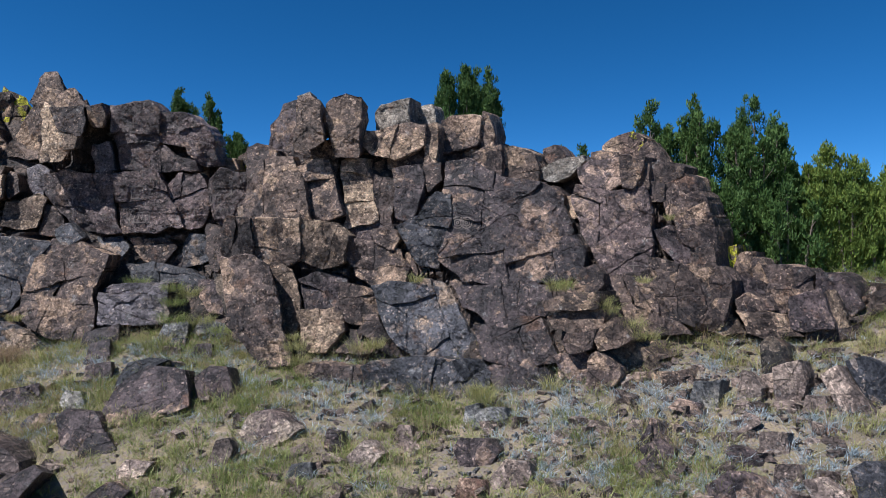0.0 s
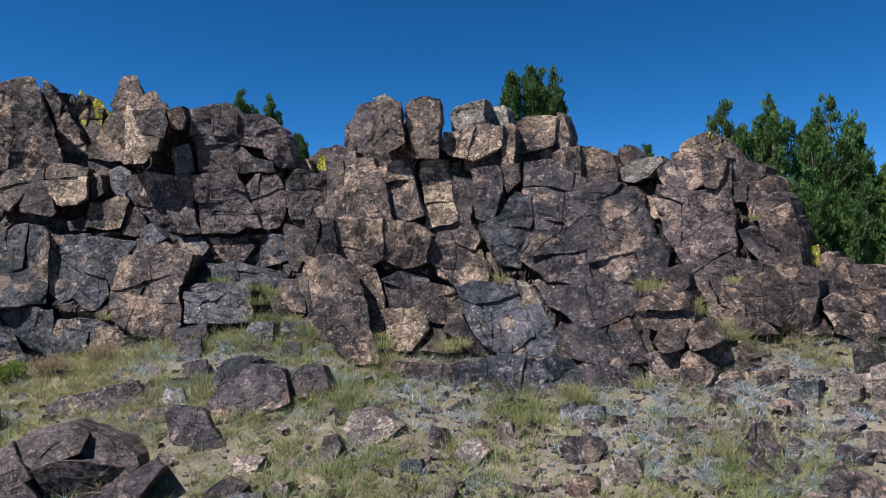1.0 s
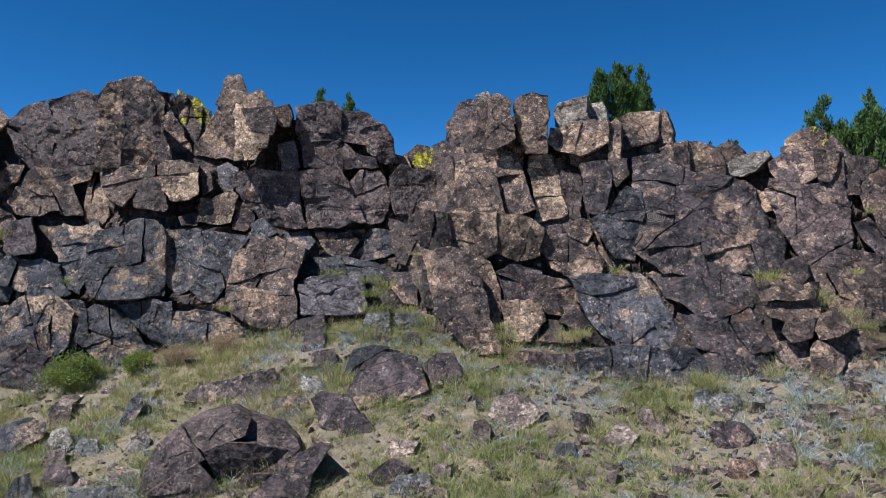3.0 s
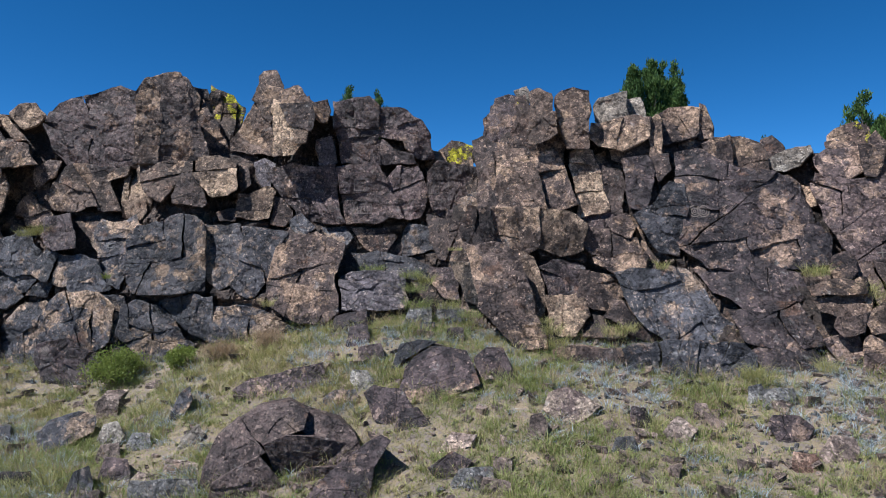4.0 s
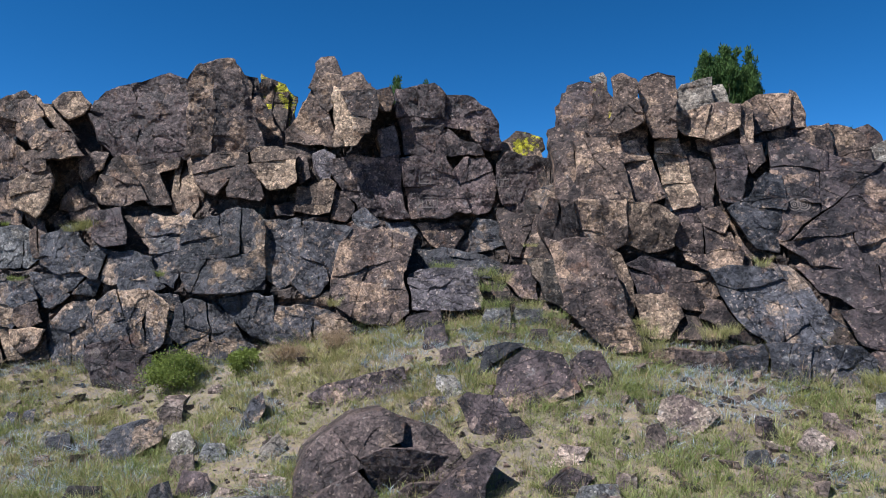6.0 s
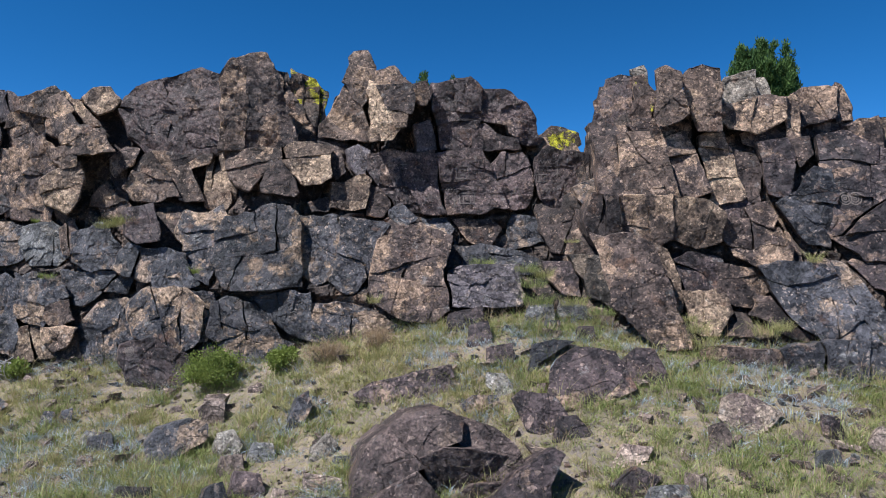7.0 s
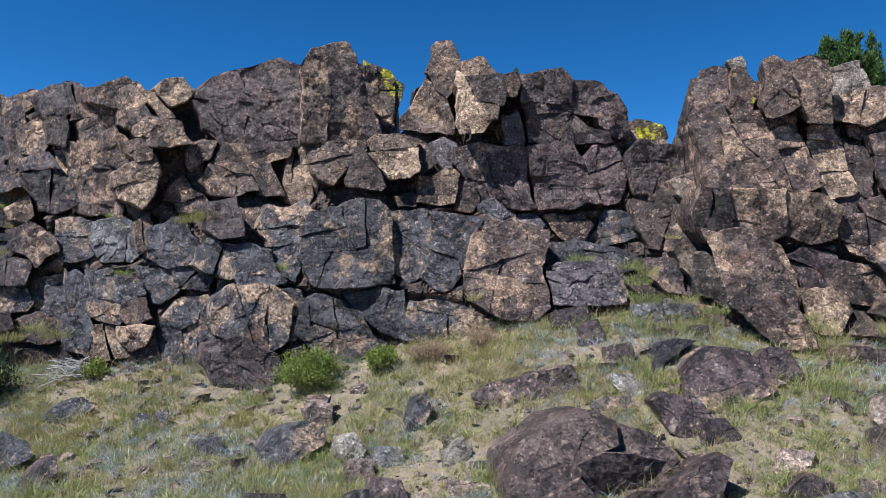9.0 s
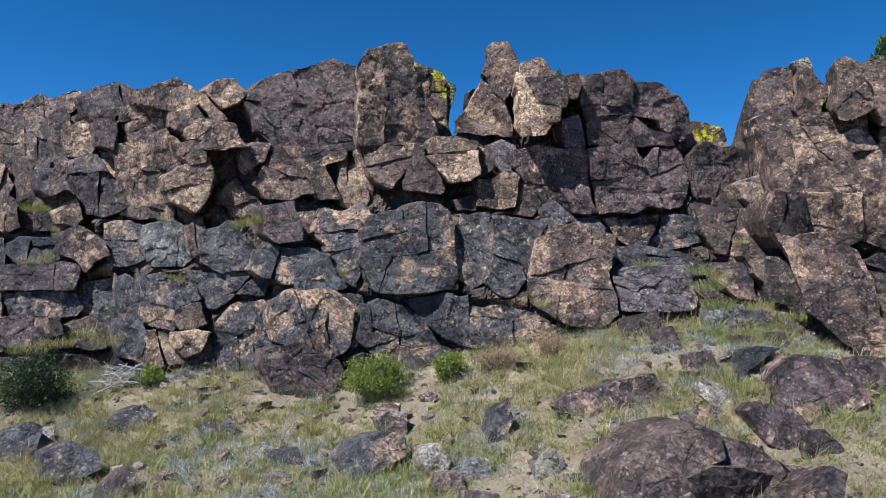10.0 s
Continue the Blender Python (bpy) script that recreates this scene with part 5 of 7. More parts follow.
# ---- the core of the cliff behind its blocks ----
def build_core():
    """The solid rock that shows dark in the joints, following the blocks in front of it."""
    step = 0.05
    xs = np.arange(-18.5, 7.6, step)
    tops = []
    for x in xs:
        z = -9.0
        for _, c, *_, thick in BLOCKS:
            if thick > 0.46 and c[:, 0].min() + 0.08 < x < c[:, 0].max() - 0.08:
                upper = c[:, 1].max()
                near = [zz for xx, zz in c if abs(xx - x) < 0.35]
                z = max(z, (max(near) if near else upper) - 0.16)
        tops.append(z)
    tops = np.array(tops)
    foot = slope(xs, cliff_line(xs)) - 0.5
    tops = np.maximum(tops, foot + 0.3)
    tops = np.minimum(tops, np.minimum(np.roll(tops, 1), np.roll(tops, -1)) + 0.45)
    rows = 96
    verts = []
    for k in range(rows + 1):
        z = foot + (tops - foot) * k / rows
        top = np.zeros(len(xs))
        weight = np.full(len(xs), 1e-9)
        for _, c, y0, slant, lean, mid, thick in BLOCKS:
            if thick < 0.46:
                continue
            lo, hi = c.min(0), c.max(0)
            dx = np.maximum(0, np.maximum(lo[0] - xs, xs - hi[0]))
            dz = np.maximum(0, np.maximum(lo[1] - z, z - hi[1]))
            w = np.exp(-(dx * dx + dz * dz) / (2 * 0.12 ** 2)) * math.exp(1.2 * (y0 - 11))
            top += w * (y0 + slant * (np.clip(xs, lo[0], hi[0]) - mid[0]) + lean * (np.clip(z, lo[1], hi[1]) - mid[2]))
            weight += w
        y = top / weight
        free = np.full(len(xs), 0.3)
        at = np.stack([xs, z], 1)
        for _, c, *_ in BLOCKS:
            if c[:, 1].min() - 0.3 < z.max() and c[:, 1].max() + 0.3 > z.min():
                for a, b in zip(c, np.roll(c, -1, 0)):
                    t = np.clip(((at - a) @ (b - a)) / max(1e-9, (b - a) @ (b - a)), 0, 1)
                    free = np.minimum(free, np.hypot(*(a + t[:, None] * (b - a) - at).T))
                free[inside(c, at)] = 0
        y = np.where(weight > 1e-6, y, 12.5) + 0.19 - 0.15 * smooth(0.04, 0.12, free)
        verts.append(np.stack([xs, y, z], 1))
    for d, drop in ((0.25, 0.2), (0.7, 0.8), (2.4, 4.0)):
        last = verts[rows].copy()
        last[:, 1] += d
        last[:, 2] -= drop
        verts.append(last)
    v = np.concatenate(verts)
    v = v + 0.02 * np.stack([facet_noise(v * 6 + 31 * k, 70 + k) for k in range(3)], 1)
    v[:, 1] += 0.05 * (facet_noise(v * 2.0, 77) + 0.6) + 0.05 * facet_noise(v * 5.0, 78)
    n, m = len(xs), len(verts)
    i = (np.arange(m - 1)[:, None] * n + np.arange(n - 1)).ravel()
    tris = np.concatenate([np.stack([i, i + 1, i + n + 1], 1), np.stack([i, i + n + 1, i + n], 1)])
    ob = new("cliff", tri_mesh("cliff", v, tris, CORE))
    tagged(ob, "long cliff of fractured dark basalt blocks", "cliff", kind="structure")
    for b, *_ in BLOCKS:
        b.parent = ob
    return ob


cliff = build_core()

# ---- loose stones on the slope ----
boulder = great_boulder()
loose("slab", PURPLE, 8.82, 0.90, "broad purple-brown slab leaning in the grass", (-4.39, 0.33), (-4.29, 0.68), (-4.17, 0.81), (-3.94, 0.93), (-3.47, 0.90), (-3.30, 0.51), (-3.68, 0.42), (-4.16, 0.29))
loose("slab", BLUE, 9.57, 0.90, "dark blue-grey slab wedged behind the broad slab", (-4.55, 0.61), (-4.44, 0.90), (-4.19, 0.96), (-3.93, 0.92), (-4.14, 0.83), (-4.39, 0.73))
loose("rock", PURPLE, 9.14, 0.50, "angular brown rock in the grass", (-3.35, 0.75), (-3.17, 0.89), (-2.96, 0.87), (-2.78, 0.56), (-2.98, 0.44), (-3.25, 0.48))
loose("rock", BLUEGREY, 9.03, 0.80, "flat grey slab on the grass", (-5.08, 0.46), (-5.05, 0.59), (-4.86, 0.59), (-4.69, 0.40), (-4.87, 0.35))
loose("rock", PURPLE, 8.37, 0.50, "dark rock with a tan weathered top", (-4.78, 0.41), (-4.65, 0.50), (-4.33, 0.48), (-4.16, 0.29), (-4.41, 0.14), (-4.63, 0.20))
loose("rock", PURPLE, 8.15, 0.60, "low dark brown rock in dry grass", (-4.34, 0.10), (-4.27, 0.26), (-4.08, 0.28), (-3.92, 0.15), (-4.12, 0.08))
loose("rock", BLUE, 8.71, 0.60, "low blue-grey rock in the grass", (-5.38, 0.27), (-5.24, 0.36), (-4.98, 0.37), (-4.90, 0.25), (-5.19, 0.19))
loose("rock", CHIP, 8.27, 0.60, "chipped brown boulder with pale flake scars", (-2.46, 0.28), (-2.38, 0.44), (-2.18, 0.50), (-1.96, 0.41), (-1.76, 0.31), (-2.00, 0.22), (-2.25, 0.11))
loose("rock", STONE, 7.89, 0.50, "upright pinkish-brown stone in the grass", (-2.72, 0.06), (-2.65, 0.25), (-2.53, 0.27), (-2.46, 0.16), (-2.58, -0.02))
loose("rock", PURPLE, 9.67, 0.30, "small brown block with honeycomb banding", (-5.07, 0.69), (-5.07, 0.83), (-4.76, 0.91), (-4.69, 0.72), (-4.98, 0.65))
loose("rock", PINK, 7.77, 0.60, "pinkish tan boulder on dry grass", (-1.09, 0.13), (-0.90, 0.28), (-0.69, 0.16), (-0.78, 0.10), (-0.91, -0.02))
loose("rock", PURPLE, 7.73, 0.50, "dark purple boulder with tan edges", (0.12, 0.21), (0.20, 0.33), (0.49, 0.32), (0.62, 0.21), (0.42, 0.03), (0.23, 0.08))
loose("rock", BLUEGREY, 8.56, 0.40, "pale grey layered slab on the slope", (0.38, 0.34), (0.41, 0.48), (0.76, 0.49), (0.81, 0.35), (0.54, 0.31))
loose("rock", BLUEGREY, 8.76, 0.40, "pale grey layered slab on the slope", (0.26, 0.36), (0.29, 0.48), (0.45, 0.51), (0.48, 0.40), (0.35, 0.33))
loose("rock", PURPLE, 8.11, 0.40, "small brown block in the grass", (-1.40, 0.17), (-1.38, 0.32), (-1.21, 0.30), (-1.15, 0.12), (-1.30, 0.09))
loose("rock", STONE, 7.36, 0.50, "brown boulder with a tan back", (0.52, 0.05), (0.68, 0.21), (0.90, 0.19), (0.93, 0.05), (0.73, -0.06), (0.58, -0.03))
loose("rock", RED, 7.20, 0.50, "reddish brown rock in the grass", (0.13, -0.07), (0.19, 0.04), (0.40, 0.04), (0.47, -0.07), (0.27, -0.14))
loose("rock", STONE, 8.29, 0.50, "small tan rock in the dirt", (-0.59, 0.19), (-0.54, 0.33), (-0.41, 0.33), (-0.36, 0.20), (-0.49, 0.15))
loose("rock", BLUEGREY, 7.57, 0.50, "blue-grey rock in the grass", (-1.76, -0.05), (-1.69, 0.07), (-1.51, 0.08), (-1.45, -0.02), (-1.61, -0.09))
loose("rock", PURPLE, 7.83, 0.50, "dark purple shard leaning on its neighbours", (2.13, 0.25), (2.40, 0.48), (2.36, 0.32), (2.20, 0.21))
loose("rock", PURPLE, 7.92, 0.50, "dark purple angular rock of a small pile", (2.42, 0.50), (2.58, 0.44), (2.64, 0.30), (2.45, 0.26), (2.38, 0.35))
loose("rock", PURPLE, 7.59, 0.60, "dark purple angular rock of a small pile", (2.20, 0.27), (2.39, 0.36), (2.57, 0.27), (2.45, 0.11), (2.29, 0.17))
loose("rock", PURPLE, 7.38, 0.60, "flat brown rock of a small pile", (2.09, 0.15), (2.23, 0.22), (2.40, 0.08), (2.37, 0.03), (2.17, 0.07))
loose("rock", PURPLE, 8.25, 0.40, "dark brown rock with a hollow under it", (2.76, 0.57), (2.90, 0.67), (3.13, 0.63), (3.20, 0.44), (3.02, 0.42), (2.93, 0.55))
loose("rock", BLUE, 8.01, 0.50, "low dark rock on the slope", (2.76, 0.39), (2.87, 0.47), (3.10, 0.45), (3.09, 0.35), (2.89, 0.32))
loose("rock", PINK, 8.50, 0.40, "pointed rock of pinkish stone", (3.61, 0.65), (3.78, 0.97), (3.97, 0.76), (3.84, 0.56))
loose("rock", BLUEGREY, 8.38, 0.40, "pointed rock of pale grey stone", (3.06, 0.71), (3.13, 0.85), (3.44, 0.87), (3.37, 0.68), (3.24, 0.48), (3.13, 0.57))
loose("rock", STONE, 8.25, 0.60, "flat brown rock on bare soil", (3.48, 0.51), (3.59, 0.65), (3.89, 0.62), (3.87, 0.49), (3.64, 0.45))
loose("rock", DARK, 9.25, 0.60, "blackish weathered stump-like rock", (4.29, 0.93), (4.36, 1.18), (4.51, 1.29), (4.67, 1.18), (4.72, 0.95), (4.51, 0.89))
loose("rock", STONE, 8.56, 0.30, "large pinkish-brown block above a hollow", (4.18, 0.99), (4.51, 1.09), (4.54, 0.82), (4.45, 0.70), (4.19, 0.61), (4.14, 0.75))
loose("rock", STONE, 8.76, 0.40, "small brown block beside a larger one", (4.09, 0.70), (4.13, 0.86), (4.29, 0.89), (4.28, 0.68))
loose("rock", STONE, 8.24, 0.60, "flat brown rock on bare soil", (4.34, 0.53), (4.43, 0.70), (4.64, 0.71), (4.64, 0.52), (4.47, 0.47))
loose("slab", STONE, 8.29, 0.60, "long brown slab tilted down the slope", (4.69, 0.93), (4.96, 1.04), (5.02, 0.79), (5.21, 0.61), (5.12, 0.51), (4.83, 0.48), (4.75, 0.72))
loose("slab", BLUE, 8.52, 0.40, "dark blue-grey slab against the brown slab", (5.10, 1.08), (5.33, 1.15), (5.54, 1.03), (5.65, 0.77), (5.54, 0.60), (5.23, 0.75))
loose("rock", PINK, 7.60, 0.40, "squarish stone of pinkish grey", (3.53, 0.26), (3.58, 0.43), (3.85, 0.44), (3.84, 0.24), (3.70, 0.19))
loose("rock", STONE, 7.67, 0.60, "small tan stone lying on the slope", (4.02, 0.27), (4.12, 0.36), (4.26, 0.34), (4.22, 0.24))
loose("slab", PURPLE, 7.44, 0.70, "thin brown slab lying on the slope", (3.10, 0.28), (3.22, 0.33), (3.49, 0.21), (3.42, 0.09), (3.28, 0.14))
loose("rock", STONE, 7.77, 0.50, "brown rock in the gravel", (3.01, 0.30), (3.18, 0.41), (3.46, 0.38), (3.41, 0.27), (3.18, 0.24))
loose("slab", PURPLE, 6.98, 0.60, "large dark brown slab half buried", (2.71, 0.08), (2.97, 0.20), (3.24, 0.14), (3.40, 0.02), (3.23, -0.11), (2.78, -0.10))
loose("rock", STONE, 7.15, 0.50, "brown block in the grass", (3.45, 0.05), (3.54, 0.20), (3.77, 0.21), (3.78, 0.04), (3.57, -0.00))
loose("slab", STONE, 6.90, 0.70, "brown slab with tan broken edges", (3.72, 0.12), (3.92, 0.15), (4.11, 0.00), (3.98, -0.11), (3.78, -0.04))
loose("rock", BLUE, 6.92, 0.60, "dark blue-grey boulder half buried", (4.19, 0.21), (4.37, 0.29), (4.54, 0.26), (4.65, 0.06), (4.36, -0.10), (4.20, 0.01))
loose("rock", RED, 7.83, 0.60, "small reddish stone on the slope", (4.33, 0.33), (4.40, 0.41), (4.53, 0.41), (4.52, 0.32))
boulder_part("body", boulder, BIGBOULDER, 7.80, 0.10, 0.55, 0.60, (-6.42, -0.60), (-6.35, 0.02), (-6.05, 0.30), (-5.62, 0.36), (-5.10, 0.20), (-4.82, -0.05), (-4.90, -0.60))
boulder_part("cap", boulder, BIGBOULDER, 7.55, 0.05, 1.10, 0.70, (-6.16, 0.28), (-5.96, 0.41), (-5.59, 0.47), (-5.35, 0.37), (-5.36, 0.19), (-5.55, 0.13), (-5.77, 0.04), (-6.03, 0.16))
boulder_part("left_face", boulder, BIGBOULDER, 7.25, -0.25, 0.55, 0.80, (-6.46, -0.17), (-6.37, 0.10), (-6.11, 0.32), (-5.99, 0.20), (-5.72, 0.00), (-6.02, -0.17), (-6.24, -0.30), (-6.46, -0.60))
boulder_part("front_wedge", boulder, BIGBOULDER, 7.05, 0.35, 0.15, 0.80, (-6.24, -0.28), (-5.99, -0.13), (-5.79, -0.04), (-5.53, -0.36), (-5.47, -0.70), (-6.36, -0.70))
boulder_part("dark_face", boulder, BIGBOULDER, 7.42, 0.30, -0.10, 0.70, (-5.78, 0.06), (-5.54, 0.15), (-5.23, 0.12), (-4.87, 0.00), (-5.09, -0.16), (-5.28, -0.26), (-5.58, -0.43), (-5.68, -0.24))
boulder_part("broken_back", boulder, BIGBOULDER, 7.62, 0.10, 0.55, 0.80, (-5.38, 0.35), (-4.99, 0.25), (-4.79, 0.10), (-4.71, -0.05), (-4.81, -0.23), (-5.08, -0.24), (-5.30, 0.02), (-5.42, 0.14))
boulder_part("foot", boulder, BIGBOULDER, 7.30, 0.30, 0.00, 0.60, (-5.53, -0.36), (-5.25, -0.20), (-4.81, -0.21), (-4.94, -0.37), (-5.20, -0.67), (-5.49, -0.67))
loose("slab", PURPLE, 7.01, 0.80, "purple slab leaning against the great boulder", (-5.34, -0.46), (-5.07, -0.25), (-4.79, -0.03), (-4.43, 0.14), (-4.32, 0.08), (-4.50, -0.15), (-4.56, -0.45))
loose("slab", PURPLE, 9.21, 0.50, "long low ledge of purple-brown rock", (-6.79, 0.33), (-6.56, 0.43), (-5.93, 0.57), (-5.58, 0.66), (-5.49, 0.39), (-5.90, 0.30), (-6.37, 0.22))
loose("rock", BLUE, 8.94, 0.40, "upright stone of dark blue-grey", (-7.61, -0.02), (-7.52, 0.25), (-7.40, 0.34), (-7.32, 0.17), (-7.49, -0.09))
loose("rock", PINK, 9.44, 0.50, "flat-topped rock of pinkish stone", (-9.00, -0.01), (-8.89, 0.11), (-8.67, 0.09), (-8.68, -0.13), (-8.85, -0.19))
loose("slab", BLUE, 8.64, 0.60, "blue-grey boulder bedded in the grass", (-9.32, -0.23), (-9.20, -0.08), (-8.85, 0.04), (-8.62, -0.01), (-8.61, -0.18), (-9.01, -0.36), (-9.20, -0.40))
loose("rock", GREY, 8.49, 0.50, "whitish grey stone in the grass", (-8.41, -0.22), (-8.37, -0.06), (-8.19, -0.02), (-8.06, -0.18), (-8.15, -0.33))
loose("rock", BLUEGREY, 8.28, 0.50, "blue-grey stone in silver sage", (-7.93, -0.28), (-7.86, -0.13), (-7.62, -0.13), (-7.57, -0.29))
loose("rock", GREY, 8.09, 0.50, "pale stone with white streaks", (-7.14, -0.25), (-7.09, -0.09), (-6.93, 0.04), (-6.82, -0.08), (-6.98, -0.25))
loose("rock", PINK, 8.07, 0.50, "small pinkish stone in the grass", (-8.18, -0.34), (-8.15, -0.22), (-7.94, -0.21), (-7.87, -0.34), (-8.03, -0.38))
loose("rock", PURPLE, 7.53, 0.50, "dark purple stone bedded in grass", (-7.84, -0.39), (-7.80, -0.22), (-7.54, -0.25), (-7.47, -0.41), (-7.64, -0.45))
loose("rock", PINK, 7.46, 0.40, "pinkish grey block above the sage", (-7.05, -0.33), (-7.01, -0.20), (-6.63, -0.24), (-6.60, -0.37), (-6.88, -0.40))
loose("rock", PINK, 7.38, 0.50, "small pinkish slab beside grey blocks", (-7.39, -0.45), (-7.32, -0.34), (-7.07, -0.34), (-7.03, -0.44))
loose("rock", BLUEGREY, 7.03, 0.30, "low flat block of grey stone", (-7.22, -0.48), (-7.22, -0.31), (-6.49, -0.28), (-6.44, -0.47), (-6.82, -0.50))
loose("rock", BLUE, 7.13, 0.50, "blue-grey stone in thick grass", (-8.01, -0.52), (-7.98, -0.29), (-7.82, -0.22), (-7.72, -0.39), (-7.74, -0.55))
loose("rock", DARK, 7.52, 0.40, "low blackish rock in the grass", (-9.15, -0.52), (-9.09, -0.41), (-8.72, -0.39), (-8.66, -0.52), (-8.91, -0.56))
loose("rock", BLUE, 8.77, 0.60, "low blue-grey rock in the grass", (-10.16, -0.42), (-10.16, -0.24), (-9.92, -0.19), (-9.78, -0.37))
loose("rock", BLUEGREY, 7.90, 0.50, "pale grey stone beside the great boulder", (-6.86, -0.27), (-6.80, -0.15), (-6.59, -0.14), (-6.54, -0.25))
loose("rock", STONE, 7.72, 0.50, "brown stone with tan edges", (-3.79, -0.06), (-3.62, 0.10), (-3.34, 0.06), (-3.48, -0.08))
loose("rock", PURPLE, 7.25, 0.50, "purple-brown stone in sage", (-3.85, -0.16), (-3.62, 0.00), (-3.39, -0.11), (-3.67, -0.28))
loose("rock", BLUEGREY, 7.03, 0.50, "grey stone in sage", (-3.62, -0.26), (-3.50, -0.14), (-3.16, -0.12), (-3.14, -0.29), (-3.44, -0.34))
loose("rock", STONE, 7.26, 0.40, "small broken block of tan stone", (-3.17, -0.25), (-3.10, -0.07), (-2.92, -0.09), (-2.94, -0.24))
loose("rock", STONE, 6.92, 0.40, "small broken block of tan stone", (-3.32, -0.35), (-3.23, -0.19), (-2.96, -0.21), (-2.92, -0.36))
loose("slab", PURPLE, 10.73, 0.50, "thin purple slab on the grassy ledge", (-5.68, 0.99), (-5.63, 1.19), (-5.15, 1.30), (-5.12, 1.10), (-5.43, 0.97))
loose("slab", PURPLE, 10.25, 0.50, "thin purple slab on the grassy ledge", (-5.37, 0.88), (-5.32, 1.06), (-5.06, 1.12), (-5.00, 0.94), (-5.22, 0.84))
loose("rock", BLUEGREY, 10.78, 0.50, "grey stone with lichen spots", (-4.53, 1.10), (-4.43, 1.30), (-4.09, 1.32), (-4.06, 1.12), (-4.28, 1.04))
loose("rock", BLUE, 10.53, 0.50, "small dark stone on the grassy ledge", (-4.29, 0.97), (-4.21, 1.11), (-4.00, 1.11), (-3.99, 0.97))
loose("rock", BLUEGREY, 10.94, 0.60, "pale weathered stone below the buttress", (-4.06, 1.13), (-3.93, 1.36), (-3.55, 1.29), (-3.48, 1.07), (-3.78, 1.05))
loose("rock", PURPLE, 10.33, 0.50, "small brown stone below the buttress", (-3.84, 0.87), (-3.78, 1.04), (-3.55, 1.06), (-3.51, 0.88))
loose("slab", BLUE, 10.21, 0.70, "dark blue-grey slab in the grass", (-13.13, -0.32), (-12.89, -0.16), (-12.56, -0.04), (-12.34, -0.16), (-12.48, -0.27), (-12.93, -0.36))
loose("slab", BLUE, 8.88, 0.60, "dark blue-grey slab in the grass", (-13.05, -0.64), (-13.09, -0.33), (-12.82, -0.20), (-12.45, -0.29), (-12.32, -0.45), (-12.68, -0.57))
loose("slab", BLUE, 9.48, 0.60, "dark blue-grey slab below the bush", (-14.02, -0.60), (-14.07, -0.27), (-13.74, -0.14), (-13.58, -0.20), (-13.54, -0.40), (-13.94, -0.58))
loose("rock", BLUEGREY, 9.70, 0.50, "grey shard beside the dark slab", (-13.84, -0.52), (-13.74, -0.35), (-13.55, -0.24), (-13.47, -0.40), (-13.67, -0.54))
loose("rock", PURPLE, 8.16, 0.50, "brown stone in thick grass", (-11.92, -0.58), (-11.79, -0.40), (-11.63, -0.28), (-11.56, -0.42), (-11.70, -0.60))
loose("rock", BLUE, 9.79, 0.50, "small dark stone on bare soil", (-11.47, -0.28), (-11.42, -0.15), (-11.27, -0.15), (-11.23, -0.27))
loose("rock", BLUE, 9.78, 0.50, "small dark stone on bare soil", (-11.15, -0.25), (-11.14, -0.13), (-11.02, -0.12), (-10.99, -0.24))
loose("rock", BLUEGREY, 9.02, 0.60, "low blue-grey stone in the grass", (-10.48, -0.36), (-10.35, -0.22), (-10.05, -0.25), (-10.01, -0.37))
loose("rock", STONE, 11.52, 0.60, "flat tan stone at the foot of the cliff", (-12.71, 0.10), (-12.53, 0.22), (-12.27, 0.17), (-12.26, 0.06))


# ---- plants ----
def blades(points, height, spread, per, width, rng, lean=0.5, droop=0.35):
    """Grass blades in tufts: arrays of places and triangles. points: roots of the tufts; height: one number a tuft."""
    n = len(points) * per
    root = np.repeat(points, per, 0)
    tall = np.repeat(height, per) * rng.uniform(0.45, 1.1, n)
    ang = rng.uniform(0, 2 * math.pi, n)
    r = np.repeat(spread, per) * np.sqrt(rng.uniform(0, 1, n))
    base = root + np.stack([r * np.cos(ang), r * np.sin(ang), np.full(n, -0.02)], 1)
    a2 = ang + rng.normal(0, 0.7, n)
    out = np.stack([np.cos(a2), np.sin(a2), np.zeros(n)], 1)
    bend = (lean * rng.uniform(0.1, 1.0, n) * tall)[:, None]
    up = np.array((0, 0, 1.0))
    mid = base + out * bend * 0.3 + up * (tall * 0.5)[:, None]
    tip = base + out * bend * 1.2 + up * (tall * (1 - droop * rng.uniform(0, 1, n) ** 2))[:, None]
    a3 = rng.uniform(0, math.pi, n)
    w = np.stack([np.cos(a3), np.sin(a3), np.zeros(n)], 1) * (width * rng.uniform(0.6, 1.3, n))[:, None]
    v = np.stack([base, mid - w, mid + w, tip], 1).reshape(-1, 3)
    i = np.arange(n)[:, None, None] * 4
    t = (i + np.array([[0, 2, 1], [1, 2, 3]])).reshape(-1, 3)
    return v, t


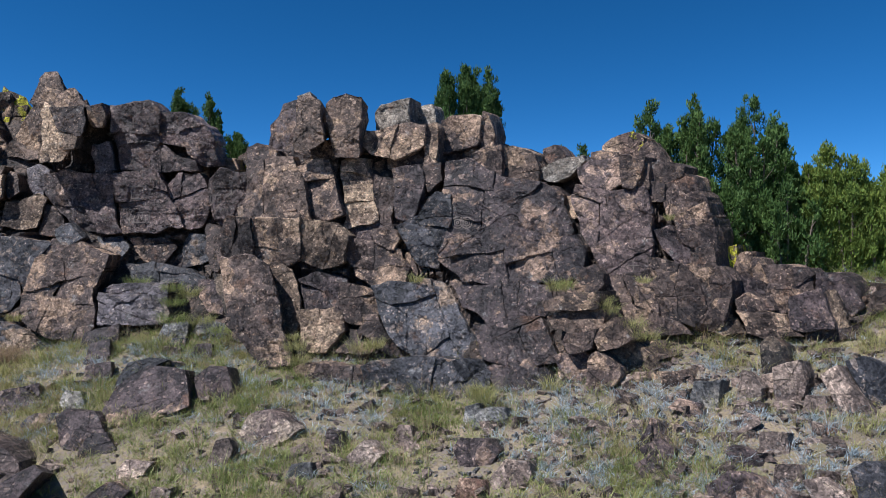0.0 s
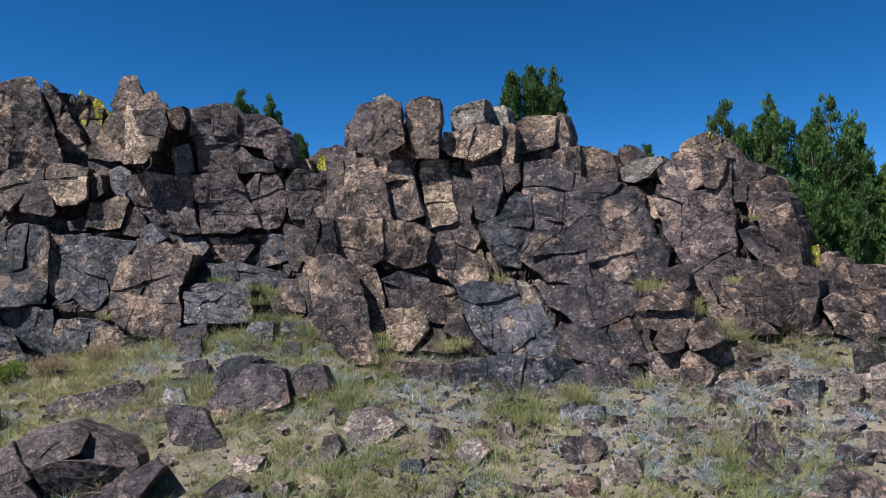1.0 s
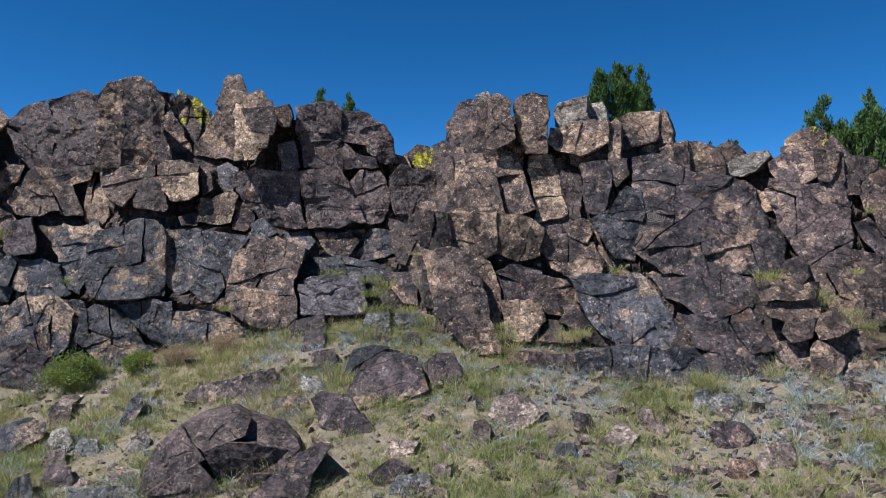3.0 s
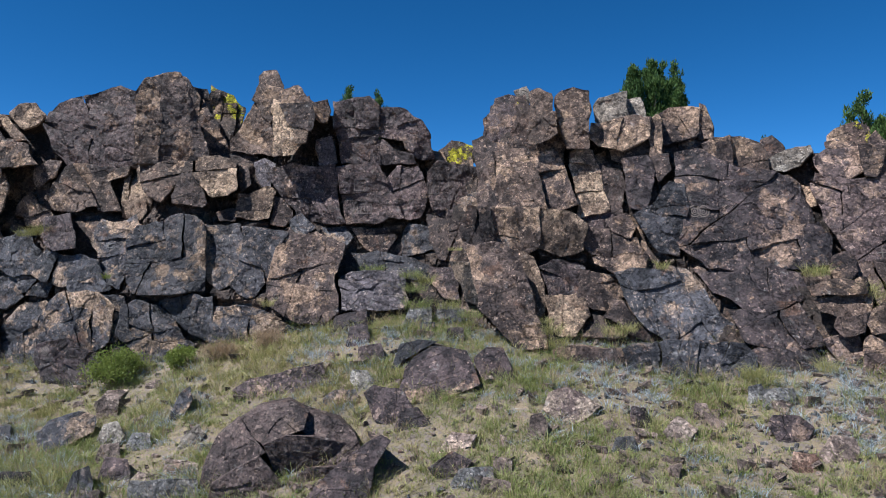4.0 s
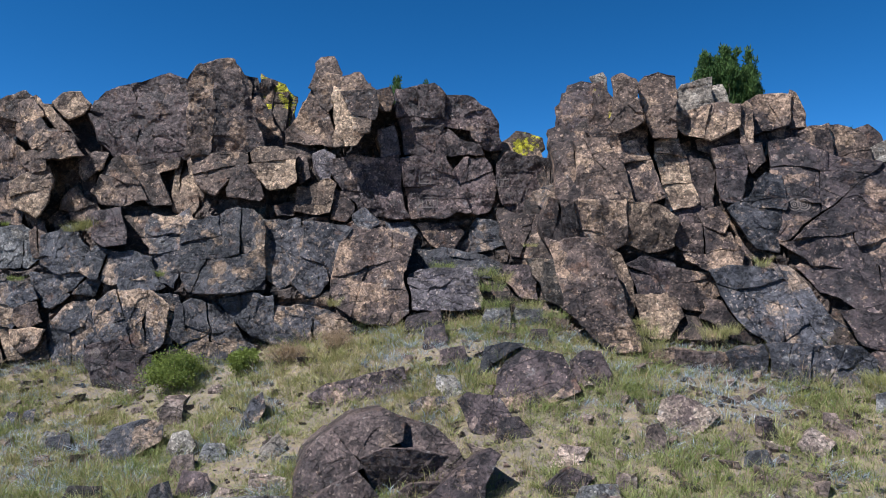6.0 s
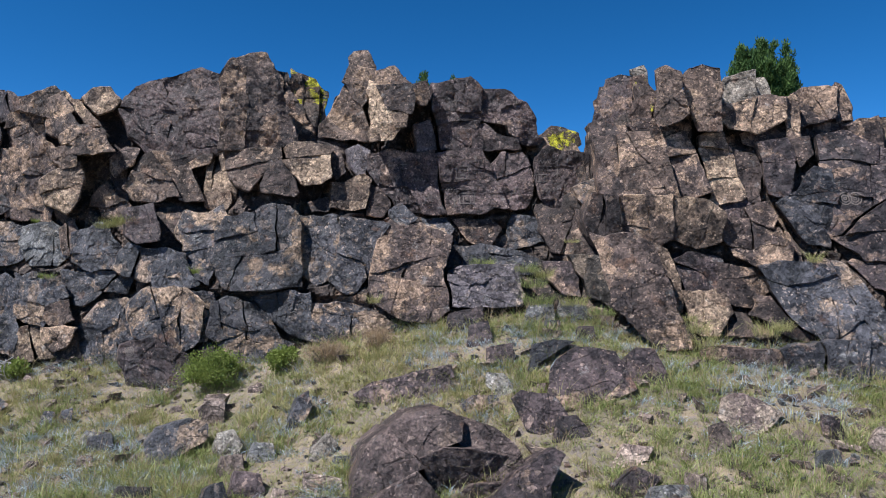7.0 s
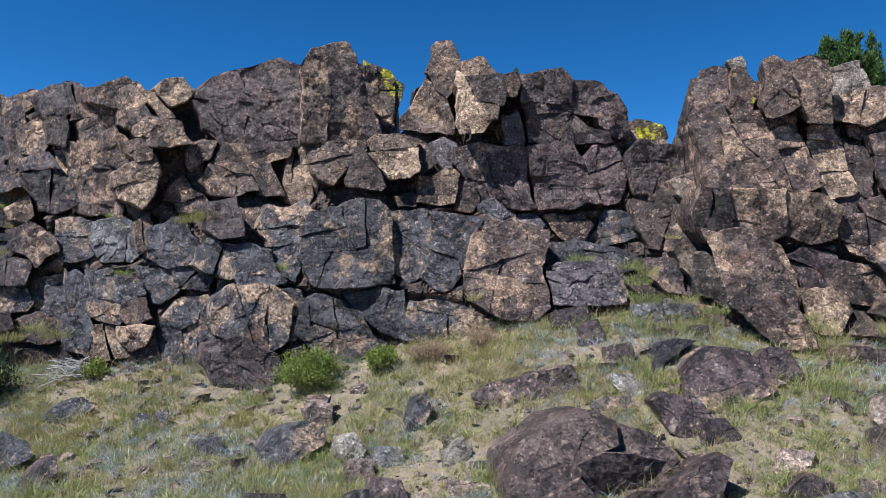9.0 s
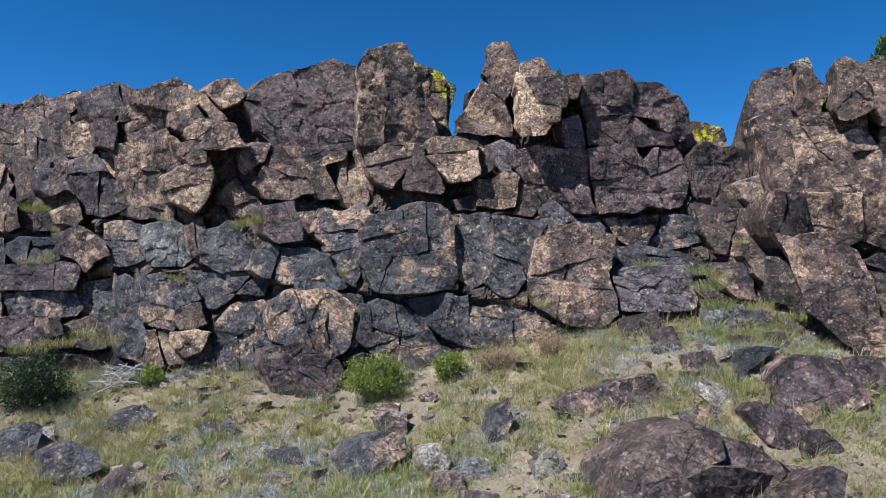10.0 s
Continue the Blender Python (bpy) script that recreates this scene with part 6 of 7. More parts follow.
def leaves(centres, radius, per, length, rng, flat=0.0, ratio=0.35):
    """Small leaves about centres: one triangle pair each."""
    n = len(centres) * per
    c = np.repeat(centres, per, 0)
    d = rng.normal(size=(n, 3))
    d /= np.linalg.norm(d, axis=1)[:, None]
    c = c + d * (np.repeat(radius, per) * rng.uniform(0.2, 1.0, n) ** 0.6)[:, None]
    a = d * 0.7 + rng.normal(0, 0.55, (n, 3)) + np.array((0, 0, 0.55))
    a /= np.linalg.norm(a, axis=1)[:, None]
    b = np.cross(a, rng.normal(size=(n, 3)))
    b /= np.linalg.norm(b, axis=1)[:, None]
    size = (length * rng.uniform(0.6, 1.4, n))[:, None]
    v = np.stack([c - b * size * ratio * 0.4, c + a * size * 0.5 - b * size * ratio, c + a * size, c + a * size * 0.5 + b * size * ratio], 1).reshape(-1, 3)
    i = np.arange(n)[:, None, None] * 4
    t = (i + np.array([[0, 1, 2], [0, 2, 3]])).reshape(-1, 3)
    return v, t


def sprays_of(centres, radius, per, length, rng, ratio=0.2):
    """Scale-leaf sprays about centres: one slim triangle each, pointing up and out."""
    n = len(centres) * per
    d = rng.normal(size=(n, 3))
    d /= np.linalg.norm(d, axis=1)[:, None]
    c = np.repeat(centres, per, 0) + d * (np.repeat(radius, per) * rng.uniform(0.1, 1.0, n) ** 0.6)[:, None] * np.array((0.95, 0.95, 1.45))
    a = d * 0.45 + rng.normal(0, 0.4, (n, 3)) + np.array((0, 0, 1.1))
    a /= np.linalg.norm(a, axis=1)[:, None]
    b = np.cross(a, rng.normal(size=(n, 3)))
    b /= np.linalg.norm(b, axis=1)[:, None]
    size = (length * rng.uniform(0.6, 1.4, n))[:, None]
    v = np.stack([c - b * size * ratio, c + b * size * ratio, c + a * size], 1).reshape(-1, 3)
    return v, np.arange(3 * n).reshape(-1, 3)


def on_ground(x, y):
    return np.stack([x, y, ground_height(x, y)], 1)


def free_of_cliff(x, y):
    return y < cliff_line(x) - 0.0


def scatter(n, rng, x0=-18, x1=9.0, y0=5.5, y1=12.6):
    x, y = rng.uniform(x0, x1, n), rng.uniform(y0, y1, n)
    keep = free_of_cliff(x, y) & (y > 6.5 - 0.06 * x)
    return x[keep], y[keep]


def bare(x, y):
    """How trodden or stony the ground is, 0 to 1."""
    spots = 0.9 * np.exp(-((x + 10.3) ** 2 / 1.6 + (y - 9.9) ** 2 / 0.25)) + 0.6 * np.exp(-((x + 0.2) ** 2 / 2.5 + (y - 8.5) ** 2 / 0.25)) + 0.7 * np.exp(-((x - 4.2) ** 2 / 3.5 + (y - 8.9) ** 2 / 0.4))
    return np.clip(spots + 0.42 * smooth(-2.0, 2.5, x), 0, 1)


def build_grass():
    """Bunch grass: separate tufts of fine blades, denser and greener in patches, with soil between."""
    rng = np.random.default_rng(21)
    x, y = scatter(36000, rng)
    p = np.stack([x, y, np.zeros(len(x))], 1)
    cover = fbm(p * 0.8, 3, 91) * 0.5 + fbm(p * 2.6, 2, 95) * 0.6
    keep = rng.uniform(0, 1, len(x)) < 0.95 + 0.85 * cover - 0.70 * bare(x, y)
    x, y, cover = x[keep], y[keep], cover[keep]
    root = on_ground(x, y)
    tall = np.clip(0.06 + 0.09 * cover + rng.gamma(1.4, 0.048, len(x)), 0.05, 0.36)
    lush = fbm(np.stack([x, y, x * 0], 1) * 0.7, 3, 77) + rng.normal(0, 0.25, len(x)) > -0.12 + 0.35 * smooth(-1.0, 3.0, x)
    for name, pick, mat, label in (("grass", ~lush, GRASS, "dry yellow-green bunch grass on the slope"), ("green_grass", lush, LUSH, "greener grass between the stones")):
        v, t = blades(root[pick], tall[pick], rng.uniform(0.03, 0.09, pick.sum()) * (0.5 + 3.5 * tall[pick]), 21, 0.0032, rng, 1.0, 0.55)
        tagged(new(name, tri_mesh(name, v, t, mat)), label, "grass", kind="stuff")
    # tall straw stalks
    few = rng.choice(len(root), 3000, replace=False)
    v, t = blades(root[few], tall[few] * 1.4 + 0.06, np.full(len(few), 0.05), 7, 0.0024, rng, 0.6, 0.2)
    tagged(new("straw", tri_mesh("straw", v, t, DRYWEED)), "pale dry grass stalks above the green", "grass", kind="stuff")


def build_sage():
    """Low cushions of silver sage, in drifts."""
    rng = np.random.default_rng(33)
    x, y = scatter(9000, rng)
    p = np.stack([x, y, np.zeros(len(x))], 1)
    keep = fbm(p * 0.9, 3, 55) + rng.normal(0, 0.25, len(x)) > -0.10 + 0.45 * bare(x, y)
    x, y = x[keep], y[keep]
    root = on_ground(x, y)
    v, t = blades(root, rng.uniform(0.07, 0.19, len(x)), rng.uniform(0.04, 0.12, len(x)), 28, 0.0038, rng, 1.3, 0.7)
    tagged(new("sagebrush", tri_mesh("sagebrush", v, t, SAGE)), "low silver-blue sage tufts among the grass", "sagebrush", kind="stuff")


def build_gravel():
    rng = np.random.default_rng(44)
    base = np.array([(a, b, c) for a in (-1, 1) for b in (-1, 1) for c in (-1, 1)], float) * 0.72
    tri = np.array([(0, 1, 3), (0, 3, 2), (4, 6, 7), (4, 7, 5), (0, 4, 5), (0, 5, 1), (2, 3, 7), (2, 7, 6), (0, 2, 6), (0, 6, 4), (1, 5, 7), (1, 7, 3)])
    for name, count, lo, hi, mat, label in (("gravel", 5200, 0.012, 0.045, PINK, "pinkish brown gravel on the soil"), ("grey_gravel", 3200, 0.012, 0.055, BLUEGREY, "grey stone chips on the soil"), ("rubble", 1500, 0.03, 0.11, STONE, "brown rubble among the grass"), ("field_stones", 620, 0.05, 0.15, STONE, "half-buried brown stones among the grass")):
        x, y = scatter(count * 2, rng)
        east = rng.uniform(0, 1, len(x)) < 0.35 + 0.65 * smooth(-4, 2, x)
        x, y = x[east][:count], y[east][:count]
        n = len(x)
        root = on_ground(x, y)
        s = lo + (hi - lo) * rng.uniform(0, 1, n) ** 1.8
        shape = base[None] * rng.uniform(0.55, 1.35, (n, 1, 3)) * (1 + 0.30 * rng.normal(size=(n, 8, 3)).clip(-1.5, 1.5))
        shape[:, :, 2] *= 0.62
        tip = rng.normal(0, 0.35, (n, 1))
        shape[:, :, 2] += tip * shape[:, :, 0]
        a = rng.uniform(0, 6.28, n)
        ca, sa = np.cos(a)[:, None], np.sin(a)[:, None]
        vx = shape[:, :, 0] * ca - shape[:, :, 1] * sa
        vy = shape[:, :, 0] * sa + shape[:, :, 1] * ca
        v = np.stack([vx, vy, shape[:, :, 2]], 2) * s[:, None, None] + root[:, None, :] + np.array((0, 0, 0.05)) * s[:, None, None]
        t = (np.arange(n)[:, None, None] * 8 + tri[None]).reshape(-1, 3)
        tagged(new(name, tri_mesh(name, v.reshape(-1, 3), t, mat)), label, "gravel", kind="stuff")


build_grass()
build_sage()
build_gravel()


def limb(verts, tris, a, b, ra, rb, sides=6):
    """A tapered stick between two places, added to the lists."""
    a, b = np.array(a, float), np.array(b, float)
    d = (b - a) / np.linalg.norm(b - a)
    u = np.cross(d, (0.3, 0.9, 0.2))
    u /= np.linalg.norm(u)
    w = np.cross(d, u)
    k = len(verts)
    for c, r in ((a, ra), (b, rb)):
        for j in range(sides):
            g = 2 * math.pi * j / sides
            verts.append(c + (u * math.cos(g) + w * math.sin(g)) * r)
    for j in range(sides):
        m = (j + 1) % sides
        tris.append((k + j, k + m, k + sides + m))
        tris.append((k + j, k + sides + m, k + sides + j))


def juniper(x, y, base, top, wide, material, seed, spires=6, label="dark green juniper tree behind the rocks", density=1.0):
    """A juniper: a forked trunk, limbs, and upright plumes of small sprays with gaps between them."""
    rng = np.random.default_rng(seed)
    height = top - base
    root = new("juniper_tree")
    root.location = (x, y, base)
    tagged(root, label, "tree", "junipers behind the cliff")
    verts, tris = [], []
    limb(verts, tris, (0, 0, -0.2), (0.05, 0, height * 0.3), 0.11 * height / 3, 0.08 * height / 3)
    sprays, radii = [], []
    for k in range(spires):
        ang = rng.uniform(0, 2 * math.pi)
        r = wide * math.sqrt((k + 0.1) / spires) * rng.uniform(0.75, 1.0)
        tip_z = height * (1.0 if k == 0 else rng.uniform(0.80, 1.0) * (1 - 0.16 * (r / wide) ** 2))
        foot = np.array((r * math.cos(ang) * 0.45, r * math.sin(ang) * 0.45, height * rng.uniform(0.12, 0.3)))
        tip = np.array((r * math.cos(ang), r * math.sin(ang), tip_z))
        limb(verts, tris, (0.03, 0, height * 0.15), foot, 0.05, 0.035, 5)
        limb(verts, tris, foot, tip * 0.9 + foot * 0.1, 0.035, 0.008, 5)
        n = int(14 * density * (tip_z / 2.0 + 0.5))
        f = rng.uniform(0.0, 1.0, n)
        belly = wide * 0.34 * (0.25 + np.sin(np.clip(1 - f, 0, 1) ** 0.75 * 2.4)) * rng.uniform(0.3, 1.0, n)
        a2 = rng.uniform(0, 2 * math.pi, n)
        c = foot + (tip - foot) * f[:, None] + np.stack([belly * np.cos(a2), belly * np.sin(a2), rng.normal(0, 0.07, n)], 1)
        for q in c[::3]:
            limb(verts, tris, foot + (tip - foot) * max(0.0, min(1.0, (q[2] - foot[2]) / max(0.1, tip[2] - foot[2]) - 0.1)), q, 0.012, 0.004, 4)
        sprays.append(c)
        radii.append(rng.uniform(0.06, 0.16, n) * (1.15 - 0.5 * f))
        # plume tips
        e = tip + np.stack([rng.normal(0, 0.05, 7), rng.normal(0, 0.05, 7), rng.uniform(-0.35, 0.06, 7)], 1)
        sprays.append(e)
        radii.append(np.full(7, 0.07))
    trunk = new("trunk", tri_mesh("trunk", np.array(verts), np.array(tris), BARK, True))
    trunk.parent = root
    v, t = sprays_of(np.concatenate(sprays), np.concatenate(radii), 50, 0.060, rng, 0.20)
    crown = new("crown", tri_mesh("crown", v, t, material))
    crown.parent = root


juniper(3.78, 12.50, 2.2, 5.08, 0.42, JUNIPER, 5, 9, density=1.4)
juniper(4.56, 12.22, 1.5, 5.10, 0.60, JUNIPER, 6, 13, density=1.6)
juniper(5.56, 12.13, 1.4, 5.10, 0.72, JUNIPER, 7, 15, density=1.7)
juniper(6.11, 12.13, 1.4, 4.47, 0.52, JUNIPER, 24, 12, density=1.6)
juniper(5.03, 11.75, 1.4, 3.82, 0.61, JUNIPER, 8, 12, density=1.5)
juniper(4.32, 11.75, 1.5, 3.72, 0.56, JUNIPER, 19, 10, density=1.3)
juniper(5.88, 11.56, 1.4, 3.67, 0.66, JUNIPER, 20, 12, density=1.5)
juniper(6.49, 11.56, 1.4, 4.16, 0.38, YELLOWJUNIPER, 9, 11, "yellow-green juniper at the end of the outcrop", 1.6)
juniper(6.88, 11.47, 1.4, 4.02, 0.39, YELLOWJUNIPER, 10, 11, "yellow-green juniper at the end of the outcrop", 1.6)
juniper(7.38, 11.37, 1.4, 3.74, 0.47, YELLOWJUNIPER, 11, 12, "yellow-green juniper at the end of the outcrop", 1.5)
juniper(8.08, 11.28, 1.4, 3.53, 0.66, YELLOWJUNIPER, 25, 12, "yellow-green juniper at the end of the outcrop", 1.2)
juniper(7.90, 13.35, 1.4, 3.53, 1.03, JUNIPER, 16, 12)
juniper(6.20, 13.63, 1.4, 4.19, 1.13, JUNIPER, 22, 12)
juniper(0.02, 14.4, 3.7, 6.20, 0.27, JUNIPER, 12, 8, "dark green juniper standing behind the cliff top", 1.5)
juniper(0.51, 14.5, 3.7, 6.42, 0.29, JUNIPER, 26, 9, "tallest dark green juniper behind the cliff top", 1.5)
juniper(0.95, 14.5, 3.7, 6.15, 0.31, JUNIPER, 13, 9, "dark green juniper standing behind the cliff top", 1.5)
juniper(-6.64, 17.1, 4.0, 6.5, 0.50, JUNIPER, 14, 10, "dark green juniper on the plateau behind the cliff")
juniper(-5.85, 17.1, 4.0, 6.25, 0.36, JUNIPER, 15, 8, "dark green juniper on the plateau behind the cliff")
juniper(-5.15, 17.1, 4.0, 5.4, 0.36, JUNIPER, 23, 8, "dark green juniper on the plateau behind the cliff")
juniper(3.0, 14.6, 3.0, 4.7, 0.2, JUNIPER, 17, 4, "small juniper behind the cliff top")
juniper(2.55, 14.8, 3.0, 4.65, 0.3, JUNIPER, 18, 4, "small juniper behind the cliff top")


def bush(name, x, y, wide, high, material, seed, label, per=60, leaf=0.045, ratio=0.3, stems=30):
    """A low shrub: many thin stems and small leaves in an uneven mound."""
    rng = np.random.default_rng(seed)
    z = float(ground_height(np.array([x]), np.array([y]))[0])
    root = new(name)
    root.location = (x, y, z)
    tagged(root, label, "shrub")
    verts, tris, tips = [], [], []
    for _ in range(stems):
        a, r = rng.uniform(0, 6.28), wide * math.sqrt(rng.uniform(0, 1))
        tip = np.array((r * math.cos(a), r * math.sin(a) * 0.8, high * math.sqrt(max(0.05, 1 - 0.75 * (r / wide) ** 2)) * rng.uniform(0.7, 1.05)))
        limb(verts, tris, (tip[0] * 0.2, tip[1] * 0.2, -0.05), tip, 0.007, 0.003, 4)
        for f in (0.5, 0.75, 0.95):
            tips.append(tip * f + rng.normal(0, 0.03, 3))
    stem = new("stems", tri_mesh("stems", np.array(verts), np.array(tris), BARK, True))
    stem.parent = root
    c = np.array(tips)
    v, t = leaves(c, np.full(len(c), 0.12 * high / 0.45), per, leaf, rng, ratio=ratio)
    crown = new("foliage", tri_mesh("foliage", v, t, material))
    crown.parent = root


bush("green_shrub", -9.2, 10.45, 0.50, 0.55, SHRUB, 61, "bright green shrub at the foot of the cliff", 130, 0.030)
bush("green_shrub", -8.15, 10.55, 0.22, 0.33, SHRUB, 62, "small bright green shrub at the foot of the cliff", 80, 0.03)
bush("dark_bush", -14.55, 10.9, 0.55, 0.78, DARKBUSH, 63, "dark green bush beside the dead wood", 90, 0.04)
bush("green_shrub", -12.95, 11.45, 0.2, 0.25, SHRUB, 64, "small bright green shrub below the blue-black rock", 40)
bush("dry_weed", -7.45, 10.45, 0.35, 0.28, DRYWEED, 65, "faded brown weed below the cliff", 50, 0.03, 0.12)
bush("dry_weed", -6.75, 10.55, 0.28, 0.25, DRYWEED, 66, "faded brown weed below the cliff", 50, 0.03, 0.12)


def wood_pile(x, y, seed):
    """A heap of grey dead branches."""
    rng = np.random.default_rng(seed)
    z = float(ground_height(np.array([x]), np.array([y]))[0])
    root = new("dead_wood")
    root.location = (x, y, z)
    tagged(root, "heap of bleached grey dead branches on the grass", "branches")
    for _ in range(46):
        verts, tris = [], []
        c = np.array((rng.normal(0, 0.20), rng.normal(0, 0.16), rng.uniform(0.02, 0.30)))
        d = np.array((rng.normal(0.2, 0.8), rng.normal(0, 0.5), rng.normal(0, 0.3)))
        d *= rng.uniform(0.15, 0.34) / np.linalg.norm(d)
        bend = rng.normal(0, 0.04, 3)
        r = rng.uniform(0.004, 0.011)
        limb(verts, tris, c - d, c + bend, r, r * 0.9, 5)
        limb(verts, tris, c + bend, c + d, r * 0.9, r * 0.4, 5)
        branch = new("branch", tri_mesh("branch", np.array(verts), np.array(tris), DEADWOOD, True))
        branch.parent = root


wood_pile(-13.40, 11.55, 71)


# ---- grass on the ledges and at the joints ----
def tuft(x, y, z, high, wide, material):
    """One clump of grass or leaves rooted on a ledge."""
    seed = int(abs(x * 1000) + abs(z * 700))
    rng = np.random.default_rng(seed)
    n = int(90 + 900 * wide)
    v, t = blades(np.zeros((1, 3)), np.array([high * 0.75]), np.array([wide]), n, 0.0022, rng, 0.9, 0.6)
    ob = new("grass_clump", tri_mesh("grass_clump", v, t, material))
    ob.location = (x, y, z)
    tagged(ob, "clump of fresh green leaves rooted in a joint" if material == SHRUB else "clump of yellow-green bunch grass on the rocks", "grass", "grass clumps on the rocks")


tuft(-4.29, 10.85, 1.32, 0.36, 0.22, LUSH)
tuft(-4.35, 11.05, 1.59, 0.34, 0.20, LUSH)
tuft(-4.45, 11.20, 1.82, 0.30, 0.18, LUSH)
tuft(-4.17, 11.20, 1.72, 0.35, 0.15, GRASS)
tuft(-3.78, 10.70, 1.34, 0.28, 0.20, GRASS)
tuft(-5.16, 11.50, 1.92, 0.25, 0.20, LUSH)
tuft(-3.42, 10.50, 1.22, 0.25, 0.20, LUSH)
tuft(-11.35, 11.75, 2.63, 0.30, 0.15, GRASS)
tuft(-11.16, 11.70, 2.63, 0.30, 0.15, GRASS)
tuft(-2.09, 9.95, 0.80, 0.42, 0.16, GRASS)
tuft(-2.23, 10.20, 1.17, 0.20, 0.10, GRASS)
tuft(-1.20, 10.10, 0.97, 0.42, 0.18, GRASS)
tuft(-0.99, 10.10, 1.05, 0.30, 0.12, GRASS)
tuft(1.64, 9.85, 1.91, 0.35, 0.15, GRASS)
tuft(1.77, 9.90, 1.93, 0.30, 0.12, LUSH)
tuft(2.17, 9.50, 1.69, 0.35, 0.18, GRASS)
tuft(2.29, 9.50, 1.61, 0.30, 0.15, GRASS)
tuft(-0.42, 10.40, 2.00, 0.28, 0.10, GRASS)
tuft(1.43, 9.05, 0.64, 0.35, 0.12, GRASS)
tuft(0.56, 8.95, 0.50, 0.40, 0.16, GRASS)
tuft(0.46, 9.10, 0.56, 0.30, 0.14, GRASS)
tuft(2.57, 9.50, 1.42, 0.30, 0.25, GRASS)
tuft(2.73, 9.40, 1.27, 0.30, 0.25, GRASS)
tuft(3.40, 10.25, 2.95, 0.20, 0.06, GRASS)
tuft(2.83, 9.60, 2.04, 0.20, 0.10, GRASS)
tuft(-16.07, 13.10, 2.92, 0.30, 0.18, SHRUB)
tuft(-15.85, 13.10, 2.92, 0.20, 0.15, SHRUB)
tuft(-15.56, 12.90, 2.02, 0.30, 0.15, GRASS)
tuft(-15.75, 12.70, 1.95, 0.20, 0.25, GRASS)
tuft(-15.58, 13.10, 2.52, 0.22, 0.10, GRASS)
tuft(-11.48, 11.75, 2.58, 0.30, 0.14, GRASS)
tuft(-11.69, 11.80, 2.56, 0.25, 0.12, GRASS)
tuft(-12.78, 11.95, 1.69, 0.18, 0.12, SHRUB)
tuft(-13.16, 12.20, 2.69, 0.15, 0.06, SHRUB)
tuft(-14.38, 12.00, 0.68, 0.40, 0.20, GRASS)
tuft(-13.94, 11.90, 0.60, 0.35, 0.25, GRASS)
tuft(-14.94, 12.10, 0.52, 0.35, 0.30, GRASS)
tuft(-15.37, 12.00, 0.43, 0.35, 0.30, GRASS)
tuft(-6.82, 10.85, 1.36, 0.25, 0.10, GRASS)
tuft(-9.84, 11.30, 1.80, 0.20, 0.06, SHRUB)
tuft(-3.69, 11.60, 2.30, 0.12, 0.12, GRASS)
tuft(-2.17, 10.00, 1.02, 0.35, 0.15, GRASS)


# ---- pecked drawings on the dark faces ----
def pecked_material():
    s = Nodes("pecked_stone")
    v = s.n.new("ShaderNodeNewGeometry").outputs["Position"]
    g = s.noise(v, 90, 6, 0.75)
    s.l.new(s.mix(s.ramp(g, 0.35, 0.65), (0.10, 0.08, 0.072), (0.21, 0.172, 0.148)), s.bsdf.inputs["Base Color"])
    s.put(s.bsdf, "Roughness", 0.95)
    s.l.new(s.bump(g, 0.004), s.bsdf.inputs["Normal"])
    return s.mat


PECKED = pecked_material()


def drawing(kind, r):
    """The strokes of a simple pecked sign about the origin, each a list of places."""
    def ring(k, cx=0.0, cz=0.0):
        return [(cx + k * math.cos(a * math.pi / 9), cz + k * math.sin(a * math.pi / 9)) for a in range(19)]

    def box(w, h, cz=0.0):
        return [(-w, cz - h), (w, cz - h), (w, cz + h), (-w, cz + h), (-w, cz - h)]
    if kind == "rings":
        return [ring(r), ring(r * 0.6), ring(r * 0.22)]
    if kind == "face":
        return [box(r, r), box(r * 0.3, r * 0.12, -r * 0.4), ring(r * 0.12, -r * 0.4, r * 0.35), ring(r * 0.12, r * 0.4, r * 0.35)]
    if kind == "maze":
        return [box(r, r * 0.7), [(-r * 0.5, -r * 0.7), (-r * 0.5, r * 0.3)], [(0, r * 0.7), (0, -r * 0.3)], [(r * 0.5, -r * 0.7), (r * 0.5, r * 0.3), (r * 0.8, r * 0.3)]]
    if kind == "cross":
        return [[(-r, 0), (r, 0)], [(0, -r), (0, r)]]
    if kind == "track":
        return [[(0, -r), (0, r)], [(-r * 0.7, r * 0.8), (0, -r * 0.1), (r * 0.7, r * 0.8)]]
    if kind == "stem":
        return [[(0, -r), (0, r)], [(-r * 0.5, r * 0.5), (0, r * 0.1), (r * 0.5, r * 0.5)], [(-r * 0.4, -r * 0.9), (0, -r * 0.4), (r * 0.4, -r * 0.9)]]
    if kind == "steps":
        return [[(-r, -r), (-r * 0.5, -r), (-r * 0.5, -r * 0.2), (0, -r * 0.2), (0, r * 0.5), (r * 0.5, r * 0.5), (r * 0.5, -r * 0.6), (r, -r * 0.6)]]
    return [[(r * (k / 3 - 1), r * 0.35 * (1 if k % 2 else -1)) for k in range(7)]]


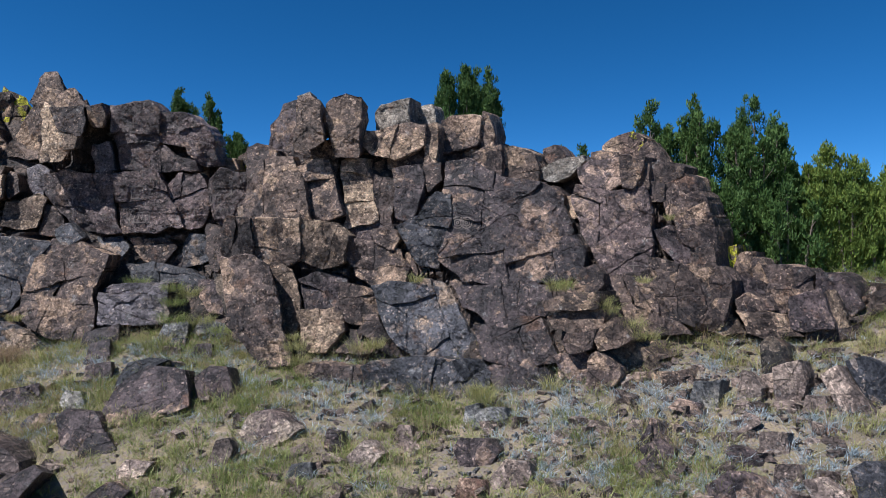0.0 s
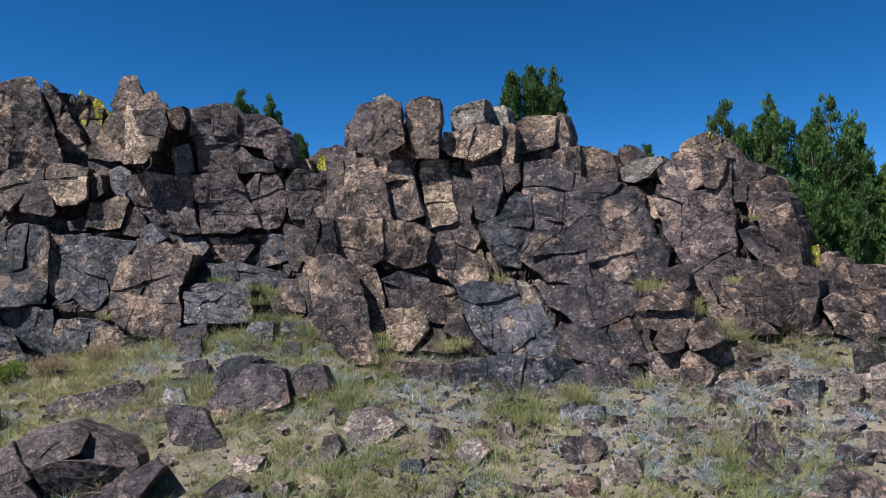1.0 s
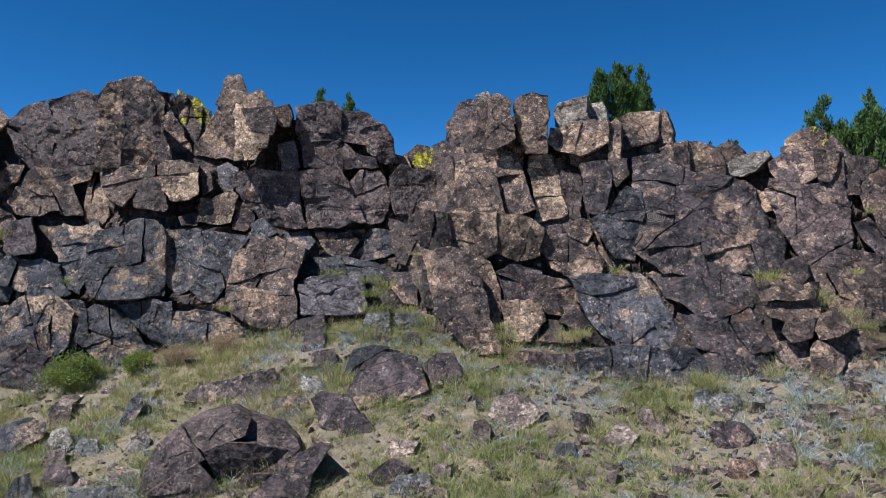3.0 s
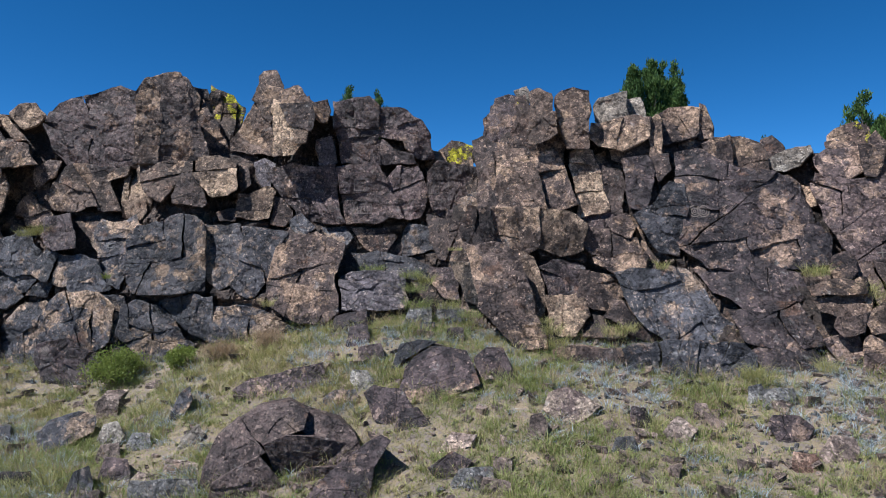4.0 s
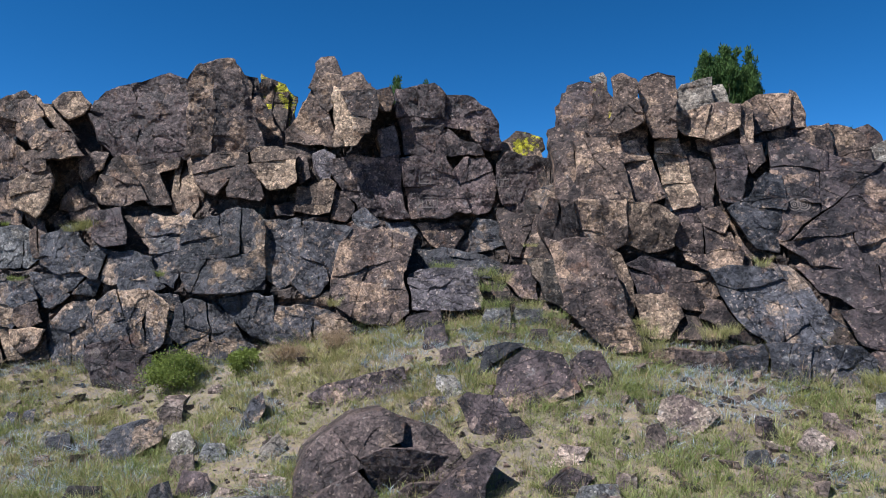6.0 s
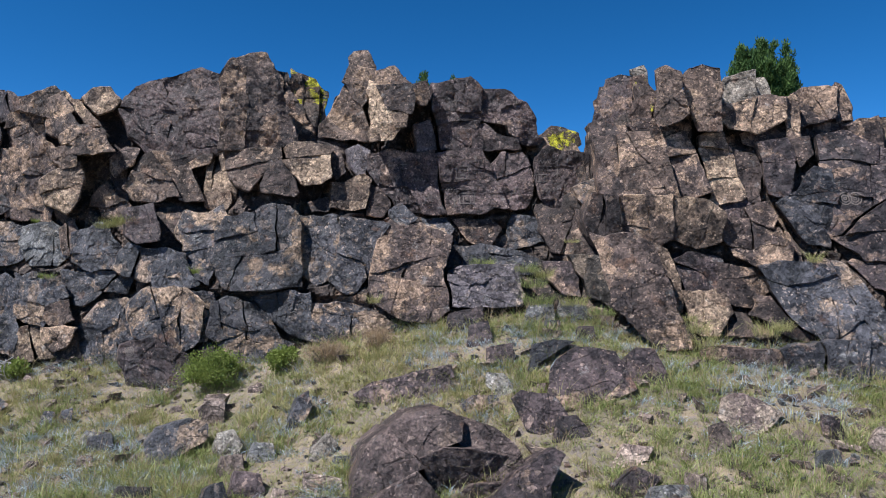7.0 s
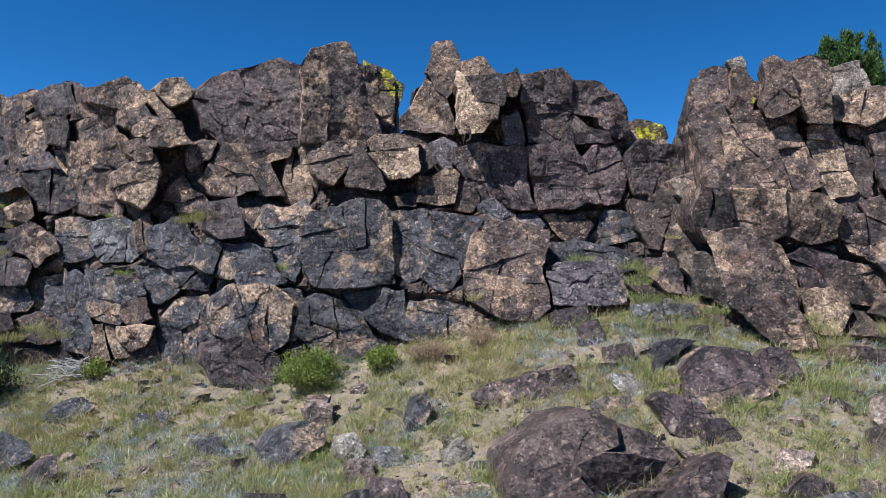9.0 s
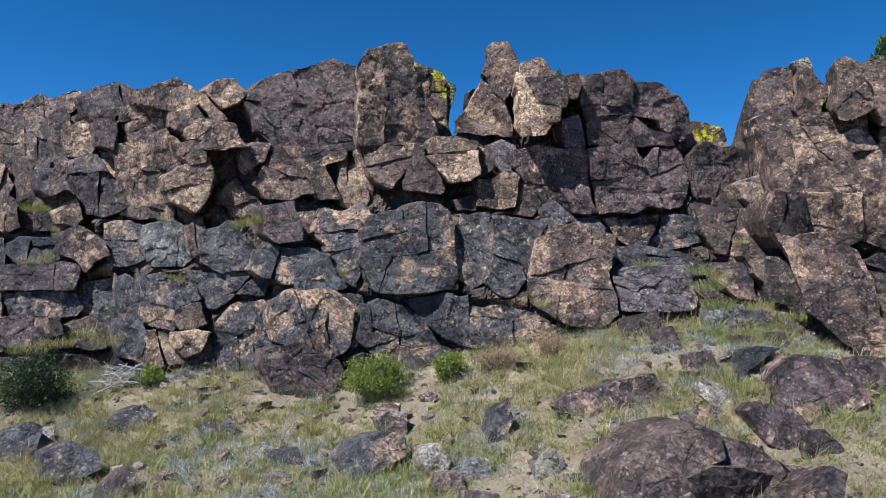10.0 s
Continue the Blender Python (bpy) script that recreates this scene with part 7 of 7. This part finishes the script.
def petroglyph(kind, x, z, r):
    """A sign pecked into the nearest block face."""
    from_y = 4.0
    hit = None
    for ob, c, *_ in BLOCKS:
        if c[:, 0].min() - 0.1 < x < c[:, 0].max() + 0.1 and c[:, 1].min() - 0.1 < z < c[:, 1].max() + 0.1:
            ok, place, _, _ = ob.ray_cast(Vector((x, from_y, z)) - ob.location, Vector((0, 1, 0)))
            if ok and (hit is None or place.y + ob.location.y < hit[1]):
                hit = (ob, place.y + ob.location.y)
    if hit is None:
        return
    ob = hit[0]
    verts, tris = [], []
    for stroke in drawing(kind, r):
        pts = []
        for a, b in zip(stroke, stroke[1:]):
            n = max(1, int(math.hypot(b[0] - a[0], b[1] - a[1]) / 0.02))
            pts += [(a[0] + (b[0] - a[0]) * k / n, a[1] + (b[1] - a[1]) * k / n) for k in range(n)]
        pts.append(stroke[-1])
        last = None
        for k, (u, w) in enumerate(pts):
            e, f = pts[min(k + 1, len(pts) - 1)], pts[max(k - 1, 0)]
            d = Vector((e[0] - f[0], e[1] - f[1])).normalized()
            pair = []
            for side in (-1, 1):
                qx, qz = x + u - d.y * side * 0.008, z + w + d.x * side * 0.008
                ok, place, _, _ = ob.ray_cast(Vector((qx, from_y, qz)) - ob.location, Vector((0, 1, 0)))
                if not ok:
                    break
                verts.append(place + Vector((0, -0.005, 0)))
                pair.append(len(verts) - 1)
            if len(pair) < 2:
                last = None
                continue
            if last:
                tris.append((last[0], last[1], pair[1]))
                tris.append((last[0], pair[1], pair[0]))
            last = pair
    if tris:
        sign = new("petroglyph", tri_mesh("petroglyph", np.array(verts), np.array(tris), PECKED))
        sign.parent = ob
        tagged(sign, "pale sign pecked into the varnish")


bpy.context.view_layer.update()
petroglyph("face", -5.49, 3.52, 0.11)
petroglyph("cross", -5.72, 3.83, 0.06)
petroglyph("track", -5.26, 3.76, 0.06)
petroglyph("maze", -5.41, 3.07, 0.13)
petroglyph("stem", -5.62, 3.01, 0.10)
petroglyph("zigzag", -5.70, 3.24, 0.08)
petroglyph("steps", -4.57, 3.19, 0.13)
petroglyph("cross", -4.72, 3.51, 0.06)
petroglyph("zigzag", -4.07, 3.71, 0.09)
petroglyph("maze", -4.11, 3.42, 0.09)
petroglyph("stem", -3.84, 3.58, 0.13)
petroglyph("track", -3.71, 3.29, 0.07)
petroglyph("zigzag", -3.99, 3.22, 0.10)
petroglyph("stem", -3.46, 3.45, 0.11)
petroglyph("zigzag", -6.26, 3.40, 0.09)
petroglyph("track", -6.63, 3.40, 0.08)
petroglyph("cross", -6.52, 3.66, 0.07)
petroglyph("steps", -6.08, 3.08, 0.10)
petroglyph("cross", -5.60, 4.79, 0.07)
petroglyph("track", -4.54, 4.74, 0.07)
petroglyph("rings", -10.85, 0.53, 0.07)
petroglyph("rings", 0.23, 2.93, 0.09)
petroglyph("rings", 0.37, 2.93, 0.09)
petroglyph("zigzag", 0.31, 1.50, 0.08)
petroglyph("cross", 2.86, 2.26, 0.08)
petroglyph("track", -0.37, 1.38, 0.08)
petroglyph("track", -8.82, 2.40, 0.06)
petroglyph("stem", -11.91, 2.25, 0.12)
petroglyph("zigzag", -4.86, 1.69, 0.07)
